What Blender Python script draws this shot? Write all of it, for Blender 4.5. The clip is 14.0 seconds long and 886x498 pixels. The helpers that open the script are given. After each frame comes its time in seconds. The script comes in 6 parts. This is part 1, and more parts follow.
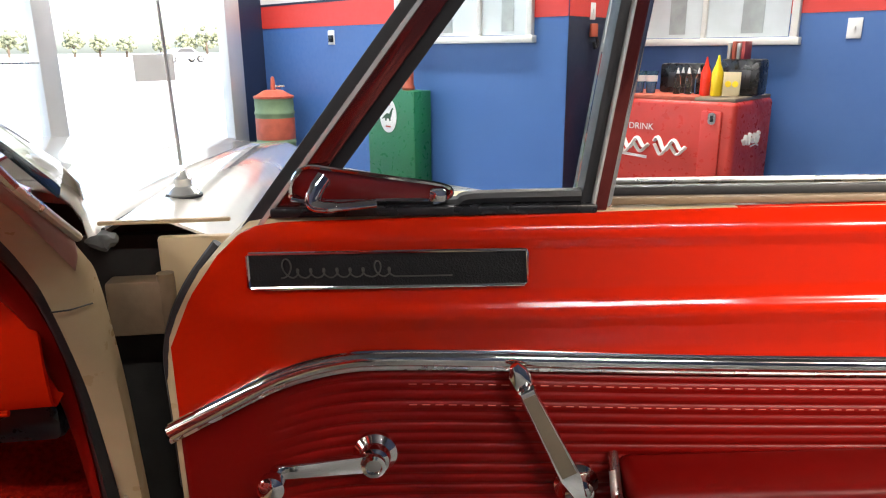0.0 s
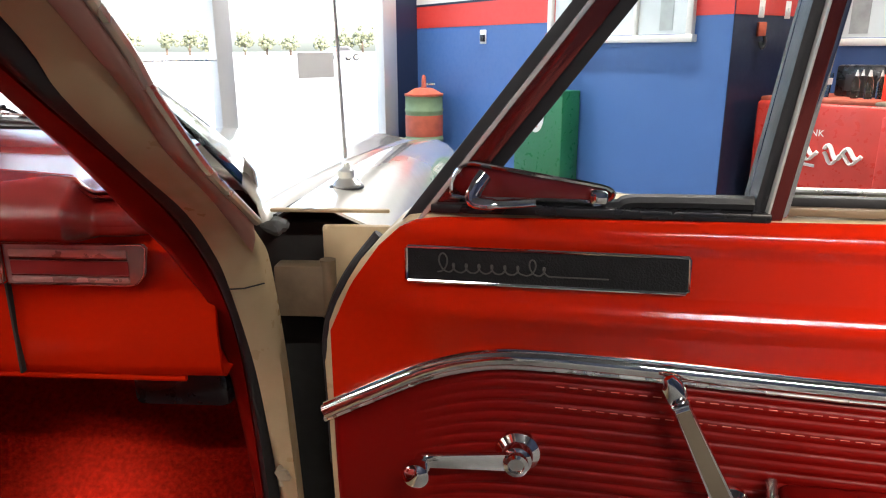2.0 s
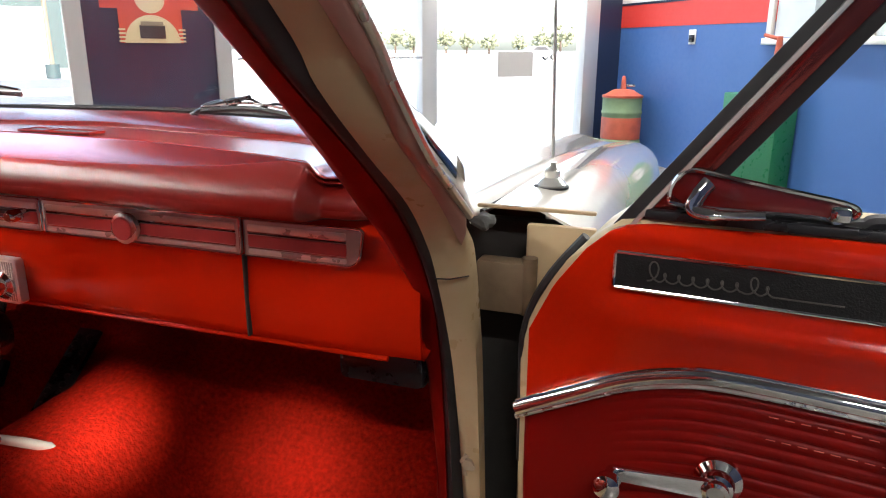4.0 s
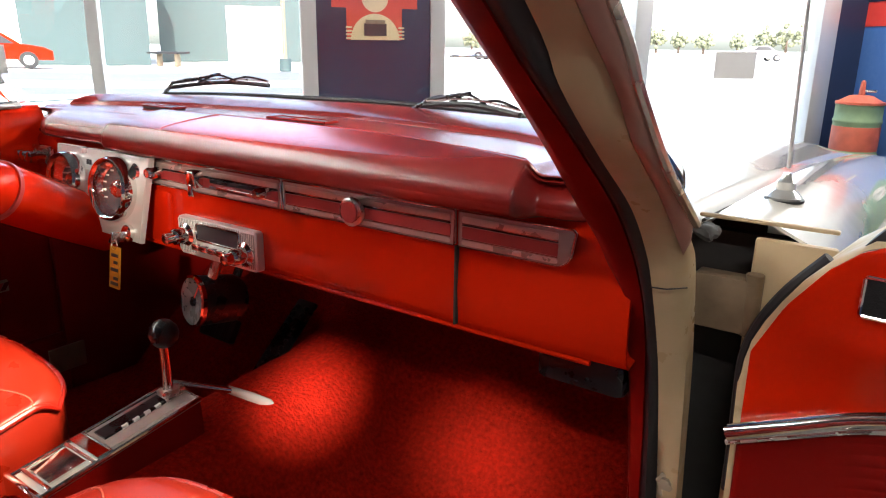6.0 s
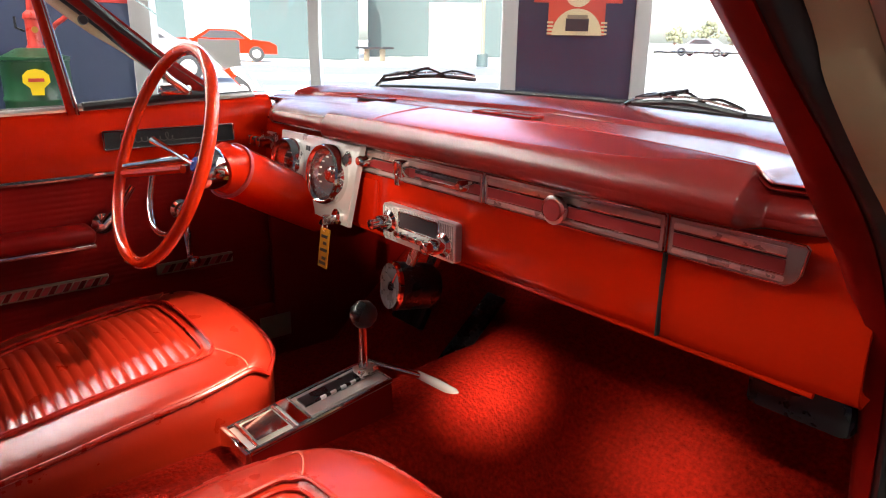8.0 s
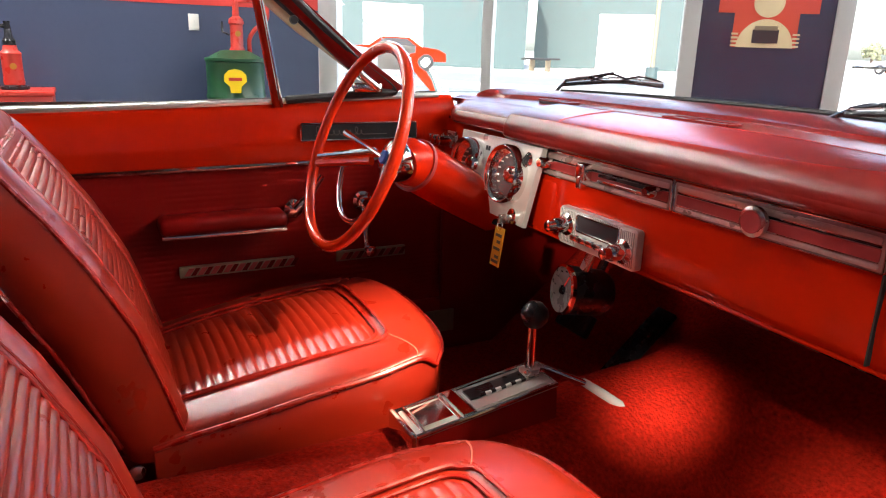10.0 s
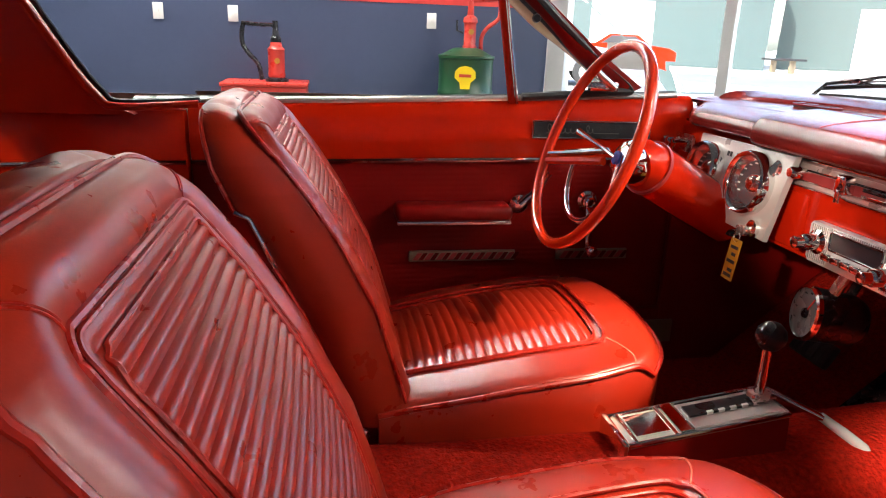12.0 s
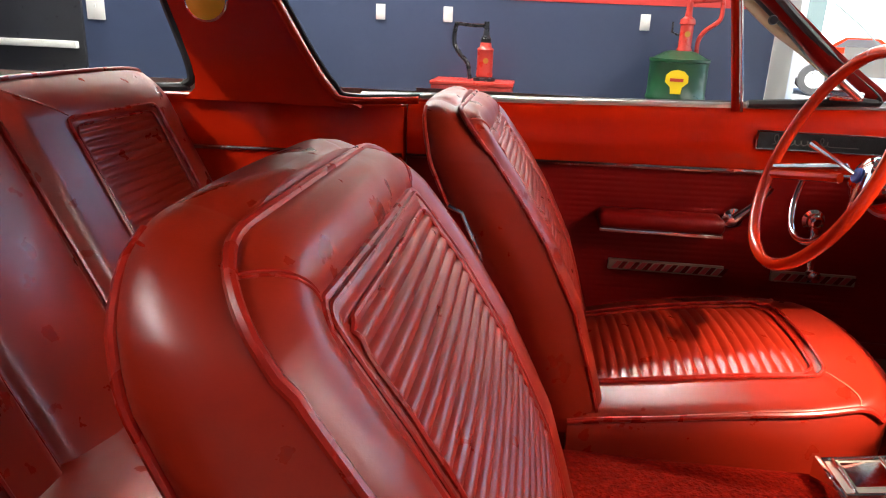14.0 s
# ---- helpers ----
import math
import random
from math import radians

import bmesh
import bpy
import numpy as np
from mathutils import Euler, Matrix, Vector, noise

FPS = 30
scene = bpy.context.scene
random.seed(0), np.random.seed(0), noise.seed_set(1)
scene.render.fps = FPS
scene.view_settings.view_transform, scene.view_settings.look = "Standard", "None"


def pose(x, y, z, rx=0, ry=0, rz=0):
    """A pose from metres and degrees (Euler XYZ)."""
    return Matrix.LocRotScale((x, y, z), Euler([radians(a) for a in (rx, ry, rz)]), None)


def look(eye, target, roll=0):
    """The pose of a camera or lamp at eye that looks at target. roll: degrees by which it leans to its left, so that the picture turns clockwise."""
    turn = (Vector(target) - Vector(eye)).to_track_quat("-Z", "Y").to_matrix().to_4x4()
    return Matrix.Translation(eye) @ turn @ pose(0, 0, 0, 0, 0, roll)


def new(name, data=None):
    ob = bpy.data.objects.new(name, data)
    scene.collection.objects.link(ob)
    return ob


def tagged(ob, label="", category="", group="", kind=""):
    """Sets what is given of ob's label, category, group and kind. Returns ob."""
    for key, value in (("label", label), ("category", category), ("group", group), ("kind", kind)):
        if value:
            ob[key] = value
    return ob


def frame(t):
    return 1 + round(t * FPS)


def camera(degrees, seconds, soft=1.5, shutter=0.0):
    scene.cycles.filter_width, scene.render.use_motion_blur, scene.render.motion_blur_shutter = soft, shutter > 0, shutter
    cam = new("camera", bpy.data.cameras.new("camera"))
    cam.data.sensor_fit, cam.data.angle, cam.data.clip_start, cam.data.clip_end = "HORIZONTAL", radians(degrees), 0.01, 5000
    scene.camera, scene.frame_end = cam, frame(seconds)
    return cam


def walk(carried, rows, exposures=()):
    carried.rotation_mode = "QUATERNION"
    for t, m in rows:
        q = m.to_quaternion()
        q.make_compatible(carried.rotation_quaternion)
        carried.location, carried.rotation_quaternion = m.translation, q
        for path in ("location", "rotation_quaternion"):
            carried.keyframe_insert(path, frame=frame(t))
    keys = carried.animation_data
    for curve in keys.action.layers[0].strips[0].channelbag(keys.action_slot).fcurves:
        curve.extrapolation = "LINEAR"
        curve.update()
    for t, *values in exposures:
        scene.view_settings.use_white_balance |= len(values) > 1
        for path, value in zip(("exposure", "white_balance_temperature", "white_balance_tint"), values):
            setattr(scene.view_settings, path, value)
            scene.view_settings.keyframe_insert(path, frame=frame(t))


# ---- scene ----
cam = camera(64.5, 14.0, 1.1)
# seconds, eye, and turn about x, y, z
PATH = [
    (0.0, 1.0182, -0.7000, 1.0800, 74.11, 0.43, -7.66),
    (0.5, 1.0134, -0.6998, 1.0799, 74.13, 0.39, -4.82),
    (1.0, 1.0093, -0.6991, 1.0800, 74.10, 0.42, -2.07),
    (1.5, 1.0050, -0.7001, 1.0811, 74.04, 0.38, 0.85),
    (2.0, 0.9992, -0.6996, 1.0795, 74.13, 0.24, 3.97),
    (2.5, 0.9922, -0.6984, 1.0785, 74.17, 0.08, 7.60),
    (5.0, 0.9595, -0.7089, 1.0794, 73.95, -0.62, 27.29),
    (5.5, 0.9529, -0.7124, 1.0791, 73.88, -0.78, 31.30),
    (6.0, 0.9470, -0.7144, 1.0789, 73.79, -0.80, 35.39),
    (6.5, 0.9419, -0.7152, 1.0799, 73.61, -0.74, 38.53),
    (7.0, 0.9364, -0.7211, 1.0791, 73.41, -0.52, 43.66),
    (7.5, 0.9249, -0.7171, 1.0777, 73.29, -0.53, 45.83),
    (8.0, 0.9150, -0.7188, 1.0760, 73.26, -0.80, 50.67),
    (10.5, 0.8922, -0.7721, 1.0566, 73.60, -1.64, 67.19),
    (11.0, 0.8896, -0.7816, 1.0577, 73.23, -1.41, 71.83),
    (11.5, 0.8867, -0.7878, 1.0570, 73.09, -1.65, 76.45),
    (12.0, 0.8917, -0.7942, 1.0572, 73.09, -1.91, 81.07),
    (12.5, 0.9000, -0.8005, 1.0583, 73.09, -2.10, 85.49),
    (13.0, 0.8975, -0.8064, 1.0564, 72.96, -2.16, 89.12),
    (13.5, 0.8974, -0.8131, 1.0559, 72.81, -2.21, 92.81),
    (14.0, 0.8944, -0.8225, 1.0561, 72.58, -2.36, 97.02),
]
walk(cam, [(t, pose(*p)) for t, *p in PATH])

# ---- daylight ----
SUN_TO = Vector((0.60, -0.62, 0.75)).normalized()   # towards the sun, behind the building
SUN_EL = math.asin(SUN_TO.z)
world = bpy.data.worlds.new("sky")
scene.world = world
world.use_nodes = True
wn = world.node_tree.nodes
sky = wn.new("ShaderNodeTexSky")
sky.sky_type = "NISHITA"
sky.sun_disc = False
sky.sun_elevation = SUN_EL
sky.sun_rotation = math.atan2(SUN_TO.x, SUN_TO.y)
sky.dust_density = 3.0
world.node_tree.links.new(sky.outputs[0], wn["Background"].inputs[0])
wn["Background"].inputs[1].default_value = 0.42
sun = new("sun", bpy.data.lights.new("sun", "SUN"))
sun.data.energy = 4.5
sun.data.angle = radians(0.6)
sun.data.color = (1.0, 0.93, 0.84)
sun.matrix_world = look(SUN_TO * 30, (0, 0, 0))
scene.view_settings.exposure = 1.35

# spots added out of view: driver seat, passenger seat, two on the carpet, gauges and radio, open door
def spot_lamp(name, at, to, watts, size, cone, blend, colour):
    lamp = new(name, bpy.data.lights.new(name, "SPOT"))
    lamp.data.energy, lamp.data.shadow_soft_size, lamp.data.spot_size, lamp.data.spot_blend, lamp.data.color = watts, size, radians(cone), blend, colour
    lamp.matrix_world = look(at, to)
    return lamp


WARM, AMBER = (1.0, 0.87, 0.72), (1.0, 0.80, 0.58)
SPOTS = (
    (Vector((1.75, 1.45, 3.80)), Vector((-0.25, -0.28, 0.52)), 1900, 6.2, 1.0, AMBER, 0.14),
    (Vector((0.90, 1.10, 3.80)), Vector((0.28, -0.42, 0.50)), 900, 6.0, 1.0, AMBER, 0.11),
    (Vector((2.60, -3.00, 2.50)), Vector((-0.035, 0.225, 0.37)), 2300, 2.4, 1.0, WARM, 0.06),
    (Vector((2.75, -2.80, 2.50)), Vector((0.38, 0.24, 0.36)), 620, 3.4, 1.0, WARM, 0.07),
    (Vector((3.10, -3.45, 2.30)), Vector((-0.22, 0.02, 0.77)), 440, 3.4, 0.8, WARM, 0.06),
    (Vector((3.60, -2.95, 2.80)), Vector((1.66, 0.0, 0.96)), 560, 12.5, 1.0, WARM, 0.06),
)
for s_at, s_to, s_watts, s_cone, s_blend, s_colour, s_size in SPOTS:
    spot_lamp("added_aimed_spot", s_at, s_to, s_watts, s_size, s_cone, s_blend, s_colour)


# ---- materials ----
def mat(name, col, rough=0.5, metal=0.0, var=0.10, vscale=5.0, bump=0.0, bscale=180.0, coat=0.0, wear=0.1, wscale=25.0, spec=0.5, sheen=0.0, deep=0.002):
    m = bpy.data.materials.new(name)
    m.use_nodes = True
    nt = m.node_tree
    b = nt.nodes["Principled BSDF"]
    link = nt.links.new
    tc = nt.nodes.new("ShaderNodeTexCoord")
    n1 = nt.nodes.new("ShaderNodeTexNoise")
    n1.inputs["Scale"].default_value = vscale
    n1.inputs["Detail"].default_value = 5
    link(tc.outputs["Object"], n1.inputs["Vector"])
    mix = nt.nodes.new("ShaderNodeMix")
    mix.data_type = "RGBA"
    mix.inputs[6].default_value = (*[max(0, c * (1 - var)) for c in col], 1)
    mix.inputs[7].default_value = (*[min(1, c * (1 + var)) for c in col], 1)
    link(n1.outputs["Fac"], mix.inputs[0])
    link(mix.outputs[2], b.inputs["Base Color"])
    n2 = nt.nodes.new("ShaderNodeTexNoise")
    n2.inputs["Scale"].default_value = wscale
    n2.inputs["Detail"].default_value = 6
    link(tc.outputs["Object"], n2.inputs["Vector"])
    mr = nt.nodes.new("ShaderNodeMapRange")
    mr.inputs[1].default_value, mr.inputs[2].default_value = 0.3, 0.75
    mr.inputs[3].default_value, mr.inputs[4].default_value = max(0.02, rough - wear * rough), min(1, rough + wear)
    link(n2.outputs["Fac"], mr.inputs[0])
    link(mr.outputs[0], b.inputs["Roughness"])
    b.inputs["Metallic"].default_value = metal
    b.inputs["Coat Weight"].default_value = coat
    b.inputs["Coat Roughness"].default_value = 0.06
    b.inputs["Specular IOR Level"].default_value = spec
    if sheen:
        b.inputs["Sheen Weight"].default_value = sheen
        b.inputs["Sheen Roughness"].default_value = 0.4
        b.inputs["Sheen Tint"].default_value = (1.0, 0.25, 0.15, 1)
    if bump:
        n3 = nt.nodes.new("ShaderNodeTexNoise")
        n3.inputs["Scale"].default_value = bscale
        n3.inputs["Detail"].default_value = 3
        link(tc.outputs["Object"], n3.inputs["Vector"])
        bp = nt.nodes.new("ShaderNodeBump")
        bp.inputs["Strength"].default_value = bump
        bp.inputs["Distance"].default_value = deep
        link(n3.outputs["Fac"], bp.inputs["Height"])
        link(bp.outputs[0], b.inputs["Normal"])
    return m


def glow(name, col, strength):
    m = bpy.data.materials.new(name)
    m.use_nodes = True
    b = m.node_tree.nodes["Principled BSDF"]
    b.inputs["Base Color"].default_value = (*col, 1)
    b.inputs["Emission Color"].default_value = (*col, 1)
    b.inputs["Emission Strength"].default_value = strength
    return m


def clear(name, tint=(1, 1, 1), rough=0.0, ior=1.45):
    m = bpy.data.materials.new(name)
    m.use_nodes = True
    b = m.node_tree.nodes["Principled BSDF"]
    b.inputs["Base Color"].default_value = (*tint, 1)
    b.inputs["Transmission Weight"].default_value = 1.0
    b.inputs["Roughness"].default_value = rough
    b.inputs["IOR"].default_value = ior
    return m


M_RED = mat("red_enamel", (0.46, 0.013, 0.002), 0.11, var=0.05, vscale=3, coat=0.0, spec=0.35, wear=0.04, bump=0.02, bscale=35)
M_VINYL = mat("red_vinyl", (0.17, 0.003, 0.002), 0.36, spec=0.16, var=0.10, vscale=7, bump=0.2, bscale=420, wear=0.1, deep=0.0002)
M_SEAT = mat("red_seat_vinyl", (0.26, 0.013, 0.004), 0.29, var=0.06, vscale=9, bump=0.3, bscale=420, wear=0.12, wscale=18, spec=0.55, deep=0.00025)
M_PIPE = mat("red_piping", (0.30, 0.011, 0.005), 0.26, var=0.1)
M_STITCH = mat("stitching", (0.55, 0.12, 0.08), 0.6)
M_PAD = mat("dash_pad_vinyl", (0.16, 0.007, 0.005), 0.26, spec=0.6, var=0.10, vscale=6, bump=0.2, bscale=300, wear=0.01, deep=0.0002)
M_DARKRED = mat("faded_red_insert", (0.30, 0.03, 0.03), 0.35, var=0.2, vscale=20)
M_CARPET = mat("red_carpet", (0.27, 0.008, 0.003), 0.95, var=0.75, vscale=120, bump=1.0, bscale=150, spec=0.05, deep=0.007)
M_CHROME = mat("chrome", (0.80, 0.79, 0.77), 0.05, 1.0, var=0.03, wear=0.05, wscale=60)
# pale, part diffuse metals: bright reflections are put into the base colour
M_BRIGHT = mat("pale_chrome", (0.85, 0.84, 0.80), 0.20, 0.7, var=0.04, wear=0.05)
M_BRUSHED = mat("brushed_bright_metal", (0.66, 0.65, 0.62), 0.30, 0.55, var=0.08, vscale=40, wear=0.1)
M_SATIN = mat("satin_metal", (0.70, 0.68, 0.64), 0.24, 1.0, var=0.10, vscale=30, wear=0.12)
M_CREAM = mat("cream_paint", (0.44, 0.33, 0.19), 0.38, var=0.15, vscale=9, wear=0.5, bump=0.1, bscale=40)
M_WHITE_CAR = mat("off_white_car_paint", (0.72, 0.68, 0.60), 0.12, var=0.03, coat=0.8)
M_RUBBER = mat("black_rubber", (0.012, 0.012, 0.014), 0.55, var=0.3, vscale=30, bump=0.15, bscale=200)
M_BLACK = mat("black_plastic", (0.010, 0.010, 0.012), 0.25, var=0.2)
M_BLACKTEX = mat("black_grained_plate", (0.012, 0.012, 0.013), 0.45, spec=0.25, var=0.3, vscale=120, bump=0.6, bscale=500)
M_JAMB = mat("grimy_jamb_paint", (0.30, 0.24, 0.17), 0.55, var=0.45, vscale=18, bump=0.2, bscale=90)
# near-black for gaps, joints, the hinge pocket's shade, firewall and dogleg
M_NEARBLACK = mat("near_black", (0.02, 0.018, 0.016), 0.8, var=0.5, vscale=20)
M_GREY = mat("dull_plate", (0.24, 0.19, 0.13), 0.4, metal=0.3, var=0.3, vscale=15)
M_WHEELRED = mat("glossy_red_wheel", (0.62, 0.028, 0.004), 0.10, var=0.05, coat=1.0, wear=0.2)
M_YELLOW = mat("yellow_card", (0.42, 0.19, 0.012), 0.6, var=0.1)
M_DIAL = mat("dial_face", (0.03, 0.03, 0.035), 0.30, var=0.2)
M_MAROON = mat("maroon_enamel", (0.10, 0.006, 0.006), 0.15, var=0.1, coat=0.6)
# chrome whose red reflection is put into the base colour
M_REDCHROME = mat("chrome_with_red_reflection", (0.26, 0.055, 0.05), 0.10, 0.85, var=0.15, vscale=12, wear=0.15)
# the grey cast of the car's window glass is put into this wall colour
M_SLATE = mat("glass_greyed_blue_wall", (0.046, 0.062, 0.118), 0.38, var=0.16, vscale=1.3, bump=0.12, bscale=60, wear=0.2)
M_SCRIPT = mat("dark_raised_metal", (0.10, 0.095, 0.085), 0.35, 0.5, var=0.2)
M_TACHFACE = mat("grey_dial_card", (0.16, 0.16, 0.16), 0.25, var=0.2, vscale=30)
# pinkish base colours stand for the red cabin mirrored in the strips
M_DOTTED = mat("ribbed_pink_tinted_strip", (0.56, 0.44, 0.41), 0.28, 0.5, var=0.12, vscale=90, wear=0.1)
M_STRIP = mat("pink_tinted_strip", (0.40, 0.27, 0.25), 0.30, 0.5, var=0.1, vscale=40, wear=0.1)
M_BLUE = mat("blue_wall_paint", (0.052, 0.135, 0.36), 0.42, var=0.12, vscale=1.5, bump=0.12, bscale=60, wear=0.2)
M_NAVY = mat("navy_wall", (0.011, 0.019, 0.048), 0.40, var=0.15, vscale=2, bump=0.12, bscale=60)
M_STRIPE = mat("red_wall_stripe", (0.62, 0.045, 0.035), 0.45, var=0.08, vscale=3)
M_WALLWHITE = mat("white_wall_paint", (0.74, 0.73, 0.70), 0.5, var=0.05, vscale=2)
M_FRAME = mat("aluminium_frame", (0.62, 0.62, 0.61), 0.35, 0.6, var=0.06)
M_WHITE = mat("white_plastic", (0.78, 0.77, 0.73), 0.4, var=0.04)
M_FLOOR = mat("polished_concrete", (0.22, 0.21, 0.195), 0.22, var=0.25, vscale=1.2, bump=0.05, bscale=30, wear=0.4)
M_GREEN = mat("green_enamel", (0.015, 0.155, 0.060), 0.30, var=0.15, vscale=6, wear=0.3)
M_OLDGREEN = mat("faded_green_drum", (0.17, 0.25, 0.13), 0.55, var=0.35, vscale=12, bump=0.2, bscale=50)
M_RUSTRED = mat("faded_red_paint", (0.42, 0.085, 0.045), 0.5, var=0.35, vscale=14, bump=0.2, bscale=50)
M_COOLER = mat("cooler_red_enamel", (0.52, 0.035, 0.022), 0.30, var=0.18, vscale=7, wear=0.4)
M_LAMPYEL = mat("amber_lens", (0.95, 0.55, 0.05), 0.2)
# greyed: the dimness of the sheets' backlit side is in the colour
M_PAPER = mat("paper", (0.36, 0.35, 0.335), 0.8, var=0.04)
M_KETCHUP = mat("red_squeeze_bottle", (0.75, 0.03, 0.01), 0.3)
M_MUSTARD = mat("yellow_squeeze_bottle", (0.85, 0.60, 0.01), 0.3)
M_DKGREEN = mat("dark_green_drum", (0.010, 0.060, 0.022), 0.3, var=0.15, vscale=9)
M_ASPHALT = mat("pale_parking_lot", (0.52, 0.51, 0.48), 0.9, var=0.25, vscale=0.4)
M_LEAF = mat("foliage", (0.15, 0.16, 0.10), 0.8, var=0.5, vscale=1.5)
M_BARK = mat("bark", (0.10, 0.07, 0.05), 0.9)
# windshield tint put into the colour, darkened to hold against the exposure
M_SIDING = mat("glass_tinted_siding", (0.040, 0.068, 0.072), 0.6, var=0.06)
M_TAN = mat("tan_card", (0.62, 0.50, 0.30), 0.7)
M_CEIL = mat("unseen_ceiling_dark", (0.10, 0.10, 0.11), 0.8, var=0.1)
M_BROWN = mat("grimy_brown_metal", (0.17, 0.115, 0.068), 0.5, var=0.45, vscale=30, bump=0.3, bscale=80)
M_GLASS = clear("window_glass", (0.97, 0.99, 0.98), ior=1.0 + 0.10)
M_BOTTLE = clear("bottle_glass", (0.75, 0.9, 0.82), 0.02)
M_LENS = clear("gauge_glass", (1, 1, 1), 0.0)

# ---- shaping ----
BASE = {}


def thing(name, loc, label, category, group="", kind=""):
    ob = new(name)
    ob.location = loc
    ob.empty_display_size = 0.05
    BASE[ob] = Vector(loc)
    return tagged(ob, label, category, group, kind)


def mesh_of(name, bm, material, angle=40):
    bmesh.ops.recalc_face_normals(bm, faces=bm.faces)
    me = bpy.data.meshes.new(name)
    bm.to_mesh(me)
    bm.free()
    for p in me.polygons:
        p.use_smooth = True
    me.set_sharp_from_angle(angle=radians(angle))
    me.materials.append(material)
    return me


def part(name, bm, material, parent=None, label="", angle=40):
    ob = new(name, mesh_of(name, bm, material, angle))
    if parent is not None:
        ob.parent = parent
        if parent in BASE:
            ob.matrix_parent_inverse = Matrix.Translation(-BASE[parent])
    if label:
        ob["label"] = label
    return ob


def solo(name, bm, material, label, category, kind="", group="", angle=40):
    return tagged(part(name, bm, material, None, "", angle), label, category, group, kind)


def box(bm, c, s, m=None, bev=0.0, seg=2):
    r = bmesh.ops.create_cube(bm, size=1.0, matrix=(m or Matrix()) @ Matrix.Translation(c) @ Matrix.Diagonal((*s, 1)))
    if bev:
        es = {e for v in r["verts"] for e in v.link_edges}
        bmesh.ops.bevel(bm, geom=list(es), offset=bev, segments=seg, affect="EDGES", profile=0.5)
    return bm


def tube(bm, pts, r, n=8, closed=False, flat=1.0, up=None):
    """A rod of radius r (one number or one for each point) through the points; flat: its other half axis."""
    pts = [Vector(p) for p in pts]
    k = len(pts)
    rr = r if isinstance(r, (list, tuple)) else [r] * k
    ref = Vector(up) if up else None
    rings = []
    for i, p in enumerate(pts):
        a = pts[(i - 1) % k] if closed or i > 0 else p
        b = pts[(i + 1) % k] if closed or i < k - 1 else p
        d = (b - a).normalized()
        if ref is None:
            ref = Vector((0, 0, 1)) if abs(d.z) < 0.9 else Vector((1, 0, 0))
        x = (ref - d * ref.dot(d)).normalized()
        y = d.cross(x)
        if not up:
            ref = x
        rings.append([bm.verts.new(p + x * (rr[i] * math.cos(2 * math.pi * j / n)) + y * (rr[i] * flat * math.sin(2 * math.pi * j / n))) for j in range(n)])
    for i in range(k if closed else k - 1):
        a, b = rings[i], rings[(i + 1) % k]
        for j in range(n):
            bm.faces.new((a[j], a[(j + 1) % n], b[(j + 1) % n], b[j]))
    if not closed:
        bm.faces.new(rings[0][::-1])
        bm.faces.new(rings[-1])
    return bm


def lathe(bm, prof, m, n=32):
    """Turns (radius, height) pairs round the z axis of m."""
    rings = []
    for r, h in prof:
        rings.append([bm.verts.new(m @ Vector((max(r, 1e-4) * math.cos(2 * math.pi * j / n), max(r, 1e-4) * math.sin(2 * math.pi * j / n), h))) for j in range(n)])
    for a, b in zip(rings, rings[1:]):
        for j in range(n):
            bm.faces.new((a[j], a[(j + 1) % n], b[(j + 1) % n], b[j]))
    bm.faces.new(rings[0][::-1])
    bm.faces.new(rings[-1])
    return bm


def prism(bm, poly, depth, m=None, bev=0.0):
    """A slab with the outline poly (x, y) and the thickness depth along z, in the frame m."""
    m = m or Matrix()
    lo = [bm.verts.new(m @ Vector((x, y, 0))) for x, y in poly]
    hi = [bm.verts.new(m @ Vector((x, y, depth))) for x, y in poly]
    n = len(poly)
    fs = [bm.faces.new(lo[::-1]), bm.faces.new(hi)]
    for i in range(n):
        bm.faces.new((lo[i], lo[(i + 1) % n], hi[(i + 1) % n], hi[i]))
    if bev:
        bmesh.ops.bevel(bm, geom=list(fs[1].edges), offset=bev, segments=2, affect="EDGES", profile=0.5)
    return bm


def sheet(bm, rows, thick=0.0, way=(0, 0, -1)):
    """A skin through rows of points; thick: closed to a slab, offset along way."""
    vs = [[bm.verts.new(Vector(p)) for p in row] for row in rows]
    for a, b in zip(vs, vs[1:]):
        for i in range(len(a) - 1):
            bm.faces.new((a[i], a[i + 1], b[i + 1], b[i]))
    if thick:
        w = Vector(way) * thick
        us = [[bm.verts.new(Vector(p) + w) for p in row] for row in rows]
        for a, b in zip(us, us[1:]):
            for i in range(len(a) - 1):
                bm.faces.new((a[i], b[i], b[i + 1], a[i + 1]))
        R, C = len(rows), len(rows[0])
        rim = [(0, j) for j in range(C)] + [(i, C - 1) for i in range(1, R)] + [(R - 1, j) for j in range(C - 2, -1, -1)] + [(i, 0) for i in range(R - 2, 0, -1)]
        for (a, b), (c, d) in zip(rim, rim[1:] + rim[:1]):
            bm.faces.new((vs[a][b], us[a][b], us[c][d], vs[c][d]))
    return bm


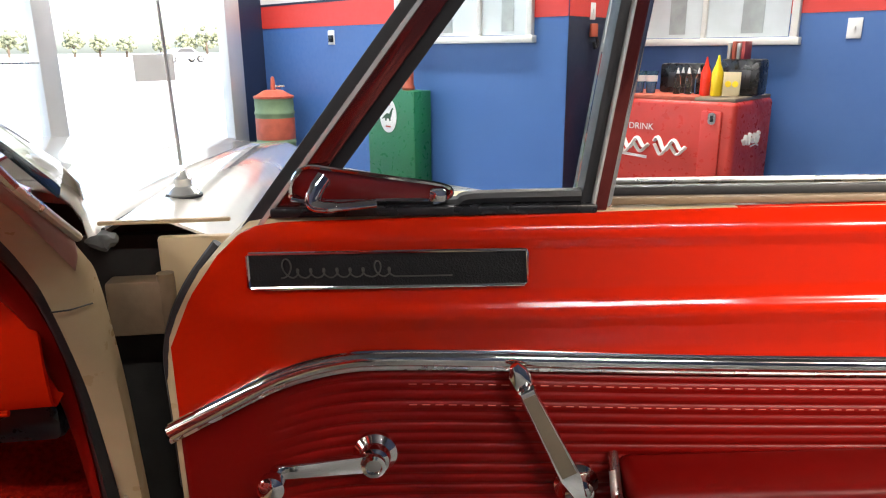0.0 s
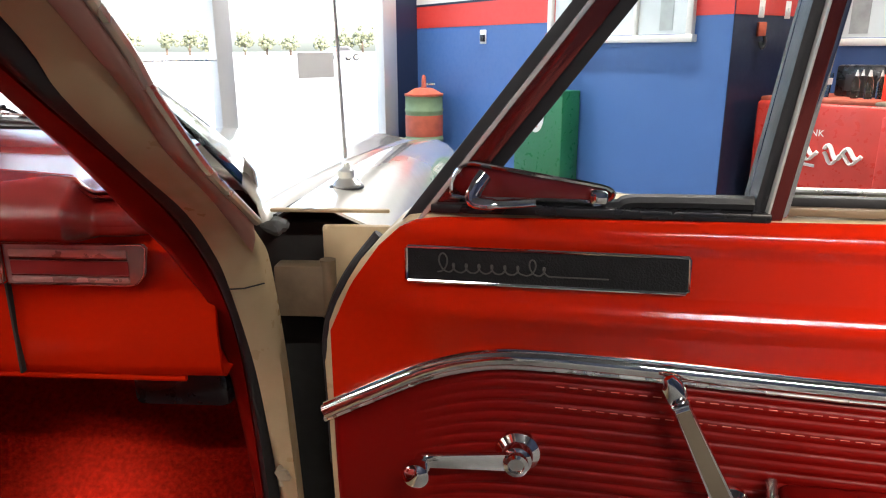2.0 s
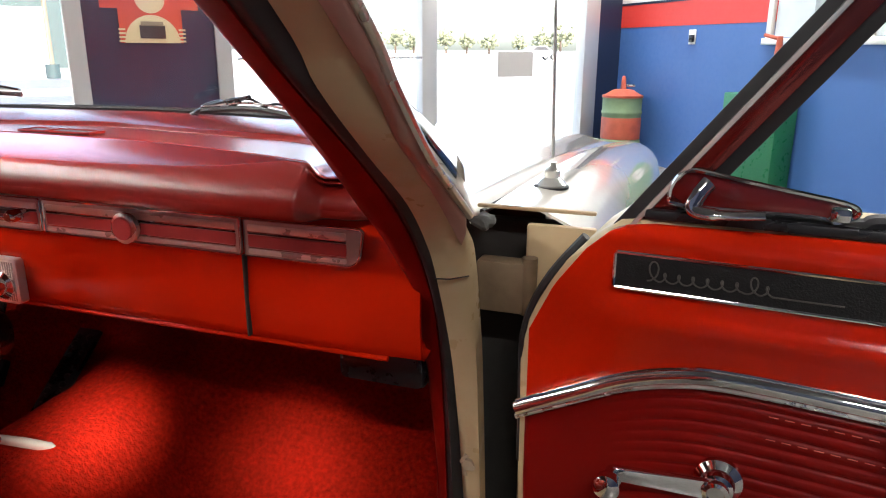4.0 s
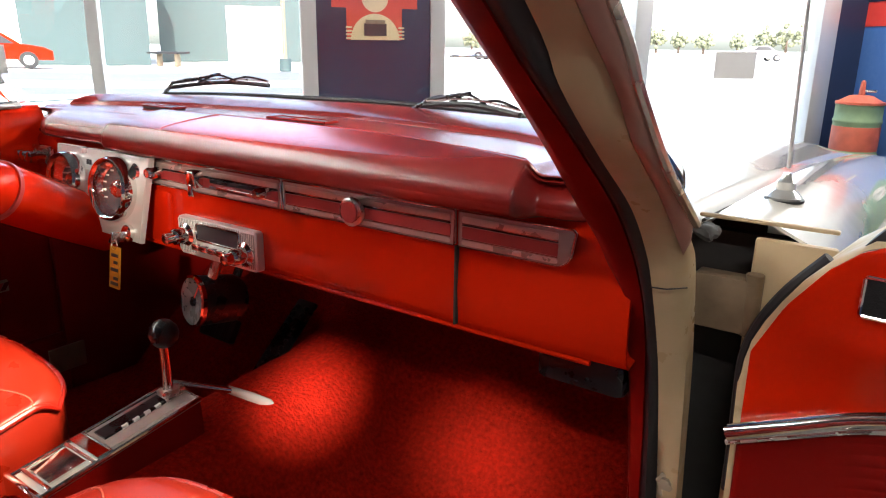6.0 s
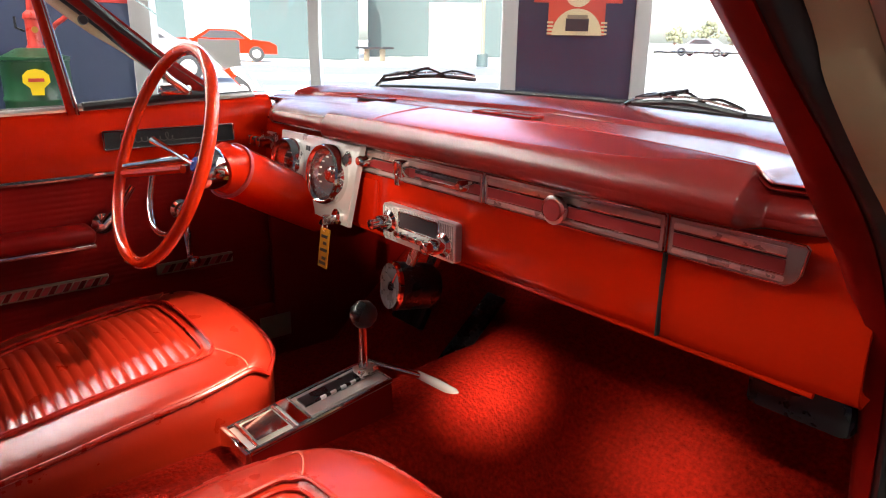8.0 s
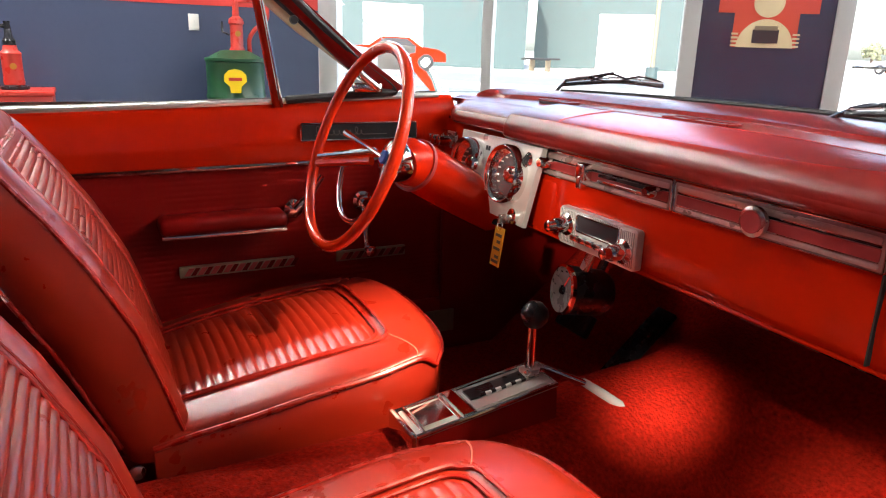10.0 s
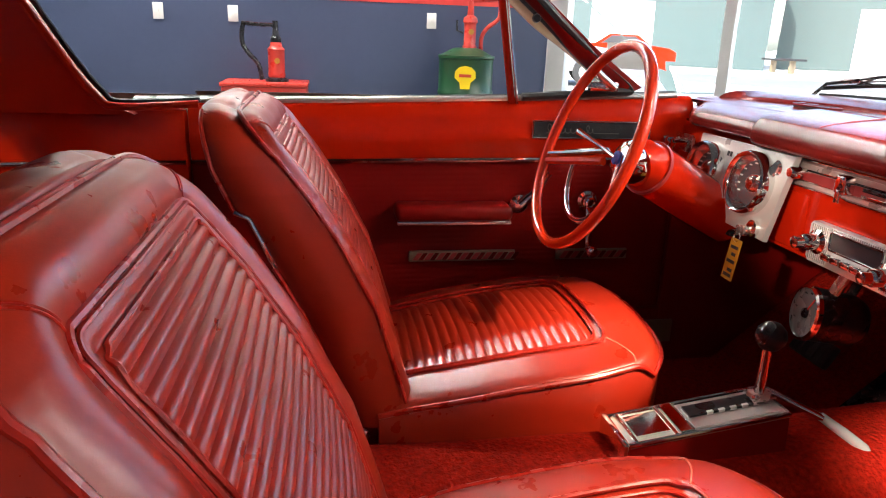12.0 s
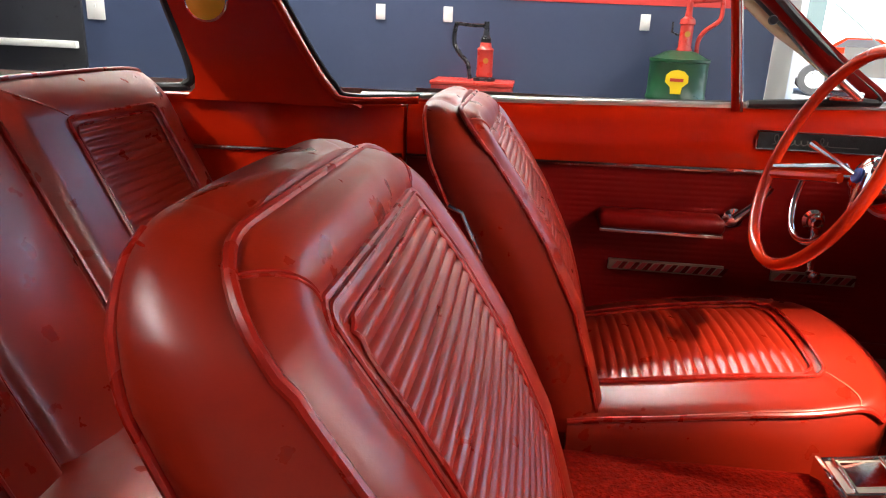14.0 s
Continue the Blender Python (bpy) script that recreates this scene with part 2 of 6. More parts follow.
def smooth_path(pts, k=6, closed=False):
    """A Catmull-Rom line through the points."""
    P = [Vector(p) for p in pts]
    n = len(P)
    out = []
    for i in range(n if closed else n - 1):
        a = P[(i - 1) % n] if closed or i > 0 else P[i]
        b, c = P[i], P[(i + 1) % n]
        d = P[(i + 2) % n] if closed or i < n - 2 else c
        for j in range(k):
            t = j / k
            out.append(0.5 * ((2 * b) + (c - a) * t + (2 * a - 5 * b + 4 * c - d) * t * t + (3 * b - a - 3 * c + d) * t ** 3))
    if not closed:
        out.append(P[-1])
    return out


def rounded(w, h, r, k=5):
    """The outline of a w by h rectangle about 0 with corners of radius r."""
    out = []
    for cx, cy, a0 in ((w / 2 - r, h / 2 - r, 0), (-w / 2 + r, h / 2 - r, 90), (-w / 2 + r, -h / 2 + r, 180), (w / 2 - r, -h / 2 + r, 270)):
        for i in range(k + 1):
            a = radians(a0 + 90 * i / k)
            out.append((cx + r * math.cos(a), cy + r * math.sin(a)))
    return out


def basis(o, x, y, z):
    m = Matrix((x, y, z)).transposed().to_4x4()
    m.translation = o
    return m


def lerp(a, b, t):
    return a + (b - a) * t


def interp(x, xs, ys):
    return float(np.interp(x, xs, ys))


def sstep(a, b, x):
    t = min(1, max(0, (x - a) / (b - a)))
    return t * t * (3 - 2 * t)


B = bmesh.new

# ---- the showroom ----
def wall_slab(bm, p, q, t, z0, z1):
    """A wall from p to q in plan, its thickness t to the right of that way."""
    p, q = Vector(p), Vector(q)
    d = (q - p).normalized()
    n = Vector((d.y, -d.x)) * t
    return prism(bm, [(p.x, p.y), (q.x, q.y), (q.x + n.x, q.y + n.y), (p.x + n.x, p.y + n.y)], z1 - z0, Matrix.Translation((0, 0, z0)))


CEIL = 4.2
FA, FD, FN = Vector((-4.90, 1.00)), Vector((0.6488, 0.7610)), Vector((0.761, -0.6488))   # front wall: start, way, into the room
RE, RN = Vector((0.638, -0.770)), Vector((0.770, 0.638))                              # right wall: way, out of the room
C1 = Vector((0.186, 6.965))
C2 = C1 + RE * 3.67
C3 = C2 + RN * 0.92
C4 = Vector((5.20, C3.y - (5.20 - C3.x) * 1.207))


def fp(s, inn=0.0):
    return FA + FD * s + FN * inn


floor_bm = B()
prism(floor_bm, [(-5.1, -6.2), (5.4, -6.2), (5.4, C4.y), (C3.x + 0.1, C3.y + 0.1), (0.3, 7.2), (-5.1, 1.0)], 0.1, Matrix.Translation((0, 0, -0.1)))
solo("floor", floor_bm, M_FLOOR, "polished grey concrete showroom floor", "floor", "structure")
# out of view; dark so it throws no haze onto the gloss
ceil_bm = B()
prism(ceil_bm, [(-5.3, -6.3), (5.6, -6.3), (5.6, C4.y + 0.3), (C3.x + 0.3, C3.y + 0.3), (0.2, 7.4), (-5.3, 1.2)], 0.2, Matrix.Translation((0, 0, CEIL)))
solo("ceiling", ceil_bm, M_CEIL, "unseen showroom ceiling, kept dark to cut reflections", "ceiling", "structure")


def painted_wall(name, p, q, low, label, stripe=True, z0=0.0):
    """Paint below, a red stripe, white above, the stripe 3 mm proud."""
    w = solo(name, wall_slab(B(), p, q, -0.2, z0, CEIL), low, label, "wall", "structure")
    if stripe:
        d = (Vector(q) - Vector(p)).normalized()
        n = Vector((d.y, -d.x)) * 0.003
        part("stripe", wall_slab(B(), Vector(p), Vector(q), 0.003, 1.29, 1.50), M_STRIPE, w, "red painted stripe")
        part("upper_paint", wall_slab(B(), Vector(p), Vector(q), 0.004, 1.52, CEIL), M_WALLWHITE, w, "white upper wall")
        part("stripe_edge", wall_slab(B(), Vector(p), Vector(q), 0.006, 1.50, 1.52), M_NAVY, w, "thin dark line")
    return w


def wall_window(name, w, p, d, n, s0, s1, z0, z1, mulls, label):
    """A white-framed window set on a wall: frame, sill, panes over a dim room."""
    win = thing(name, (*(p + d * (s0 + s1) / 2), z0), label, "window", "", "structure")
    m = basis(Vector((p.x, p.y, 0)), Vector((d.x, d.y, 0)), Vector((0, 0, 1)), Vector((n.x, n.y, 0)))
    for a, b in ((s0, s0 + 0.05), (s1 - 0.05, s1)):
        part("window_frame", box(B(), ((a + b) / 2, (z0 + z1) / 2, 0.012), (b - a, z1 - z0, 0.05), m, 0.004), M_WHITE, win)
    part("window_sill", box(B(), ((s0 + s1) / 2, z0 - 0.005, 0.02), (s1 - s0 + 0.04, 0.05, 0.07), m, 0.006), M_WHITE, win)
    part("window_frame", box(B(), ((s0 + s1) / 2, z1, 0.012), (s1 - s0, 0.06, 0.05), m, 0.004), M_WHITE, win)
    for s in mulls:
        part("mullion", box(B(), (s, (z0 + z1) / 2, 0.010), (0.035, z1 - z0, 0.045), m, 0.004), M_WHITE, win)
    edges = [s0 + 0.05, *mulls, s1 - 0.05]
    for a, b in zip(edges, edges[1:]):
        part("pane", box(B(), ((a + b) / 2, (z0 + z1) / 2, 0.006), (b - a - 0.03, z1 - z0 - 0.05, 0.006), m), M_OFFICE, win, "pane over a pale back office")
        part("blind", box(B(), ((a + b) / 2 + 0.04, (z0 + z1) / 2, 0.011), ((b - a) * 0.25, z1 - z0 - 0.1, 0.003), m), M_GREYPANE, win, "grey shape behind the glass")
    return win


M_OFFICE = mat("office_pane", (0.55, 0.60, 0.62), 0.08, var=0.3, vscale=3)
M_GREYPANE = mat("office_shadow", (0.34, 0.37, 0.37), 0.15, var=0.5, vscale=9)

wr = painted_wall("wall_east_front", C1, C2, M_BLUE, "blue painted wall with a red stripe and white top")
# coloured darker than the blue wall it belongs to
w_ret = painted_wall("wall_return", C2 + RN * 0.004 + RE * 0.004, C3 + RE * 0.004, M_NAVY, "return of the blue wall, coloured darker navy")
w2 = painted_wall("wall_east_back", C3, C4, M_BLUE, "blue painted wall behind the drinks cooler")
wl = painted_wall("wall_west", (-4.90, -6.0), (-4.90, 0.98), M_SLATE, "blue wall greyed as if behind tinted glass, red stripe above")
# unseen wall, plain navy so the car paint mirrors less white
wsouth = painted_wall("wall_south", (5.20, -6.0), (-4.90, -6.0), M_NAVY, "unseen rear wall, navy to keep reflections dark", False)
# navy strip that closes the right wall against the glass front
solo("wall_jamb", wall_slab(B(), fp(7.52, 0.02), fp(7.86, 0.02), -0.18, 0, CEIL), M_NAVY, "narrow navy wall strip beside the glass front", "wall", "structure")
# unseen too: closes the room and keeps reflections dark
solo("wall_side", wall_slab(B(), (5.2, C4.y), (5.2, -6.0), -0.2, 0, CEIL), M_NAVY, "unseen side wall, navy to keep reflections dark", "wall", "structure")
M_TUBE = glow("light_panel", (1.0, 0.97, 0.93), 84.0)
ALONG = Vector((RE.x, RE.y, 0))


def ceiling_light(c, way, length):
    """A hanging strip light, added out of view, of the given length along way."""
    m = basis(Vector((*c, 4.12)), way, Vector((-way.y, way.x, 0)), Vector((0, 0, 1)))
    fix = thing("ceiling_light", (*c, 4.12), "added unseen white ceiling strip light with a glowing diffuser", "light", "ceiling lights")
    part("frame", box(B(), (0, 0, 0.03), (length + 0.06, 0.22, 0.08), m, 0.01), M_WHITE, fix)
    part("diffuser", box(B(), (0, 0, -0.015), (length, 0.16, 0.012), m), M_TUBE, fix, "glowing diffuser")


ceiling_light((2.4, -3.9), Vector((1, 0, 0)), 1.6)
# wall washers added out of view to brighten the west wall
for ly in (-4.3, -2.6, -0.9):
    ceiling_light((-4.05, ly), Vector((0, 1, 0)), 1.5)
# more added washers for the blue walls
for c in (C1 + RE * 1.0 - RN * 0.75, C1 + RE * 2.8 - RN * 0.75, C3 + RE * 1.0 - RN * 0.75):
    ceiling_light((c.x, c.y), ALONG, 1.4)
# unseen track and bodies, made up to carry the added spots
track = thing("added_spot_track", (3.35, -3.2, CEIL), "added unseen black track with bodies for the aimed spots", "light")
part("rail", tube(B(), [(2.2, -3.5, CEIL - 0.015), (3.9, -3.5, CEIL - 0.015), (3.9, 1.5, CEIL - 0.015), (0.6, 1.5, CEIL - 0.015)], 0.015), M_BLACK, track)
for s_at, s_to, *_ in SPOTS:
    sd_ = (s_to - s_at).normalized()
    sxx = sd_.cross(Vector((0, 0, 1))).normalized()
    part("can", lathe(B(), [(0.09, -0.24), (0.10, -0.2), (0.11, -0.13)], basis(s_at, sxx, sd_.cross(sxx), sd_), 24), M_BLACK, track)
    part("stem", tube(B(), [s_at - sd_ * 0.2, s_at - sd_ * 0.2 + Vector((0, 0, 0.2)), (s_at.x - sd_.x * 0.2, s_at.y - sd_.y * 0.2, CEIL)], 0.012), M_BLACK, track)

# glass front
front = thing("window_front", (*fp(3.9), 0), "floor to ceiling glass front in pale aluminium frames", "window", "", "structure")


def front_box(bm, s0, s1, z0, z1, i0, i1, bev=0.0):
    m = basis(Vector((FA.x, FA.y, 0)), Vector((FD.x, FD.y, 0)), Vector((0, 0, 1)), Vector((FN.x, FN.y, 0)))
    return box(bm, ((s0 + s1) / 2, (z0 + z1) / 2, (i0 + i1) / 2), (s1 - s0, z1 - z0, i1 - i0), m, bev)


# height is out of view, raised to 3.95 to admit more daylight
for a, b in ((0.0, 0.16), (1.35, 1.43), (2.80, 2.915), (3.785, 3.90), (5.52, 5.67), (7.34, 7.52)):
    part("mullion", front_box(B(), a, b, 0, 3.95, -0.08, 0.05, 0.006), M_FRAME, front, "pale aluminium mullion")
for a, b in ((0.16, 1.35), (1.43, 2.80), (3.90, 5.52), (5.67, 7.34)):
    part("bottom_rail", front_box(B(), a, b, 0, 0.12, -0.06, 0.04, 0.005), M_FRAME, front)
    part("top_rail", front_box(B(), a, b, 3.86, 3.95, -0.06, 0.04, 0.005), M_FRAME, front)
    g = part("pane", front_box(B(), a, b, 0.12, 3.86, -0.012, -0.004), M_GLASS, front, "clear glass pane")
    g.visible_shadow = False
part("push_bar", front_box(B(), 3.93, 5.50, 0.995, 1.012, 0.06, 0.085, 0.004), M_SATIN, front, "thin metal push bar")
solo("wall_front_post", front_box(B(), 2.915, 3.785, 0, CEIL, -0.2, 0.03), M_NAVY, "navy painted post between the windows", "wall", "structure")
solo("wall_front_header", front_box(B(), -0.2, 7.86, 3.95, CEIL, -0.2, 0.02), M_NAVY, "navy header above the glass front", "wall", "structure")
for s, z0, z1, w in ((6.34, 0.826, 1.057, 0.41), (0.49, 0.854, 1.050, 0.32)):
    solo("paper_sign", front_box(B(), s, s + w, z0, z1, 0.0, 0.003), M_PAPER, "blank side of a paper sheet taped to the glass", "sign", "", "paper sheets on the glass")

# poster on the post
M_POSTER = mat("poster_red", (0.55, 0.05, 0.02), 0.5, var=0.1)
poster = thing("poster", (*fp(3.3), 1.06), "red and cream battery poster on the navy post", "poster")
part("banner", front_box(B(), 3.03, 3.68, 1.345, 1.795, 0.031, 0.036), M_POSTER, poster, "red stepped banner")
part("sheet", front_box(B(), 3.14, 3.56, 1.115, 1.345, 0.031, 0.036), M_POSTER, poster)
pm = basis(Vector((*fp(3.355, 0.037), 1.115)), Vector((FD.x, FD.y, 0)), Vector((0, 0, 1)), Vector((FN.x, FN.y, 0)))
part("arch", prism(B(), [(0.185 * math.cos(radians(a)), 0.19 * math.sin(radians(a))) for a in range(0, 181, 10)], 0.003, pm), M_TAN, poster, "cream arch")
part("battery_picture", box(B(), (0, 0.075, 0.006), (0.17, 0.09, 0.004), pm), M_DIAL, poster, "dark battery picture")
part("battery_top", box(B(), (0, 0.13, 0.006), (0.15, 0.03, 0.004), pm), M_GREY, poster)
part("medallion", prism(B(), [(0.10 * math.cos(radians(a)), 0.30 + 0.10 * math.sin(radians(a))) for a in range(0, 360, 15)], 0.004, pm), M_TAN, poster)
for k in range(4):
    for sx in (-1, 1):
        part("bar", box(B(), (sx * 0.20, 0.012 + 0.026 * k, 0.004), (0.045, 0.013, 0.004), pm), M_TAN, poster)

# ---- things by the right wall ----
def rp(s, inn):
    """In plan: s along the right wall from its corner, inn into the room."""
    return C1 + RE * s - RN * inn


wall_window("window_1", wr, C1, RE, -RN, 2.00, 3.39, 1.15, 2.1, [2.90], "white framed sliding window in the blue wall")
wall_window("window_2", w2, C3, RE, -RN, 0.02, 1.20, 1.12, 2.1, [0.56], "white framed window above the drinks cooler")


def wall_plate(name, p, n, z, w, h, label, dark=False):
    d = Vector((-n.y, n.x))
    m = basis(Vector((p.x, p.y, z)), Vector((d.x, d.y, 0)), Vector((0, 0, 1)), Vector((n.x, n.y, 0)))
    t = thing(name, (p.x, p.y, z), label, "wall plate")
    part("plate", box(B(), (0, 0, 0.004), (w, h, 0.008), m, 0.003), M_WHITE, t)
    if dark:
        part("plug", box(B(), (0.012, -0.012, 0.02), (w * 0.5, h * 0.5, 0.03), m, 0.004), M_BLACK, t, "black plug")
    else:
        part("toggle", box(B(), (0, 0, 0.011), (0.012, 0.026, 0.012), m, 0.002), M_WHITE, t)
    return t


wall_plate("wall_outlet", rp(1.124, 0), -RN, 1.19, 0.09, 0.125, "white wall outlet with a black plug", True)
wall_plate("switch_plate", C3 + RE * 1.527, -RN, 1.188, 0.085, 0.125, "white switch plate on the blue wall")
for y, z in ((-2.04, 1.165), (-1.50, 1.165), (0.02, 1.165)):
    wall_plate("switch_plate", Vector((-4.90, y)), Vector((1, 0)), z, 0.075, 0.118, "white switch plate on the blue wall")
wall_plate("switch_plate", Vector((-4.90, -4.46)), Vector((1, 0)), 1.12, 0.16, 0.22, "white plate on the blue wall")
for q in (0.30, 0.62):
    bx = C2 + RN * q
    wall_plate("switch_plate", bx, RE, 1.33, 0.07, 0.115, "brass switch plate on the navy return")
box_p = C2 + RN * 0.28
hook = thing("key_box", (*box_p, 1.10), "small red box with a black cord on the navy wall", "box")
part("case", box(B(), (box_p.x + 0.02, box_p.y - 0.02, 1.20), (0.05, 0.05, 0.09), None, 0.004), M_RUSTRED, hook)
part("cord", tube(B(), smooth_path([(box_p.x + 0.03, box_p.y - 0.03, 1.20), (box_p.x + 0.05, box_p.y - 0.03, 1.11), (box_p.x + 0.03, box_p.y - 0.04, 1.08), (box_p.x + 0.02, box_p.y - 0.03, 1.12)]), 0.012, 8), M_BLACK, hook)


def drum(name, x, y, z, r, h, mat_body, mat_end, label, ribs=(0.33, 0.67)):
    t = thing(name, (x, y, z), label, "drum")
    prof = [(r * 0.97, 0.0), (r, 0.012)]
    for f in ribs:
        prof += [(r, h * f - 0.02), (r * 1.035, h * f - 0.008), (r * 1.035, h * f + 0.008), (r, h * f + 0.02)]
    prof += [(r, h - 0.012), (r * 1.03, h - 0.004)]
    part("barrel", lathe(B(), prof, Matrix.Translation((x, y, z)), 40), mat_body, t)
    part("lid", lathe(B(), [(r * 1.04, 0), (r * 1.04, 0.02), (r * 0.9, 0.026), (r * 0.5, 0.07), (r * 0.35, 0.075)], Matrix.Translation((x, y, z + h)), 40), mat_end, t)
    return t


bp = rp(0.53, 0.27)
grease = drum("oil_drum", bp.x, bp.y, 0.10, 0.186, 0.54, M_OLDGREEN, M_RUSTRED, "faded green and red oil drum with a hand pump", (0.22, 0.74))
part("pump_neck", lathe(B(), [(0.028, 0), (0.024, 0.05), (0.02, 0.11), (0.01, 0.13)], Matrix.Translation((bp.x, bp.y, 0.71))), M_RUSTRED, grease, "red pump neck")
part("valve", box(B(), (bp.x + 0.06, bp.y, 0.75), (0.10, 0.02, 0.02), None, 0.005), M_SATIN, grease)
part("band", lathe(B(), [(0.1875, 0), (0.1885, 0.004), (0.1885, 0.20), (0.1875, 0.204)], Matrix.Translation((bp.x, bp.y, 0.25)), 40), M_RUSTRED, grease, "worn orange label band")
part("foot_ring", lathe(B(), [(0.196, 0), (0.196, 0.08), (0.17, 0.1)], Matrix.Translation((bp.x, bp.y, 0.0)), 40), M_RUSTRED, grease, "red foot ring")

# green dispenser
gm = basis(Vector((*rp(2.115, 0.0), 0)), Vector((RE.x, RE.y, 0)), Vector((-RN.x, -RN.y, 0)), Vector((0, 0, 1)))
gas = thing("oil_cabinet", (*rp(2.115, 0.12), 0), "green metal oil cabinet with a white dinosaur badge", "cabinet")
part("body", box(B(), (0, 0.12, 0.38), (0.56, 0.20, 0.76), gm, 0.01), M_GREEN, gas)
om = gm @ Matrix.Translation((-0.02, 0.222, 0.555)) @ Matrix.Rotation(radians(90), 4, "X") @ Matrix.Scale(-1, 4, (0, 0, 1))
oval = [(0.10 * math.cos(radians(a)), 0.14 * math.sin(radians(a))) for a in range(0, 360, 10)]
part("badge", prism(B(), oval, 0.004, om), M_WHITE, gas, "white oval badge")
beast = [(-0.075, -0.03), (-0.04, 0.0), (-0.01, 0.02), (0.02, 0.015), (0.04, 0.05), (0.06, 0.065), (0.07, 0.055), (0.055, 0.045), (0.045, 0.005), (0.03, -0.02), (0.03, -0.045), (0.018, -0.045), (0.012, -0.025), (-0.015, -0.025), (-0.02, -0.045), (-0.032, -0.045), (-0.035, -0.022)]
part("emblem", prism(B(), beast, 0.006, om), M_DKGREEN, gas, "dark green long-necked emblem")
part("bar", box(B(), (0, 0.09, 0.004), (0.06, 0.014, 0.004), om), M_RUSTRED, gas)
part("bar", box(B(), (0, -0.09, 0.004), (0.06, 0.014, 0.004), om), M_RUSTRED, gas)
hp = gm @ Vector((0.12, 0.12, 0.76))
hand_pump = thing("hand_pump", hp, "red hand pump standing on the green cabinet", "pump")
part("cylinder", lathe(B(), [(0.05, 0), (0.055, 0.02), (0.045, 0.04), (0.045, 0.24), (0.03, 0.27), (0.02, 0.42)], Matrix.Translation(hp)), M_RUSTRED, hand_pump)
part("handle", tube(B(), [hp + Vector((0, 0, 0.40)), hp + Vector((-0.10, 0.08, 0.43))], 0.014), M_RUSTRED, hand_pump)

# drinks cooler
CP = C3 + RE * 0.595
cm = basis(Vector((CP.x, CP.y, 0)), Vector((RE.x, RE.y, 0)), Vector((-RN.x, -RN.y, 0)), Vector((0, 0, 1)))
cooler = thing("drinks_cooler", (CP.x, CP.y, 0), "red enamel chest drinks cooler with white script", "cooler")
CW, CD, CH = 1.02, 0.66, 0.752
part("body", box(B(), (0, 0.04 + CD / 2, CH / 2), (CW, CD, CH), cm, 0.035, 3), M_COOLER, cooler)
part("lid", box(B(), (-0.13, 0.04 + CD / 2, CH + 0.008), (CW * 0.70, CD - 0.03, 0.03), cm, 0.008), M_RUSTRED, cooler, "worn red lid")
part("lid", box(B(), (0.36, 0.04 + CD / 2, CH + 0.006), (CW * 0.26, CD - 0.03, 0.026), cm, 0.008), M_GREY, cooler, "dark worn lid")
part("coin_column", box(B(), (0.36, 0.045 + CD, 0.44), (0.135, 0.03, 0.50), cm, 0.012), M_COOLER, cooler, "raised coin panel")
part("slot_plate", prism(B(), rounded(0.05, 0.075, 0.022), 0.006, cm @ Matrix.Translation((0.37, 0.062 + CD, 0.645)) @ Matrix.Rotation(radians(-90), 4, "X")), M_CHROME, cooler, "chrome slot plate")
part("slot", box(B(), (0.37, 0.070 + CD, 0.645), (0.018, 0.006, 0.04), cm), M_BLACK, cooler)


def script_mark(parent, m, w, h):
    """Two flowing white marks with a tail, standing for the maker's script."""
    nz = m.to_3x3() @ Vector((0, 0, 1))
    k = 0.012 * w / 0.42
    for x0, x1 in ((-0.46, -0.03), (0.05, 0.48)):
        for dy, amp, rr, ph in ((0.10, 0.30, 2.0, 0.4), (-0.12, 0.24, 1.7, 2.0)):
            a = [(lerp(x0, x1, t), dy + amp * math.sin(ph + 12 * t) * (1 - 0.5 * t)) for t in [i / 30 for i in range(31)]]
            part("script_mark", tube(B(), [m @ Vector((x * w, y * h, 0.002)) for x, y in a], rr * k, 6, flat=0.4, up=nz), M_WHITE, parent, "white wavy flourish")
    tail = [(-0.50, -0.55), (-0.40, -0.42), (-0.25, -0.45), (-0.05, -0.50)]
    part("script_mark", tube(B(), [m @ Vector((x * w, y * h, 0.002)) for x, y in tail], 0.008 * w / 0.42, 6), M_WHITE, parent, "white swash")


front_face = cm @ Matrix.Translation((0.0, 0.045 + CD, 0.50)) @ Matrix.Rotation(radians(90), 4, "X") @ Matrix.Rotation(radians(180), 4, "Y")
script_mark(cooler, cm @ Matrix.Translation((-0.04, 0.042 + CD, 0.44)) @ Matrix.Rotation(radians(-90), 4, "X") @ Matrix.Scale(-1, 4, (0, 1, 0)), 0.52, 0.16)
script_mark(cooler, cm @ Matrix.Translation((CW / 2 + 0.002, 0.42, 0.50)) @ Matrix.Rotation(radians(90), 4, "Y") @ Matrix.Rotation(radians(90), 4, "Z"), 0.30, 0.10)


def words(text, size, m, material, parent, name="lettering", thick=0.001):
    c = bpy.data.curves.new(name, "FONT")
    c.body, c.size, c.align_x, c.align_y, c.extrude = text, size, "CENTER", "CENTER", thick
    tmp = new(name, c)
    me = bpy.data.meshes.new_from_object(tmp)
    bpy.data.objects.remove(tmp)
    me.transform(m)
    me.materials.append(material)
    ob = new(name, me)
    ob.parent = parent
    if parent in BASE:
        ob.matrix_parent_inverse = Matrix.Translation(-BASE[parent])
    return ob


UPRIGHT = Matrix(((-1, 0, 0, 0), (0, 0, 1, 0), (0, 1, 0, 0), (0, 0, 0, 1)))   # text x to -x, up to z, facing y
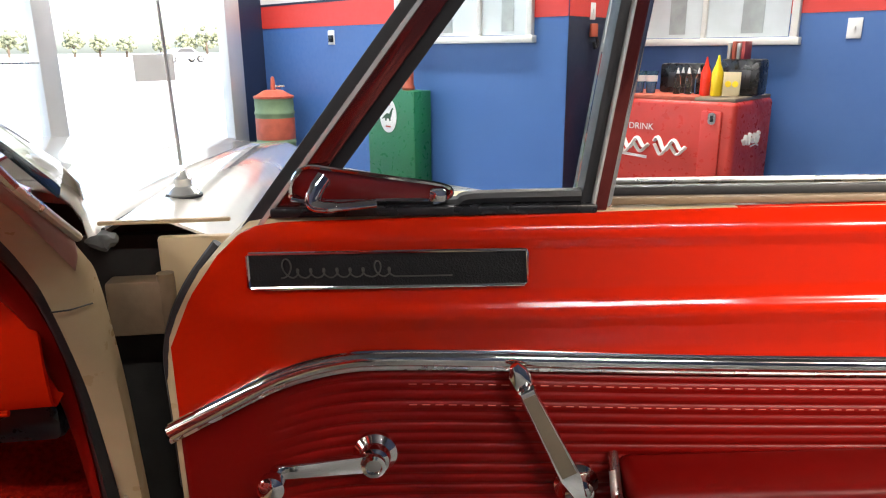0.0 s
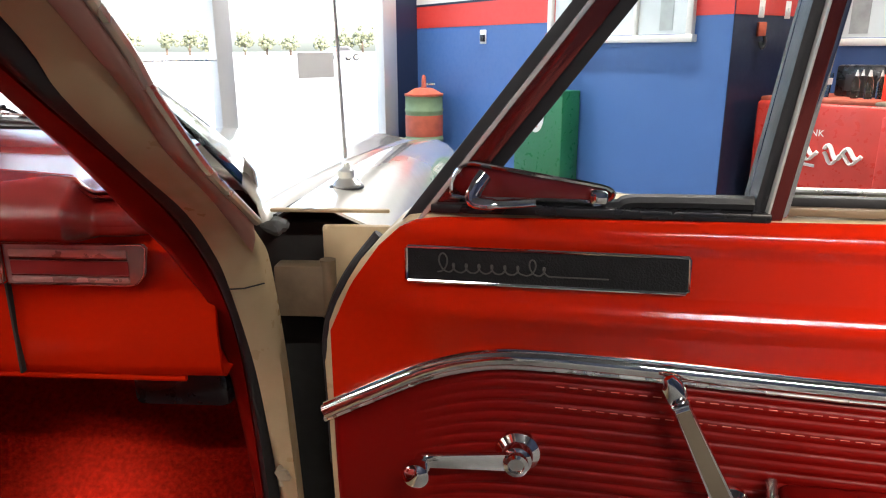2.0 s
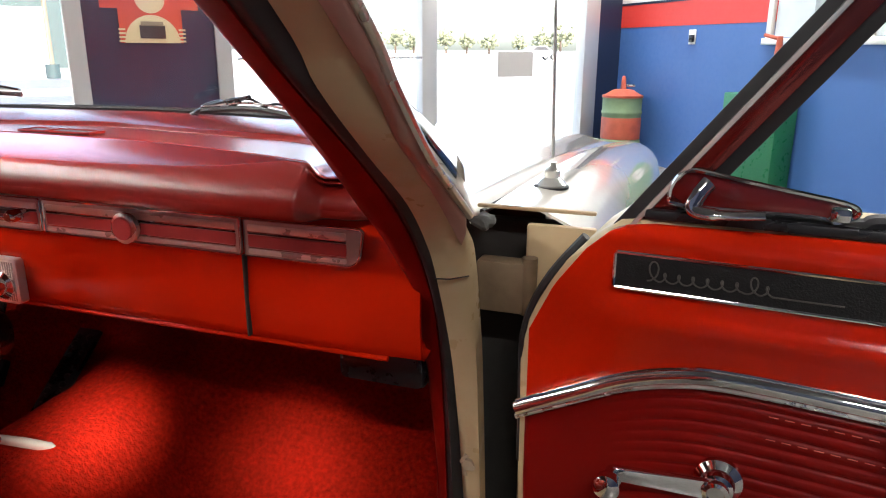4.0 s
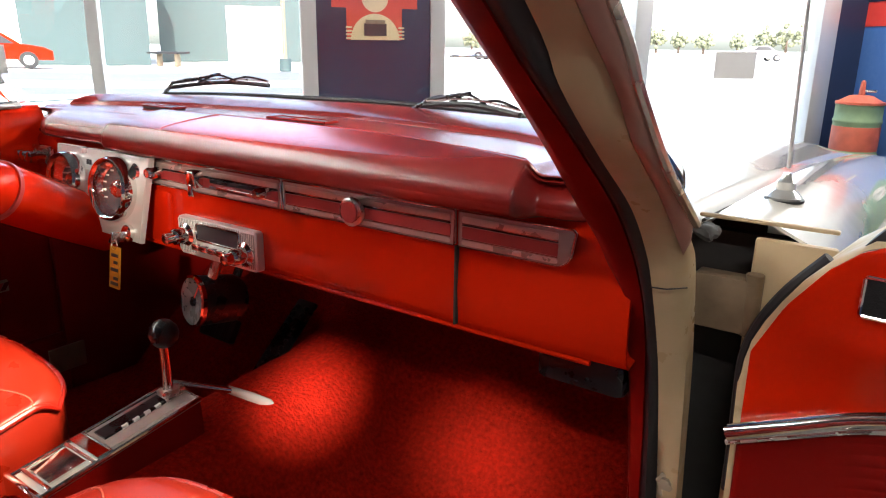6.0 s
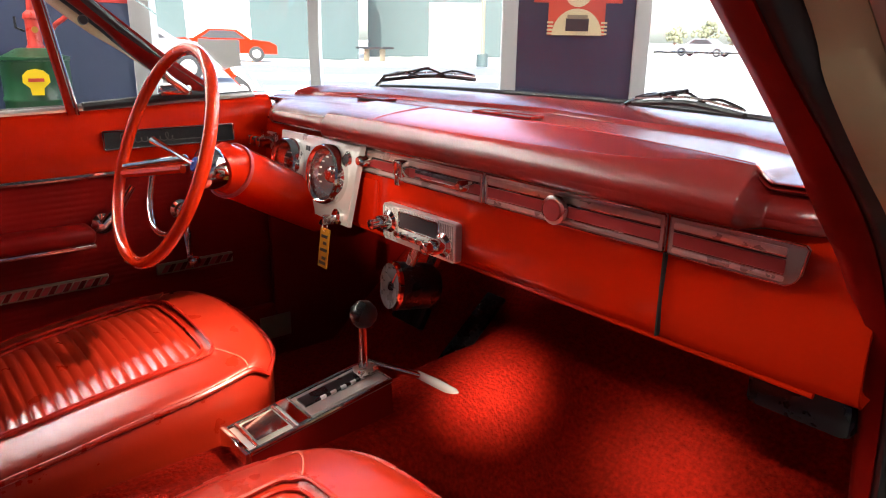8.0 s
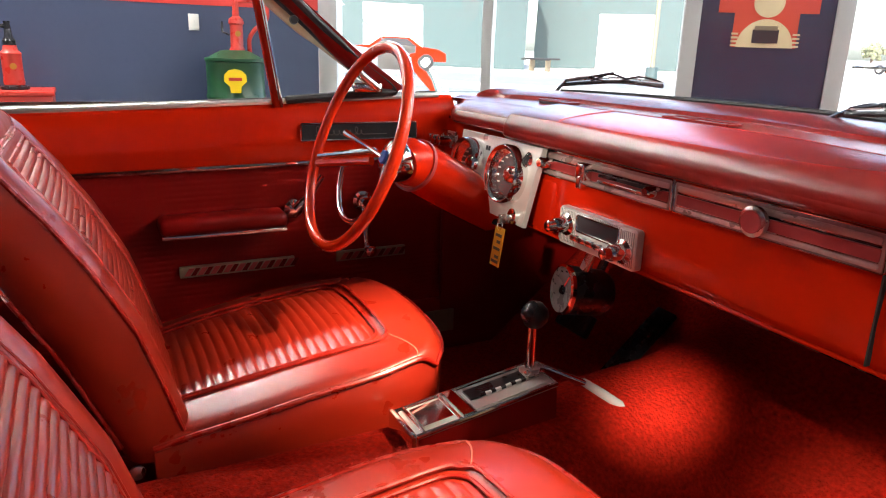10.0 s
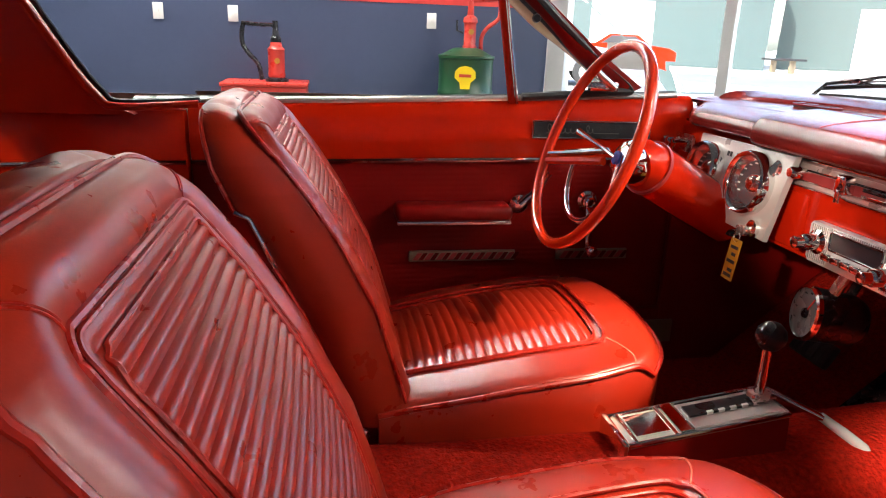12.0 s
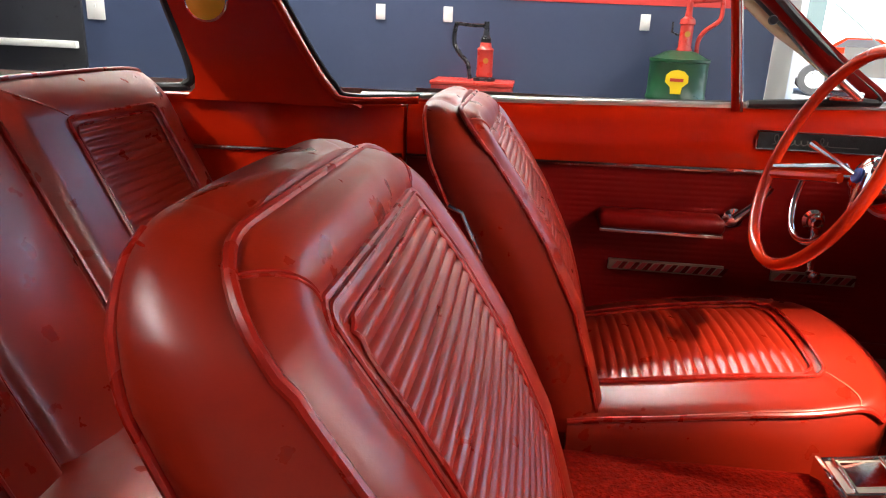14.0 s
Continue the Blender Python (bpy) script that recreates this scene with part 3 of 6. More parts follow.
words("DRINK", 0.06, cm @ Matrix.Translation((-0.12, 0.045 + CD, 0.565)) @ Matrix(((1, 0, 0, 0), (0, 0, 1, 0), (0, 1, 0, 0), (0, 0, 0, 1))), M_WHITE, cooler)


def bottle(m, x, y, material, label, h=0.2, r=0.032, name="sauce_bottle", cap=None):
    p = m @ Vector((x, y, CH + 0.022))
    t = thing(name, p, label, "bottle", "bottles on the cooler")
    part("flask", lathe(B(), [(r * 0.9, 0), (r, 0.01), (r, h * 0.6), (r * 0.6, h * 0.75), (r * 0.42, h * 0.8)], Matrix.Translation(p), 20), material, t)
    part("nozzle", lathe(B(), [(r * 0.45, 0), (r * 0.4, h * 0.05), (r * 0.14, h * 0.22)], Matrix.Translation(p + Vector((0, 0, h * 0.8))), 16), cap or material, t)


bottle(cm, 0.23, 0.54, M_KETCHUP, "red plastic squeeze bottle on the cooler", 0.24, 0.032)
bottle(cm, 0.31, 0.55, M_MUSTARD, "yellow plastic squeeze bottle on the cooler", 0.25, 0.036)
for x, y in ((0.02, 0.50), (0.06, 0.42), (0.10, 0.50), (0.14, 0.44), (0.01, 0.40)):
    bottle(cm, x, y, M_BOTTLE, "small clear glass soda bottle", 0.17, 0.024, "soda_bottle", M_WHITE)
for x, y in ((-0.25, 0.52), (-0.17, 0.50)):
    p = cm @ Vector((x, y, CH + 0.022))
    t = thing("drinking_glass", p, "clear flared drinking glass on the cooler", "glass", "glasses on the cooler")
    part("cup", lathe(B(), [(0.028, 0), (0.03, 0.006), (0.045, 0.15), (0.043, 0.15), (0.027, 0.01)], Matrix.Translation(p), 24), M_BOTTLE, t)
    part("band", lathe(B(), [(0.041, 0), (0.0425, 0.04)], Matrix.Translation(p + Vector((0, 0, 0.08))), 24), M_WHITE, t, "white printed band")
for x, y, w, h in ((-0.02, 0.30, 0.30, 0.20), (0.40, 0.34, 0.26, 0.23)):
    p = cm @ Vector((x, y, CH + 0.022))
    t = thing("napkin_dispenser", p, "black countertop dispenser on the cooler", "dispenser", "dispensers on the cooler")
    part("case", box(B(), (x, y, CH + 0.022 + h / 2), (w, 0.16, h), cm, 0.02), M_BLACK, t)
    part("front_plate", box(B(), (x, y + 0.083, CH + 0.022 + h * 0.45), (w * 0.55, 0.006, h * 0.5), cm, 0.002), M_DIAL, t)
p = cm @ Vector((0.42, 0.55, CH + 0.022))
menu = thing("menu_card", p, "tan printed card standing on the cooler", "card")
part("card", box(B(), (0.41, 0.56, CH + 0.10), (0.11, 0.01, 0.15), cm, 0.002), M_TAN, menu)
for k in range(2):
    part("bar", prism(B(), [(0.02 * math.cos(radians(a)), 0.02 * math.sin(radians(a))) for a in range(0, 360, 30)], 0.002, cm @ Matrix.Translation((0.39 + 0.045 * k, 0.566, CH + 0.10)) @ Matrix.Rotation(radians(-90), 4, "X")), M_MUSTARD, menu)
p = cm @ Vector((0.36, 0.34, CH + 0.26))
rack = thing("napkin_stack", p, "stack of red and white napkins in a wire rack", "napkins")
for k, mt in enumerate((M_PAPER, M_RUSTRED, M_PAPER, M_DARKRED)):
    part("napkin", box(B(), (0.31 + 0.03 * k, 0.34, CH + 0.252 + 0.05), (0.022, 0.12, 0.10 + 0.02 * (k % 2)), cm, 0.003), mt, rack)

# ---- things by the left wall ----
sx, sy = -4.62, -1.25
redbox = thing("tool_chest", (sx, sy, 0), "red steel chest against the blue wall", "chest")
part("body", box(B(), (sx, sy, 0.33), (0.44, 0.60, 0.66), None, 0.012), M_COOLER, redbox)
part("lid", box(B(), (sx, sy, 0.675), (0.46, 0.62, 0.03), None, 0.008), M_COOLER, redbox)
part("drawer_line", box(B(), (sx + 0.222, sy, 0.50), (0.006, 0.54, 0.012), None, 0.002), M_BLACK, redbox)
pump = thing("grease_pump", (sx, -1.23, 0.69), "black and red antique grease pump on the chest", "pump")
o = Vector((sx + 0.02, -1.17, 0.69))
part("foot", lathe(B(), [(0.085, 0), (0.085, 0.02), (0.05, 0.035)], Matrix.Translation(o)), M_BLACK, pump)
part("cylinder", lathe(B(), [(0.06, 0), (0.064, 0.02), (0.06, 0.04), (0.06, 0.19), (0.064, 0.20), (0.045, 0.22), (0.04, 0.25)], Matrix.Translation(o + Vector((0, 0, 0.03)))), M_COOLER, pump, "red cylinder")
part("head", lathe(B(), [(0.035, 0), (0.04, 0.05), (0.025, 0.07), (0.018, 0.15), (0.022, 0.17)], Matrix.Translation(o + Vector((0, 0, 0.26)))), M_BLACK, pump)
part("beam", tube(B(), [o + Vector((0, 0, 0.40)), o + Vector((0, -0.12, 0.40)), o + Vector((0, -0.24, 0.41))], 0.014), M_BLACK, pump)
part("hose", tube(B(), smooth_path([o + Vector((0, -0.23, 0.40)), o + Vector((0, -0.24, 0.28)), o + Vector((0, -0.20, 0.20)), o + Vector((0, -0.13, 0.12)), o + Vector((0, -0.11, 0.01))]), 0.017), M_BLACK, pump)
part("medallion", lathe(B(), [(0.02, 0), (0.02, 0.008)], basis(o + Vector((0.061, 0.01, 0.15)), Vector((0, 1, 0)), Vector((0, 0, 1)), Vector((1, 0, 0)))), M_YELLOW, pump)

dx, dy = -4.52, 0.24
shell = drum("oil_drum", dx, dy, 0.0, 0.205, 0.90, M_DKGREEN, M_DKGREEN, "dark green oil drum with a yellow emblem", (0.36, 0.72))
dirn = Vector((0.98, -0.2, 0)).normalized()
sm = basis(Vector((dx, dy, 0.76)) + dirn * 0.207, Vector((-dirn.y, dirn.x, 0)), Vector((0, 0, 1)), dirn)
fan = [(-0.035, -0.075), (-0.04, -0.03), (-0.078, 0.005), (-0.075, 0.05), (-0.045, 0.08), (0, 0.09), (0.045, 0.08), (0.075, 0.05), (0.078, 0.005), (0.04, -0.03), (0.035, -0.075)]
part("emblem", prism(B(), fan, 0.012, sm), M_MUSTARD, shell, "yellow fan emblem")
part("bar", box(B(), (0, 0.02, 0.013), (0.09, 0.022, 0.002), sm), M_COOLER, shell)
o = Vector((dx, dy + 0.02, 0.95))
pump2 = thing("hand_pump", o, "red hand pump mounted on the green drum", "pump")
part("cylinder", lathe(B(), [(0.05, 0), (0.055, 0.03), (0.045, 0.05), (0.045, 0.20), (0.055, 0.21), (0.05, 0.24), (0.025, 0.26), (0.02, 0.36)], Matrix.Translation(o)), M_COOLER, pump2)
part("arm", tube(B(), [o + Vector((0, 0, 0.36)), o + Vector((0, 0.12, 0.37)), o + Vector((0, 0.22, 0.38))], 0.014), M_COOLER, pump2)
part("hose", tube(B(), smooth_path([o + Vector((0, 0.22, 0.38)), o + Vector((0, 0.22, 0.25)), o + Vector((0, 0.13, 0.17)), o + Vector((0, 0.09, 0.10)), o + Vector((0, 0.09, 0.01))]), 0.016), M_COOLER, pump2)
part("crank", tube(B(), [o + Vector((0, -0.05, 0.13)), o + Vector((0, -0.10, 0.15)), o + Vector((0, -0.10, 0.22))], 0.008), M_BLACK, pump2)
part("medallion", lathe(B(), [(0.02, 0), (0.02, 0.008)], basis(o + Vector((0.045, 0, 0.14)), Vector((0, 1, 0)), Vector((0, 0, 1)), Vector((1, 0, 0)))), M_YELLOW, pump2)
# dark steel door with a pale push bar, far along the left wall
sd = solo("door_1", box(B(), (-4.885, -5.15, 1.05), (0.03, 1.15, 2.1), None, 0.004), M_DIAL, "dark steel door with a pale push bar", "door", "structure")
part("push_bar", box(B(), (-4.85, -5.1, 0.80), (0.05, 0.95, 0.06), None, 0.01), M_WHITE, sd, "pale push bar")

# ---- outside ----
solo("ground", box(B(), (0, 0, -0.07), (900, 900, 0.1)), M_ASPHALT, "sunlit pale parking lot and ground", "ground", "structure")
M_ROAD = mat("blue_grey_lot_band", (0.13, 0.14, 0.16), 0.85, var=0.3, vscale=0.5)
OUT = -FN
for d0, d1 in ((11.0, 13.5), (17.0, 24.0)):
    solo("road", wall_slab(B(), FA + FD * -30 + OUT * d1, FA + FD * 4 + OUT * d1, d1 - d0, -0.022, -0.012), M_ROAD, "darker blue-grey strip across the lot", "road", "structure")


def out_point(az, d):
    return Vector((0.95 + d * math.cos(radians(az)), -0.71 + d * math.sin(radians(az))))


def far_house(az0, az1, d, h, label):
    p, q = out_point(az1, d), out_point(az0, d)
    t = thing("metal_building", (*((p + q) / 2), 0), label, "building")
    part("wall", wall_slab(B(), p, q, -12, 0, h), M_SIDING, t, "metal wall, darkened and teal to stand for glass tint")
    part("roof", wall_slab(B(), p, q, -12.6, h, h + 0.5), M_WALLWHITE, t)
    k = int((q - p).length / 5)
    w = (q - p).normalized()
    nn = Vector((w.y, -w.x)) * 0.03
    for i in range(1, k):
        c = p + w * (q - p).length * i / k
        part("door", wall_slab(B(), c - w * 1.6 + nn, c + w * 1.6 + nn, -0.06, 0, 3.2), M_WALLWHITE, t, "roll-up door")
    return t


far_house(133, 146.5, 46, 5.5, "long metal building across the lot, coloured as through tinted glass")
far_house(147.2, 168, 40, 7.0, "tall metal building across the lot, coloured as through tinted glass")
random.seed(4)
for k in range(14):
    az = 98 + k * 1.9 + random.uniform(-0.5, 0.5)
    p = out_point(az, random.uniform(150, 180))
    h = random.uniform(3.6, 5.6)
    t = thing("tree", (p.x, p.y, 0), "distant broadleaf tree beyond the parking lot", "tree", "trees beyond the lot")
    part("trunk", lathe(B(), [(0.3, 0), (0.22, h * 0.3), (0.1, h * 0.6)], Matrix.Translation((p.x, p.y, 0)), 8), M_BARK, t)
    bm = B()
    for j in range(60):
        v = Vector((random.gauss(0, 1), random.gauss(0, 1), random.gauss(0, 0.8)))
        v = Vector((p.x, p.y, h * 0.62)) + v * h * 0.20
        bmesh.ops.create_icosphere(bm, subdivisions=1, radius=random.uniform(0.25, 0.6), matrix=Matrix.Translation(v) @ Matrix.Rotation(random.random() * 3, 4, "X"))
    part("crown", bm, M_LEAF, t)


def light_pole(az, d, h):
    p = out_point(az, d)
    t = thing("light_pole", (p.x, p.y, 0), "tall thin grey parking lot pole", "pole", "poles in the lot")
    part("mast", lathe(B(), [(0.09, 0), (0.06, h)], Matrix.Translation((p.x, p.y, 0)), 10), M_GREY, t)
    part("foot", lathe(B(), [(0.25, 0), (0.25, 0.5)], Matrix.Translation((p.x, p.y, 0)), 12), M_SIDING, t)


light_pole(137.6, 30, 8)


def parked_car(az, d, turn, paint, label):
    p = out_point(az, d)
    m = Matrix.Translation((p.x, p.y, 0)) @ Matrix.Rotation(radians(turn), 4, "Z")
    t = thing("parked_car", (p.x, p.y, 0), label, "car", "cars parked outside")
    prof = [(-2.3, 0.35), (-2.3, 0.75), (-1.9, 0.92), (-1.2, 0.98), (-0.6, 1.38), (0.6, 1.40), (1.2, 0.98), (2.0, 0.88), (2.3, 0.72), (2.3, 0.35)]
    part("body", prism(B(), prof, 1.7, m @ Matrix.Translation((0, 0.85, 0)) @ Matrix.Rotation(radians(90), 4, "X"), 0.0), paint, t)
    for s in (-0.855, 0.855):
        part("side_window", prism(B(), [(-0.95, 0.99), (-0.5, 1.32), (0.52, 1.33), (0.98, 0.99)], 0.01, m @ Matrix.Translation((0, s + 0.005, 0)) @ Matrix.Rotation(radians(90), 4, "X")), M_DIAL, t)
        for x in (-1.45, 1.4):
            w = part("wheel", lathe(B(), [(0.20, 0), (0.33, 0.01), (0.34, 0.1), (0.33, 0.2), (0.2, 0.21)], m @ Matrix.Translation((x, s + 0.09, 0.34)) @ Matrix.Rotation(radians(90), 4, "X"), 28), M_RUBBER, t)
            for q in (-0.001, 0.211):
                part("hub_cap", lathe(B(), [(0.19, -0.012), (0.12, -0.02), (0.05, -0.03), (0.05, 0.03), (0.12, 0.02), (0.19, 0.012)], m @ Matrix.Translation((x, s + 0.09 - q, 0.34)) @ Matrix.Rotation(radians(90), 4, "X"), 24), M_SATIN, w)
    return t


M_CARGREY = mat("grey_car_paint", (0.22, 0.22, 0.25), 0.2, coat=0.6)
parked_car(157.4, 34, 67, M_RED, "red coupe parked outside the window")
parked_car(164.6, 18.5, 74, M_CARGREY, "grey sedan parked close to the glass")
parked_car(121, 62, 10, M_CARGREY, "grey car far across the lot")
parked_car(102, 75, 40, M_CARGREY, "dark car far across the lot")
# unidentified low dark object far off, given a bench's shape
bp2 = out_point(146, 37)
plane = thing("low_dark_object", (bp2.x, bp2.y, 0), "unidentified dark low object outside, built as a bench", "bench")
part("top", box(B(), (bp2.x, bp2.y, 0.62), (2.4, 0.7, 0.10), None, 0.02), M_RUBBER, plane)
for sgn in (-0.7, 0.7):
    part("leg", box(B(), (bp2.x + sgn, bp2.y, 0.29), (0.06, 0.3, 0.58), None, 0.01), M_GREY, plane)

# ---- the car ----
car = thing("car", (0, -0.4, 0), "cream hardtop coupe with a red vinyl interior, passenger door open", "car")
X, Y, Z = Vector((1, 0, 0)), Vector((0, 1, 0)), Vector((0, 0, 1))


def belt_bar(bm, rows, r, n=8, flat=1.0):
    return tube(bm, smooth_path(rows), r, n, flat=flat)


# -- body shell --
def fender_rows(sx):
    rows = []
    for i in range(25):
        y = lerp(0.135, 1.75, i / 24)
        drop = 0.11 * (i / 24) ** 1.6
        row = []
        for xx, zz in ((0.732, 0.880), (0.745, 0.888), (0.775, 0.892), (0.81, 0.888), (0.845, 0.872), (0.872, 0.84), (0.885, 0.79), (0.89, 0.70), (0.885, 0.55), (0.87, 0.35)):
            row.append((sx * xx, y, zz - drop))
        rows.append(row)
    return rows


for sx in (1, -1):
    part("fender", sheet(B(), fender_rows(sx), 0.004, (-sx, 0, -0.5)), M_WHITE_CAR, car, "off-white front fender")
hood_rows = []
for i in range(25):
    t = (i / 24) ** 1.3
    row = []
    for x in np.linspace(-0.727, 0.727, 41):
        a = abs(x) / 0.727
        y0 = interp(abs(x), [0, 0.4, 0.63, 0.70, 0.727], [0.475, 0.42, 0.30, 0.17, 0.10])
        y = lerp(y0, 1.80, t)
        row.append((x, y, 0.884 + 0.038 * (1 - a ** 2.2) - 0.112 * t ** 1.25 + 0.010 * math.exp(-((abs(x) - 0.60) / 0.05) ** 2)))
    hood_rows.append(row)
part("hood", sheet(B(), hood_rows, 0.012), M_WHITE_CAR, car, "off-white hood and cowl", 180)
part("hood_gap", tube(B(), [(0.7295, 0.14, 0.880), (0.7295, 0.9, 0.845), (0.7295, 1.75, 0.772)], 0.003, 6), M_NEARBLACK, car)
part("front_panel", box(B(), (0, 1.79, 0.54), (1.72, 0.06, 0.42), None, 0.02), M_WHITE_CAR, car)
part("front_bumper", box(B(), (0, 1.90, 0.45), (1.78, 0.08, 0.14), None, 0.03), M_CHROME, car)
part("rear_panel", box(B(), (0, -2.68, 0.62), (1.70, 0.06, 0.55), None, 0.02), M_WHITE_CAR, car)
for sx in (1, -1):
    rows = []
    for i in range(21):
        y = lerp(-1.08, -2.68, i / 20)
        rows.append([(sx * xx, y, zz) for xx, zz in ((0.76, 0.915), (0.80, 0.90), (0.84, 0.85), (0.86, 0.75), (0.87, 0.55), (0.85, 0.33))])
    part("quarter_panel", sheet(B(), rows, 0.006, (-sx, 0, 0)), M_WHITE_CAR, car, "off-white rear quarter panel")
    part("rocker", box(B(), (sx * 0.755, -0.48, 0.29), (0.12, 1.30, 0.12), None, 0.02), M_CREAM, car, "cream door sill")
rows = []
for i in range(15):
    y = lerp(-0.08, -1.08, i / 14)
    rows.append([(-xx, y, zz) for xx, zz in ((0.735, 0.925), (0.80, 0.90), (0.84, 0.85), (0.86, 0.75), (0.87, 0.55), (0.85, 0.33))])
part("door_skin", sheet(B(), rows, 0.006, (1, 0, 0)), M_WHITE_CAR, car, "off-white driver door skin")
roof_rows = []
for i in range(17):
    y = lerp(-0.56, -1.75, i / 16)
    roof_rows.append([(x, y, 1.335 - 0.05 * (x / 0.60) ** 4 - 0.05 * ((y + 1.1) / 0.6) ** 2) for x in np.linspace(-0.60, 0.60, 21)])
part("roof", sheet(B(), roof_rows, 0.035), M_WHITE_CAR, car, "off-white steel roof")
# added out of view, dark so the seats don't mirror the white roof
M_HEAD = mat("unseen_headliner_dark", (0.05, 0.012, 0.010), 0.9, var=0.1)
part("headliner", sheet(B(), [[(x * 0.97, y, z - 0.045) for x, y, z in r] for r in roof_rows], 0.004), M_HEAD, car, "unseen headliner, kept dark to cut glare on the seats", 180)
for sx in (1, -1):
    part("roof_rail", tube(B(), smooth_path([(sx * 0.60, -0.56, 1.265), (sx * 0.615, -0.9, 1.28), (sx * 0.61, -1.3, 1.27), (sx * 0.60, -1.75, 1.22)]), 0.03, 10), M_RED, car, "red roof rail trim")
part("windshield_header", tube(B(), smooth_path([(-0.60, -0.56, 1.265), (-0.3, -0.50, 1.30), (0, -0.485, 1.305), (0.3, -0.50, 1.30), (0.60, -0.56, 1.265)]), 0.028, 10), M_RED, car, "red windshield header")
# windshield: from the curved base to the header
ws = []
base = smooth_path([(-0.735, 0.02, 0.945), (-0.63, 0.27, 0.952), (-0.40, 0.40, 0.956), (0, 0.455, 0.958), (0.40, 0.40, 0.956), (0.63, 0.27, 0.952), (0.735, 0.02, 0.945)], 4)
top = smooth_path([(-0.60, -0.56, 1.285), (-0.45, -0.515, 1.30), (-0.25, -0.49, 1.31), (0, -0.48, 1.315), (0.25, -0.49, 1.31), (0.45, -0.515, 1.30), (0.60, -0.56, 1.285)], 4)
for i in range(9):
    ws.append([a.lerp(b, i / 8) + Vector((0, 0.03, 0.03)) * math.sin(math.pi * i / 8) for a, b in zip(base, top)])
g = part("windshield", sheet(B(), ws, 0.004, (0, -0.5, -0.8)), M_GLASS, car, "curved clear windshield")
g.visible_shadow = False
part("windshield_gasket", tube(B(), [p + Vector((0, -0.004, 0.002)) for p in base[5:-5]], 0.007, 8), M_RUBBER, car, "black windshield gasket")
cowl = [[], [], []]
for p in base[3:-3]:
    yh = interp(abs(p.x), [0, 0.4, 0.63, 0.70, 0.727, 0.74], [0.475, 0.42, 0.30, 0.17, 0.10, 0.05])
    cowl[0].append(p + Vector((0, 0.010, -0.008)))
    cowl[1].append(Vector((p.x, max(p.y, yh) + 0.030, 0.915)))
    cowl[2].append(Vector((p.x, max(p.y, yh) + 0.045, 0.870)))
part("cowl", sheet(B(), cowl, 0.004, (0, -1, 0)), M_WHITE_CAR, car, "off-white cowl below the windshield", 60)
rg = [[(x, lerp(-1.72, -2.62, i / 8), 1.30 - 0.05 * (x / 0.6) ** 2 - 0.36 * (i / 8) ** 1.4) for x in np.linspace(-0.58, 0.58, 13)] for i in range(9)]
g = part("rear_glass", sheet(B(), rg, 0.004), M_GLASS, car, "large sloping rear glass")
g.visible_shadow = False
for sx in (1, -1):
    # sail panel between door glass and quarter glass, and the rear quarter
    sail = [(-1.19, 0.88), (-1.25, 0.907), (-1.30, 0.97), (-1.376, 1.10), (-1.45, 1.22), (-1.47, 1.27), (-1.76, 1.26), (-1.70, 1.17), (-1.638, 1.093), (-1.573, 0.93), (-1.575, 0.905), (-1.60, 0.88)]
    mm = Matrix(((0, 0, sx, sx * 0.655), (1, 0, 0, 0), (0, 1, 0, 0), (0, 0, 0, 1)))
    part("sail_panel", prism(B(), sail, 0.05, mm, 0.008), M_RED, car, "red painted sail panel", 60)
    part("window_bead", tube(B(), smooth_path([(sx * 0.650, -1.06, 0.905), (sx * 0.650, -1.22, 0.897), (sx * 0.650, -1.262, 0.918), (sx * 0.650, -1.31, 0.985), (sx * 0.648, -1.385, 1.11), (sx * 0.64, -1.47, 1.26)]), 0.008, 8), M_RED, car, "red bead round the side window")
    part("seal", tube(B(), smooth_path([(sx * 0.668, -1.06, 0.912), (sx * 0.668, -1.215, 0.905), (sx * 0.668, -1.25, 0.925), (sx * 0.668, -1.298, 0.99), (sx * 0.668, -1.372, 1.115), (sx * 0.66, -1.455, 1.26)]), 0.006, 8), M_RUBBER, car)
    g = part("quarter_glass", box(B(), (sx * 0.675, -1.95, 1.04), (0.004, 0.72, 0.34)), M_GLASS, car, "rear quarter glass")
    g.visible_shadow = False
    part("seal", tube(B(), smooth_path([(sx * 0.660, -1.66, 1.16), (sx * 0.660, -1.632, 1.08), (sx * 0.660, -1.585, 0.945), (sx * 0.660, -1.60, 0.912), (sx * 0.660, -1.66, 0.903), (sx * 0.660, -2.25, 0.872)]), 0.010, 8), M_RUBBER, car, "black quarter window seal")
    part("quarter_trim", box(B(), (sx * 0.708, -1.675, 0.59), (0.05, 1.16, 0.60), None, 0.012), M_RED, car, "red rear quarter trim panel")
    part("trim_bead", tube(B(), [(sx * 0.680, -1.10, 0.777), (sx * 0.680, -1.40, 0.772), (sx * 0.680, -2.2, 0.755)], 0.006, 8), M_CHROME, car, "thin chrome bead")
part("dome_lamp", lathe(B(), [(0.045, 0), (0.045, 0.006), (0.036, 0.016), (0.015, 0.024)], basis(Vector((-0.652, -1.535, 1.098)), Y, Z, X), 28), M_LAMPYEL, car, "round amber courtesy lamp")
part("dome_lamp", lathe(B(), [(0.05, 0), (0.05, 0.005), (0.045, 0.008)], basis(Vector((-0.655, -1.535, 1.098)), Y, Z, X), 28), M_CHROME, car, "chrome lamp bezel")
part("parcel_shelf", box(B(), (0, -2.15, 0.80), (1.30, 0.9, 0.04), None, 0.01), M_CARPET, car)
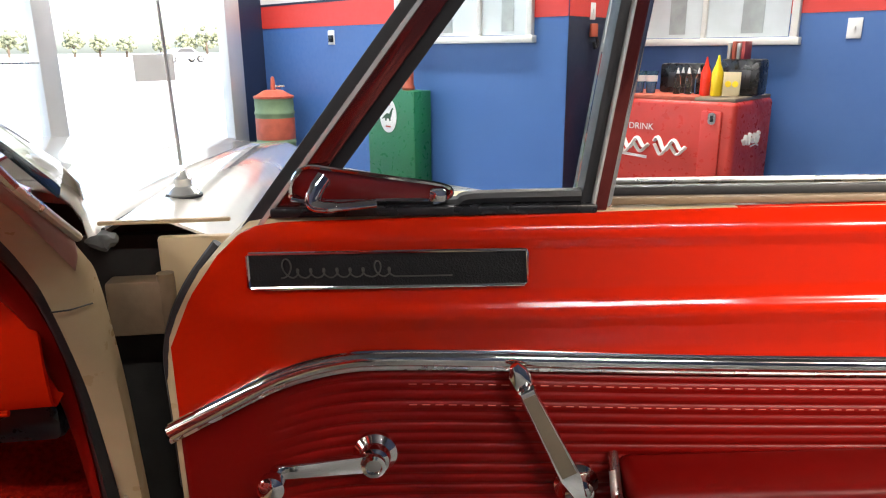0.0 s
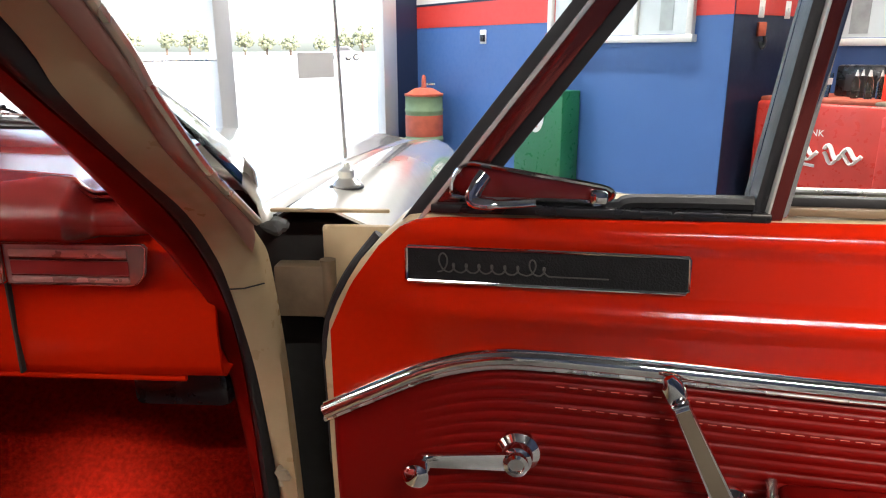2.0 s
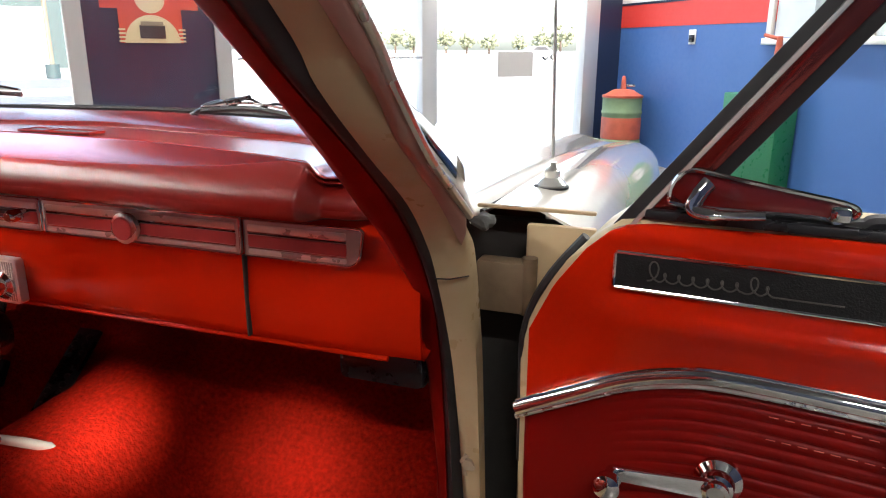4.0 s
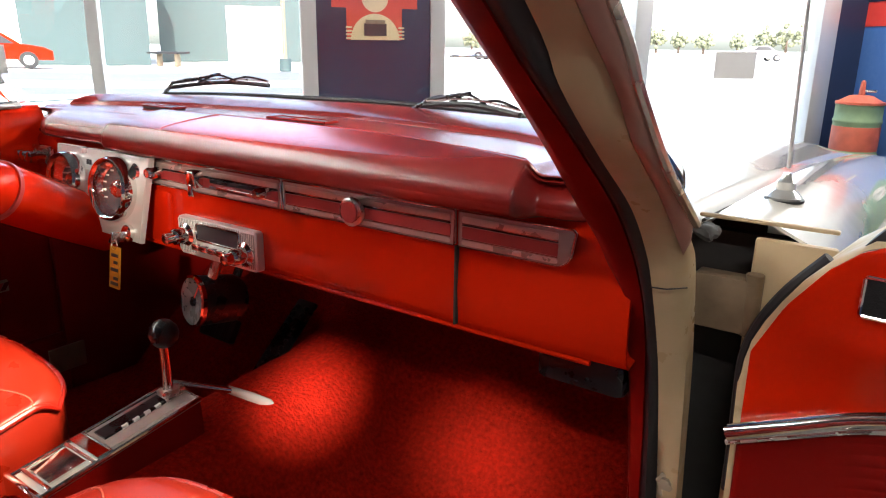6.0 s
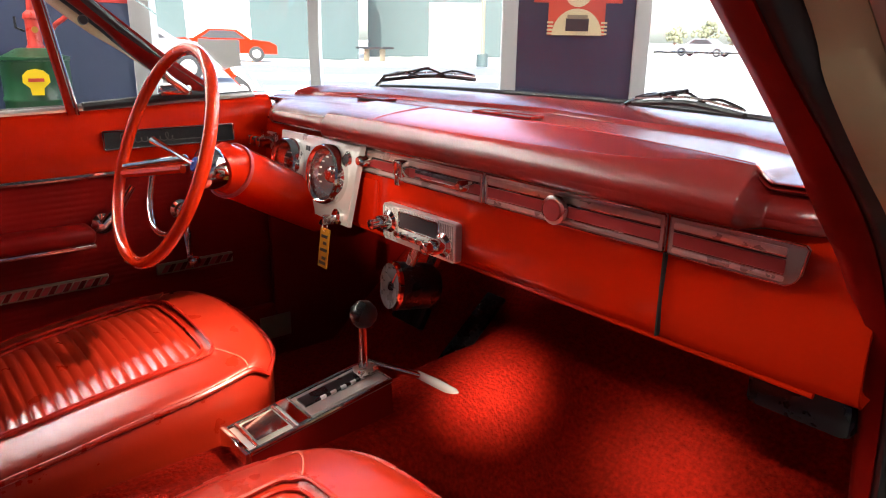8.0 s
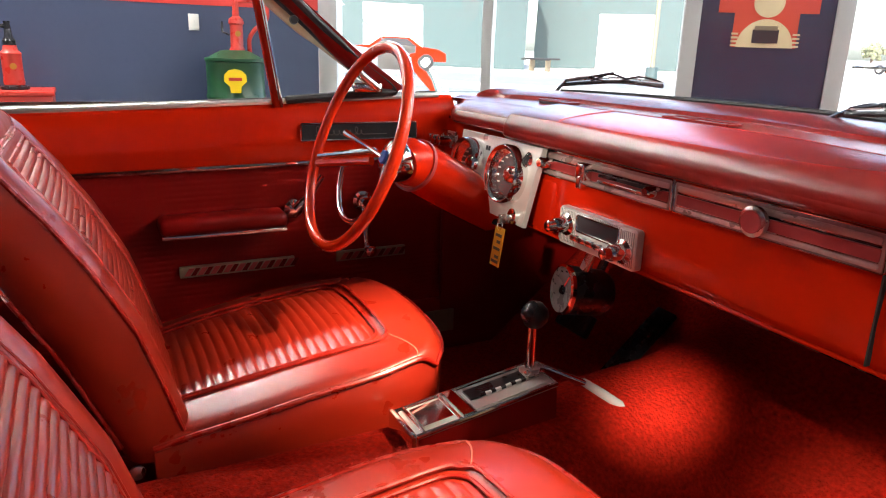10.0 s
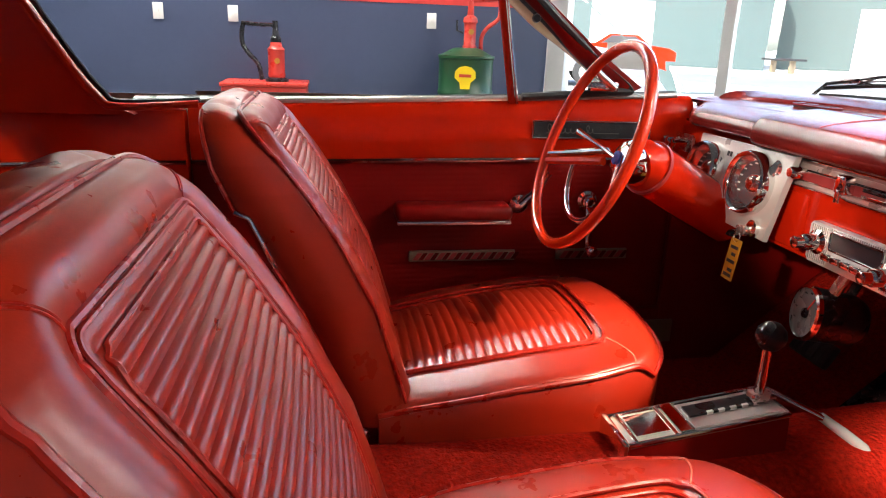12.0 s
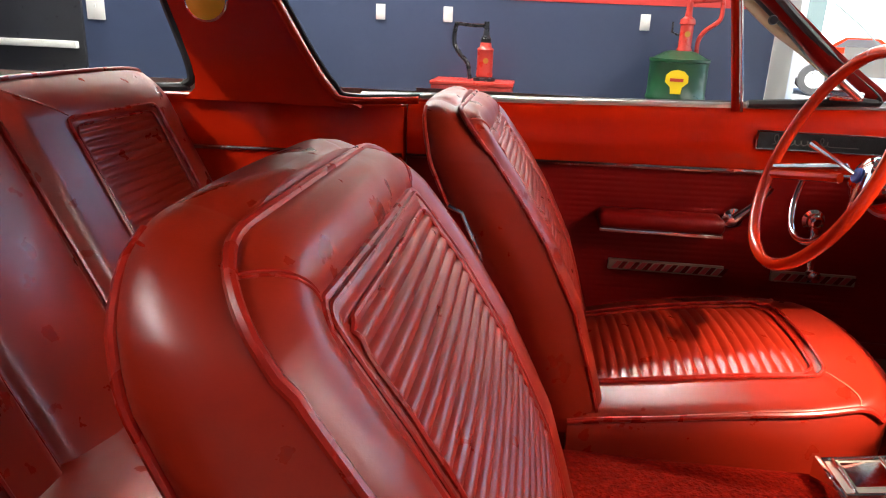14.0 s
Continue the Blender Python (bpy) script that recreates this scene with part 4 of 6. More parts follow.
part("firewall", box(B(), (0, 0.66, 0.55), (1.42, 0.03, 0.60)), M_NEARBLACK, car)

M_PINK = mat("pinkish_pillar_face", (0.36, 0.20, 0.16), 0.35, var=0.25, vscale=14)
# -- pillars --
# edges of the bands down each pillar in depth and height: red trim, seal, cream, outer
PILLAR_R = (
    (0.655, [(-0.545, 1.295), (-0.276, 1.094), (-0.217, 1.050), (-0.136, 0.986), (-0.068, 0.927), (0.010, 0.861), (0.083, 0.775), (0.123, 0.680), (0.152, 0.597), (0.194, 0.419), (0.215, 0.30)]),
    (0.700, [(-0.570, 1.295), (-0.325, 1.105), (-0.253, 1.052), (-0.162, 0.991), (-0.077, 0.928), (-0.012, 0.863), (0.034, 0.795), (0.060, 0.726), (0.082, 0.614), (0.096, 0.492), (0.115, 0.30)]),
    (0.722, [(-0.568, 1.295), (-0.311, 1.106), (-0.256, 1.052), (-0.176, 0.993), (-0.094, 0.937), (-0.041, 0.884), (-0.010, 0.838), (0.042, 0.729), (0.074, 0.620), (0.102, 0.490), (0.130, 0.30)]),
    (0.752, [(-0.560, 1.295), (-0.304, 1.106), (-0.231, 1.051), (-0.184, 1.006), (-0.105, 0.951), (-0.016, 0.878), (0.018, 0.836), (0.051, 0.719), (0.066, 0.627), (0.082, 0.507), (0.105, 0.30)]),
)
PILLAR_L = (
    (0.682, [(-0.533, 1.295), (-0.302, 1.108), (-0.203, 1.027), (-0.093, 0.949)]),
    (0.700, [(-0.560, 1.295), (-0.327, 1.106), (-0.241, 1.023), (-0.127, 0.941)]),
    (0.722, [(-0.565, 1.295), (-0.333, 1.106), (-0.233, 1.024), (-0.129, 0.944)]),
    (0.752, [(-0.575, 1.295), (-0.351, 1.104), (-0.251, 1.035), (-0.131, 0.949)]),
)
for sx in (1, -1):
    c0, c1, c2, c3 = [smooth_path([(sx * px_, y, z) for y, z in line], 5) for px_, line in (PILLAR_R if sx > 0 else PILLAR_L)]
    mid = [(a * 0.5 + b * 0.5) + Vector((0, -0.012, 0.0)) for a, b in zip(c0, c1)]
    part("pillar_garnish", sheet(B(), [c0, mid, c1], 0.02, (0, 0.8, 0.4)), M_VINYL, car, "red windshield pillar garnish", 60)
    lip = [(a + b) / 2 + Vector((0, -0.008, 0.002)) for a, b in zip(c1, c2)]
    part("door_seal", sheet(B(), [[a + Vector((0, 0.004, 0)) for a in c1], [a.lerp(b, 0.7) for a, b in zip(c1, lip)], lip, [b.lerp(a, 0.7) for a, b in zip(lip, c2)], [b + Vector((0, 0.004, 0)) for b in c2]], 0.012, (0, 0.8, 0.4)), M_RUBBER, car, "black rubber door seal", 60)
    part("pillar", sheet(B(), [c2, [(a + b) / 2 + Vector((0, -0.004, 0)) for a, b in zip(c2, c3)], c3], 0.03, (0, 0.8, 0.4)), M_CREAM, car, "cream painted windshield pillar", 60)
    out = [(-0.555, 1.298), (-0.293, 1.107), (-0.234, 1.052), (-0.163, 0.992), (-0.105, 0.954), (-0.048, 0.918)] if sx > 0 else [(-0.555, 1.298), (-0.339, 1.104), (-0.238, 1.035), (-0.108, 0.952), (-0.050, 0.910)]
    edge = smooth_path([(sx * 0.768, y, z) for y, z in out], 8)
    cream = PILLAR_R[3][1] if sx > 0 else PILLAR_L[3][1] + [(-0.027, 0.882)]
    c3u = smooth_path([(sx * 0.7535, y - 0.002, z) for y, z in cream[:len(out)]], 8)
    part("pillar_face", sheet(B(), [c3u, [(a + b) / 2 + Vector((sx * 0.004, -0.004, 0)) for a, b in zip(c3u, edge)], edge], 0.02, (-sx * 0.3, 0.8, 0.2)), M_PINK, car, "pinkish face of the pillar", 60)
    part("drip_molding", tube(B(), [p + Vector((sx * 0.002, 0.004, 0)) for p in edge], 0.0045, 8), M_SATIN, car, "thin metal pillar molding")
    part("kick_panel", box(B(), (sx * 0.675, 0.40 if sx > 0 else 0.34, 0.48), (0.02, 0.50 if sx > 0 else 0.62, 0.46), None, 0.005), M_VINYL, car, "dark red kick panel")
    # hinge pocket, a near-black box for the shade there, and fender jamb
    part("hinge_pocket", box(B(), (sx * 0.755, 0.20, 0.57), (0.14, 0.02, 0.58)), M_NEARBLACK, car, "hinge pocket, its shade painted near-black")
jamb = part("fender_jamb", box(B(), (0.835, 0.128, 0.643), (0.085, 0.012, 0.46), None, 0.004), M_CREAM, car, "cream fender jamb")
part("upper_hinge", box(B(), (0.772, 0.112, 0.795), (0.072, 0.03, 0.066), None, 0.004), M_BROWN, car, "grimy brown door hinge")
part("hinge_arm", tube(B(), [(0.802, 0.105, 0.762), (0.802, 0.105, 0.835)], 0.010, 12), M_BROWN, car)
part("jamb_flange", box(B(), (0.80, 0.138, 0.8885), (0.15, 0.008, 0.005), None, 0.002), M_CREAM, car)
part("jamb_bolt", lathe(B(), [(0.013, 0), (0.013, 0.004), (0.008, 0.004), (0.008, 0.01)], basis(Vector((0.737, 0.082, 0.553)), X, Z, -Y), 6), M_JAMB, car, "hinge bolt on the jamb")
part("jamb_plate", box(B(), (0.737, 0.090, 0.553), (0.024, 0.006, 0.055), None, 0.002), M_JAMB, car)
dog = box(B(), (0.755, 0.066, 0.886), (0.022, 0.044, 0.012), Matrix(), 0.006, 2)
bmesh.ops.subdivide_edges(dog, edges=dog.edges[:], cuts=2, use_grid_fill=True)
for v in dog.verts:
    v.co += 0.007 * noise.noise_vector(v.co * 55)
part("dogleg", dog, M_NEARBLACK, car, "rough weathered dogleg of the pillar")
part("seam_line", tube(B(), [(0.723, -0.015, 0.8365), (0.738, -0.008, 0.8355), (0.753, 0.013, 0.8345)], 0.0009, 6), M_NEARBLACK, car)

part("sill_trim", box(B(), (-0.685, -0.45, 0.33), (0.03, 1.25, 0.16), None, 0.01), M_VINYL, car, "dark red inner sill trim")
# antenna
ant = lathe(B(), [(0.021, 0), (0.022, 0.004), (0.017, 0.010), (0.012, 0.014), (0.012, 0.024), (0.008, 0.028), (0.005, 0.036)], Matrix.Translation((0.789, 0.295, 0.888)), 24)
ab = part("antenna", ant, M_BRIGHT, car, "chrome antenna on the fender")
part("mast", tube(B(), [(0.789, 0.295, 0.93), (0.783, 0.285, 1.20), (0.775, 0.27, 1.7)], [0.0028, 0.0022, 0.0016], 8), M_FRAME, ab)
part("grommet", lathe(B(), [(0.025, 0), (0.025, 0.003)], Matrix.Translation((0.789, 0.295, 0.8865)), 24), M_RUBBER, ab)

# wipers
for pts in ([(-0.66, 0.345, 0.950), (-0.60, 0.325, 0.972), (-0.46, 0.37, 0.988), (-0.325, 0.395, 0.986)], [(0.06, 0.42, 0.950), (0.13, 0.375, 0.968), (0.27, 0.325, 0.980), (0.39, 0.285, 0.972)]):
    a_, b_, c_, d_ = [Vector(p) for p in pts]
    w = part("wiper", tube(B(), smooth_path([b_, c_, d_]), 0.0048, 8), M_RUBBER, car, "black and chrome windshield wiper")
    part("blade_rail", tube(B(), smooth_path([b_ + Z * 0.008, c_ + Z * 0.009, d_ + Z * 0.008]), 0.0022, 6), M_SATIN, w)
    part("arm", tube(B(), [a_, b_ + Vector((0.02, -0.005, 0.012)), c_ + Vector((0, -0.004, 0.020))], [0.005, 0.0042, 0.003], 8), M_BLACK, w)
    for u0, u1 in ((0.02, 0.42), (0.30, 0.70), (0.58, 0.98)):
        part("bridge", tube(B(), smooth_path([b_.lerp(d_, u0) + Z * 0.010, b_.lerp(d_, (u0 + u1) / 2) + Z * (0.026 if u0 == 0.30 else 0.020), b_.lerp(d_, u1) + Z * 0.010]), 0.0024, 6), M_BLACK, w)

# -- carpet and tunnel --
def floor_z(x, y):
    tun = 0.160 * math.exp(-((x + 0.02) / 0.165) ** 4) * (1 + 0.22 * sstep(-0.3, 0.35, y))
    toe = 0.85 * max(0.0, y - 0.20 + 0.02 * math.sin(9 * x)) ** 1.0
    return 0.27 + max(tun, toe) + 0.25 * min(tun, toe)


rows = [[(x, y, floor_z(x, y) + 0.004 * noise.noise((x * 6, y * 6, 0.3))) for x in np.linspace(-0.665, 0.665, 73)] for y in np.linspace(-1.45, 0.64, 90)]
part("carpet", sheet(B(), rows, 0.02), M_CARPET, car, "bright red loop pile carpet", 180)

# -- dashboard --
prof = [(0.30, 0.70), (0.10, 0.712), (0.060, 0.706), (0.046, 0.703), (0.036, 0.709), (0.033, 0.722), (0.030, 0.76), (0.033, 0.815), (0.036, 0.872), (0.044, 0.884), (0.05, 0.889)]
rows = [[(x, y + 0.004 * sstep(0.60, 0.69, abs(x)), z) for y, z in prof] for x in np.linspace(-0.685, 0.685, 61)]
dash = part("dashboard", sheet(B(), rows, 0.006, (0, 1, 0)), M_RED, car, "red painted steel dashboard", 50)


def base_y(x):
    """How far forward the foot of the windshield lies."""
    return interp(abs(x), [0, 0.4, 0.63, 0.70, 0.735], [0.455, 0.40, 0.27, 0.12, 0.03])


def crease_y(x):
    """The ridge behind the padded roll."""
    return interp(x, [-0.72, -0.60, -0.34, 0.0, 0.25, 0.47, 0.56, 0.62, 0.70], [0.06, 0.085, 0.115, 0.122, 0.108, 0.052, 0.020, 0.030, 0.055])


def garnish_y(x):
    """The near edge of the molding along the glass."""
    return max(crease_y(x) + 0.03, base_y(x) - interp(abs(x), [0, 0.4, 0.6, 0.72], [0.155, 0.165, 0.15, 0.05]))


def pad_pt(x, v):
    """The padded top: v from the lower lip over the nose and the ridge to the molding."""
    up = sstep(-0.350, -0.318, x) * (1 - sstep(0.548, 0.572, x))
    nose = lerp(0.010, -0.017, up) + 0.045 * sstep(0.59, 0.70, abs(x))
    c, yg = crease_y(x), garnish_y(x)
    P = [(0.045, 0.890), (nose + 0.018, 0.887), (nose + 0.003, 0.892), (nose, 0.901 + 0.004 * up), (nose + 0.006, 0.912 + 0.008 * up), (nose + 0.022, 0.922 + 0.012 * up),
         (lerp(nose + 0.022, c, 0.45), 0.929 + 0.014 * up), (c - 0.006, 0.933 + 0.0155 * up), (c, 0.9345 + 0.0145 * up), (c + 0.005, 0.935 + 0.009 * up), (lerp(c, yg, 0.5), 0.9385 + 0.003 * up), (yg + 0.01, 0.941)]
    f = v * (len(P) - 1)
    i = min(int(f), len(P) - 2)
    t = f - i
    return (x, lerp(P[i][0], P[i + 1][0], t), lerp(P[i][1], P[i + 1][1], t))


xs = sorted(set(np.round(np.concatenate([np.linspace(-0.70, 0.680, 70), np.linspace(-0.355, -0.312, 13), np.linspace(0.543, 0.577, 13)]), 4)))
rows = [smooth_path([pad_pt(x, v) for v in np.linspace(0, 1, 12)], 4) for x in xs]
pad = part("dash_pad", sheet(B(), rows, 0.006, (0, 0, -1)), M_PAD, car, "dark red padded vinyl dash top", 60)
part("pad_seam", tube(B(), [Vector(pad_pt(-0.172 + 0.03 * v, v)) + Vector((0, 0, 0.0006)) for v in np.linspace(0.40, 0.72, 14)], 0.0012, 6), M_DARKRED, pad)
part("pad_seam", tube(B(), [Vector(pad_pt(x, 0.745)) + Vector((0, 0, 0.0008)) for x in np.linspace(-0.31, 0.545, 40)], 0.0014, 6), M_PAD, pad, "seam along the ridge")
garnish = []
for x in np.linspace(-0.66, 0.60, 61):
    y0, y1 = garnish_y(x), base_y(x) - 0.006
    garnish.append([(x, lerp(y0, y1, t), z) for t, z in ((0.0, 0.936), (0.03, 0.944), (0.15, 0.950), (0.35, 0.955), (0.6, 0.9585), (0.85, 0.9585), (1.0, 0.955))])
part("windshield_garnish", sheet(B(), garnish, 0.004), M_PAD, car, "dark red molding along the foot of the windshield", 60)
for x0, x1, y0, y1 in ((-0.080, 0.065, 0.172, 0.206), (-0.47, -0.36, 0.165, 0.196)):
    slot = part("defroster_slot", box(B(), ((x0 + x1) / 2, (y0 + y1) / 2, 0.9425), (x1 - x0, y1 - y0, 0.006), None, 0.002), M_RUBBER, pad, "black defroster slot")
    for q in (y0, y1):
        part("slot_rim", tube(B(), [(x0, q, 0.9455), (x1, q, 0.9455)], 0.0022, 6), M_PAD, slot)
    for q in (x0, lerp(x0, x1, 0.36), x1):
        part("slot_bar", box(B(), (q, (y0 + y1) / 2, 0.9455), (0.007, y1 - y0, 0.005), None, 0.001), M_PAD, slot)

# seams of the glove box door
part("seam", box(B(), (0.446, 0.0290, 0.768), (0.0026, 0.008, 0.112)), M_NEARBLACK, dash, "gap beside the glove box door")
part("lower_bead", tube(B(), [(-0.30, 0.040, 0.704), (0.10, 0.040, 0.704), (0.64, 0.040, 0.704)], 0.004, 8), M_RED, dash, "rolled lower lip")
part("under_dash_box", box(B(), (0.60, 0.15, 0.655), (0.13, 0.10, 0.05), None, 0.012), M_BLACK, car, "black box under the right end of the dash")
part("under_dash_box", box(B(), (0.32, 0.16, 0.688), (0.22, 0.14, 0.03), None, 0.006), M_BLACK, car, "flat black box under the dash")


def strip(x0, x1, round_right=False):
    """A bright framed strip: ribbed bands above and below a faded red insert."""
    z0, z1, w = 0.824, 0.8715, x1 - x0
    h = z1 - z0
    m = basis(Vector(((x0 + x1) / 2, 0.032, (z0 + z1) / 2)), X, Z, -Y)
    if round_right:
        edge = [(-w / 2, -h / 2)] + [(w / 2 - 0.020 + 0.020 * math.sin(a), -h / 2 + 0.020 - 0.020 * math.cos(a)) for a in np.linspace(0, math.pi / 2, 9)] + [(w / 2 + 0.004, h / 2 - 0.004), (w / 2, h / 2), (-w / 2, h / 2)]
    else:
        edge = rounded(w, h, 0.002, 2)
    s = part("trim_strip", prism(B(), edge, 0.005, m, 0.0015), M_STRIP, dash, "ribbed bright metal trim strip")
    iw = w - 0.012 - (0.012 if round_right else 0)
    ix = -0.006 if round_right else 0.0
    part("insert", prism(B(), rounded(iw, 0.0155, 0.002), 0.0012, m @ Matrix.Translation((ix, -0.0035, 0.0052))), M_DARKRED, s, "faded red insert")
    part("ribbed_band", prism(B(), rounded(iw, 0.0085, 0.002), 0.0022, m @ Matrix.Translation((ix, 0.0135, 0.0052)), 0.001), M_DOTTED, s)
    part("ribbed_band", prism(B(), rounded(iw, 0.0060, 0.002), 0.0022, m @ Matrix.Translation((ix, -0.0175, 0.0052)), 0.001), M_DOTTED, s)
    part("groove", prism(B(), rounded(iw, 0.0016, 0.0006), 0.0016, m @ Matrix.Translation((ix, 0.0062, 0.0052))), M_BLACK, s, "dark groove")
    part("bead", tube(B(), [m @ Vector((x, y, 0.0055)) for x, y in edge], 0.0014, 6, True), M_CHROME, s)
    for dz in (0.0082, -0.0122):
        part("bead", tube(B(), [m @ Vector((ix - iw / 2, dz, 0.0060)), m @ Vector((ix + iw / 2, dz, 0.0060))], 0.0012, 6), M_CHROME, s)
    return s


strip(0.450, 0.612, True)
strip(0.116, 0.443)
heat = strip(-0.265, 0.110)
for x, r in ((-0.245, 0.014), (-0.205, 0.011), (0.085, 0.009)):
    part("control_knob", lathe(B(), [(r * 0.6, 0), (r * 0.6, 0.012), (r, 0.014), (r, 0.028), (r * 0.7, 0.032)], basis(Vector((x, 0.026, 0.85)), X, Z, -Y), 24), M_CHROME, heat, "chrome control knob")
part("lever", box(B(), (-0.090, 0.012, 0.852), (0.026, 0.02, 0.030), None, 0.004), M_CHROME, heat, "chrome heater lever")
part("lever", box(B(), (-0.090, 0.008, 0.833), (0.012, 0.016, 0.022), None, 0.003), M_CHROME, heat)
part("slide", box(B(), (0.005, 0.023, 0.850), (0.13, 0.006, 0.006), None, 0.001), M_BLACK, heat, "black heater slide slot")
part("slide", box(B(), (0.005, 0.022, 0.840), (0.13, 0.006, 0.005), None, 0.001), M_CHROME, heat)
glove_knob = part("glove_knob", lathe(B(), [(0.012, 0), (0.012, 0.010), (0.020, 0.012), (0.021, 0.020), (0.016, 0.022)], basis(Vector((0.276, 0.027, 0.848)), X, Z, -Y), 32), M_SATIN, dash, "round chrome glove box knob")
part("insert", lathe(B(), [(0.0158, 0), (0.015, 0.002)], basis(Vector((0.276, 0.0048, 0.848)), X, Z, -Y), 32), M_DARKRED, dash)
part("ash_door", prism(B(), rounded(0.075, 0.10, 0.006), 0.003, basis(Vector((-0.225, 0.031, 0.762)), X, Z, -Y), 0.001), M_RED, dash, "small red panel beside the radio")

# radio
rm = basis(Vector((-0.048, 0.030, 0.744)), X, Z, -Y)
radio = part("radio", prism(B(), rounded(0.212, 0.069, 0.006), 0.014, rm, 0.003), M_BRUSHED, car, "pale metal car radio")
part("dial", prism(B(), rounded(0.11, 0.026, 0.003), 0.002, rm @ Matrix.Translation((0.005, 0.012, 0.0135))), M_DIAL, radio, "dark radio dial")
part("dial_frame", tube(B(), [rm @ Vector((x + 0.005, y + 0.012, 0.0155)) for x, y in rounded(0.114, 0.030, 0.003, 2)], 0.0018, 6, True), M_CHROME, radio)
for k in range(5):
    part("button", box(B(), (-0.045 + 0.0225 * k, -0.014, 0.020), (0.019, 0.011, 0.016), rm, 0.003), M_CHROME, radio, "chrome push button")
for x, y in ((-0.080, 0.003), (0.078, -0.006)):
    k = part("knob", lathe(B(), [(0.021, 0), (0.021, 0.006), (0.014, 0.010), (0.014, 0.03), (0.011, 0.034)], rm @ Matrix.Translation((x, y, 0.012)), 28), M_CHROME, radio, "chrome radio knob")
    part("knob", lathe(B(), [(0.010, 0), (0.010, 0.016), (0.007, 0.018)], rm @ Matrix.Translation((x, y, 0.044)), 24), M_CHROME, radio)
for k in range(44):
    gx = -0.099 + 0.0046 * k
    if abs(gx - 0.005) > 0.060:
        part("grille_rib", box(B(), (gx, 0.0, 0.0142), (0.0022, 0.060, 0.0016), rm), M_BRIGHT, radio)
    else:
        part("grille_rib", box(B(), (gx, 0.0295, 0.0142), (0.0022, 0.005, 0.0016), rm), M_BRIGHT, radio)

# instrument cluster
km = basis(Vector((-0.378, 0.004, 0.797)), X, Z, -Y) @ Matrix.Rotation(radians(-8), 4, "X")
plate = [(-0.150, 0.078), (0.172, 0.080), (0.170, 0.066), (0.148, -0.082), (0.022, -0.080), (0.012, -0.045), (0.0, -0.032), (-0.150, -0.032)]
clus = part("gauge_panel", prism(B(), plate, 0.012, km, 0.004), M_BRUSHED, car, "brushed metal instrument cluster")
for x, y, r in ((-0.086, 0.012, 0.054), (0.078, 0.012, 0.060)):
    c = km @ Matrix.Translation((x, y, 0.010))
    part("bezel", lathe(B(), [(r, 0), (r, 0.024), (r - 0.003, 0.030), (r - 0.007, 0.028), (r - 0.012, 0.018), (r - 0.018, 0.005), (r - 0.020, 0.0035)], c, 48), M_CHROME, clus, "deep chrome gauge bezel")
    part("dial_face", lathe(B(), [(r - 0.019, 0), (r - 0.019, 0.002)], c @ Matrix.Translation((0, 0, 0.003)), 40), M_DIAL, clus, "dark gauge face")
    part("hub", lathe(B(), [(0.017, 0), (0.015, 0.005), (0.008, 0.009)], c @ Matrix.Translation((0, 0, 0.005)), 24), M_CHROME, clus)
    part("needle", box(B(), (0.0, 0.016, 0.009), (0.003, 0.026, 0.002), c @ Matrix.Rotation(radians(-50), 4, "Z")), M_WHITE, clus)
    lens = part("gauge_lens", lathe(B(), [(r - 0.010, 0.022), (r - 0.010, 0.024), (r * 0.5, 0.0265), (0.001, 0.0275)], c, 40), M_LENS, clus, "clear gauge lens")
    lens.visible_shadow = False
    for k in range(12):
        a = radians(-30 + 240 * k / 11)
        part("tick", box(B(), ((r - 0.024) * math.cos(a), (r - 0.024) * math.sin(a), 0.0056), (0.006, 0.0025, 0.001), c), M_WHITE, clus)
for x in (-0.02, 0.004, 0.03, -0.03):
    part("indicator", box(B(), (x, 0.052, 0.0125), (0.006, 0.010, 0.002), km), M_DIAL, clus)
lock = part("ignition_lock", lathe(B(), [(0.016, 0), (0.016, 0.010), (0.010, 0.014)], km @ Matrix.Translation((0.118, -0.066, 0.010)), 24), M_CHROME, clus, "chrome ignition lock")
part("key", box(B(), (0.118, -0.072, 0.036), (0.005, 0.020, 0.026), km, 0.002), M_SATIN, clus, "ignition key")
tag = part("key_tag", box(B(), (0.122, -0.128, 0.042), (0.034, 0.078, 0.002), km), M_YELLOW, clus, "yellow printed key tag")
part("ring", tube(B(), [km @ Vector((0.118 + 0.009 * math.cos(a), -0.086 + 0.009 * math.sin(a), 0.042)) for a in np.linspace(0, 5.8, 14)], 0.0012, 6, True), M_SATIN, clus)
for y, w, x in ((-0.105, 0.022, 0.0), (-0.118, 0.012, 0.003), (-0.132, 0.024, 0.0), (-0.148, 0.014, 0.004), (-0.158, 0.024, 0.0)):
    part("bar", box(B(), (0.122 + x, y, 0.0435), (w, 0.006, 0.001), km), M_DIAL, clus)
for x in (-0.205, -0.235, -0.262):
    part("switch", lathe(B(), [(0.006, 0), (0.006, 0.02), (0.012, 0.022), (0.012, 0.034), (0.008, 0.036)], basis(Vector((-0.415 + x, 0.02, 0.838)), X, Z, -Y), 20), M_CHROME, dash, "chrome dash switch")
part("switch_plate", box(B(), (-0.648, 0.027, 0.838), (0.09, 0.008, 0.04), None, 0.002), M_SATIN, dash)

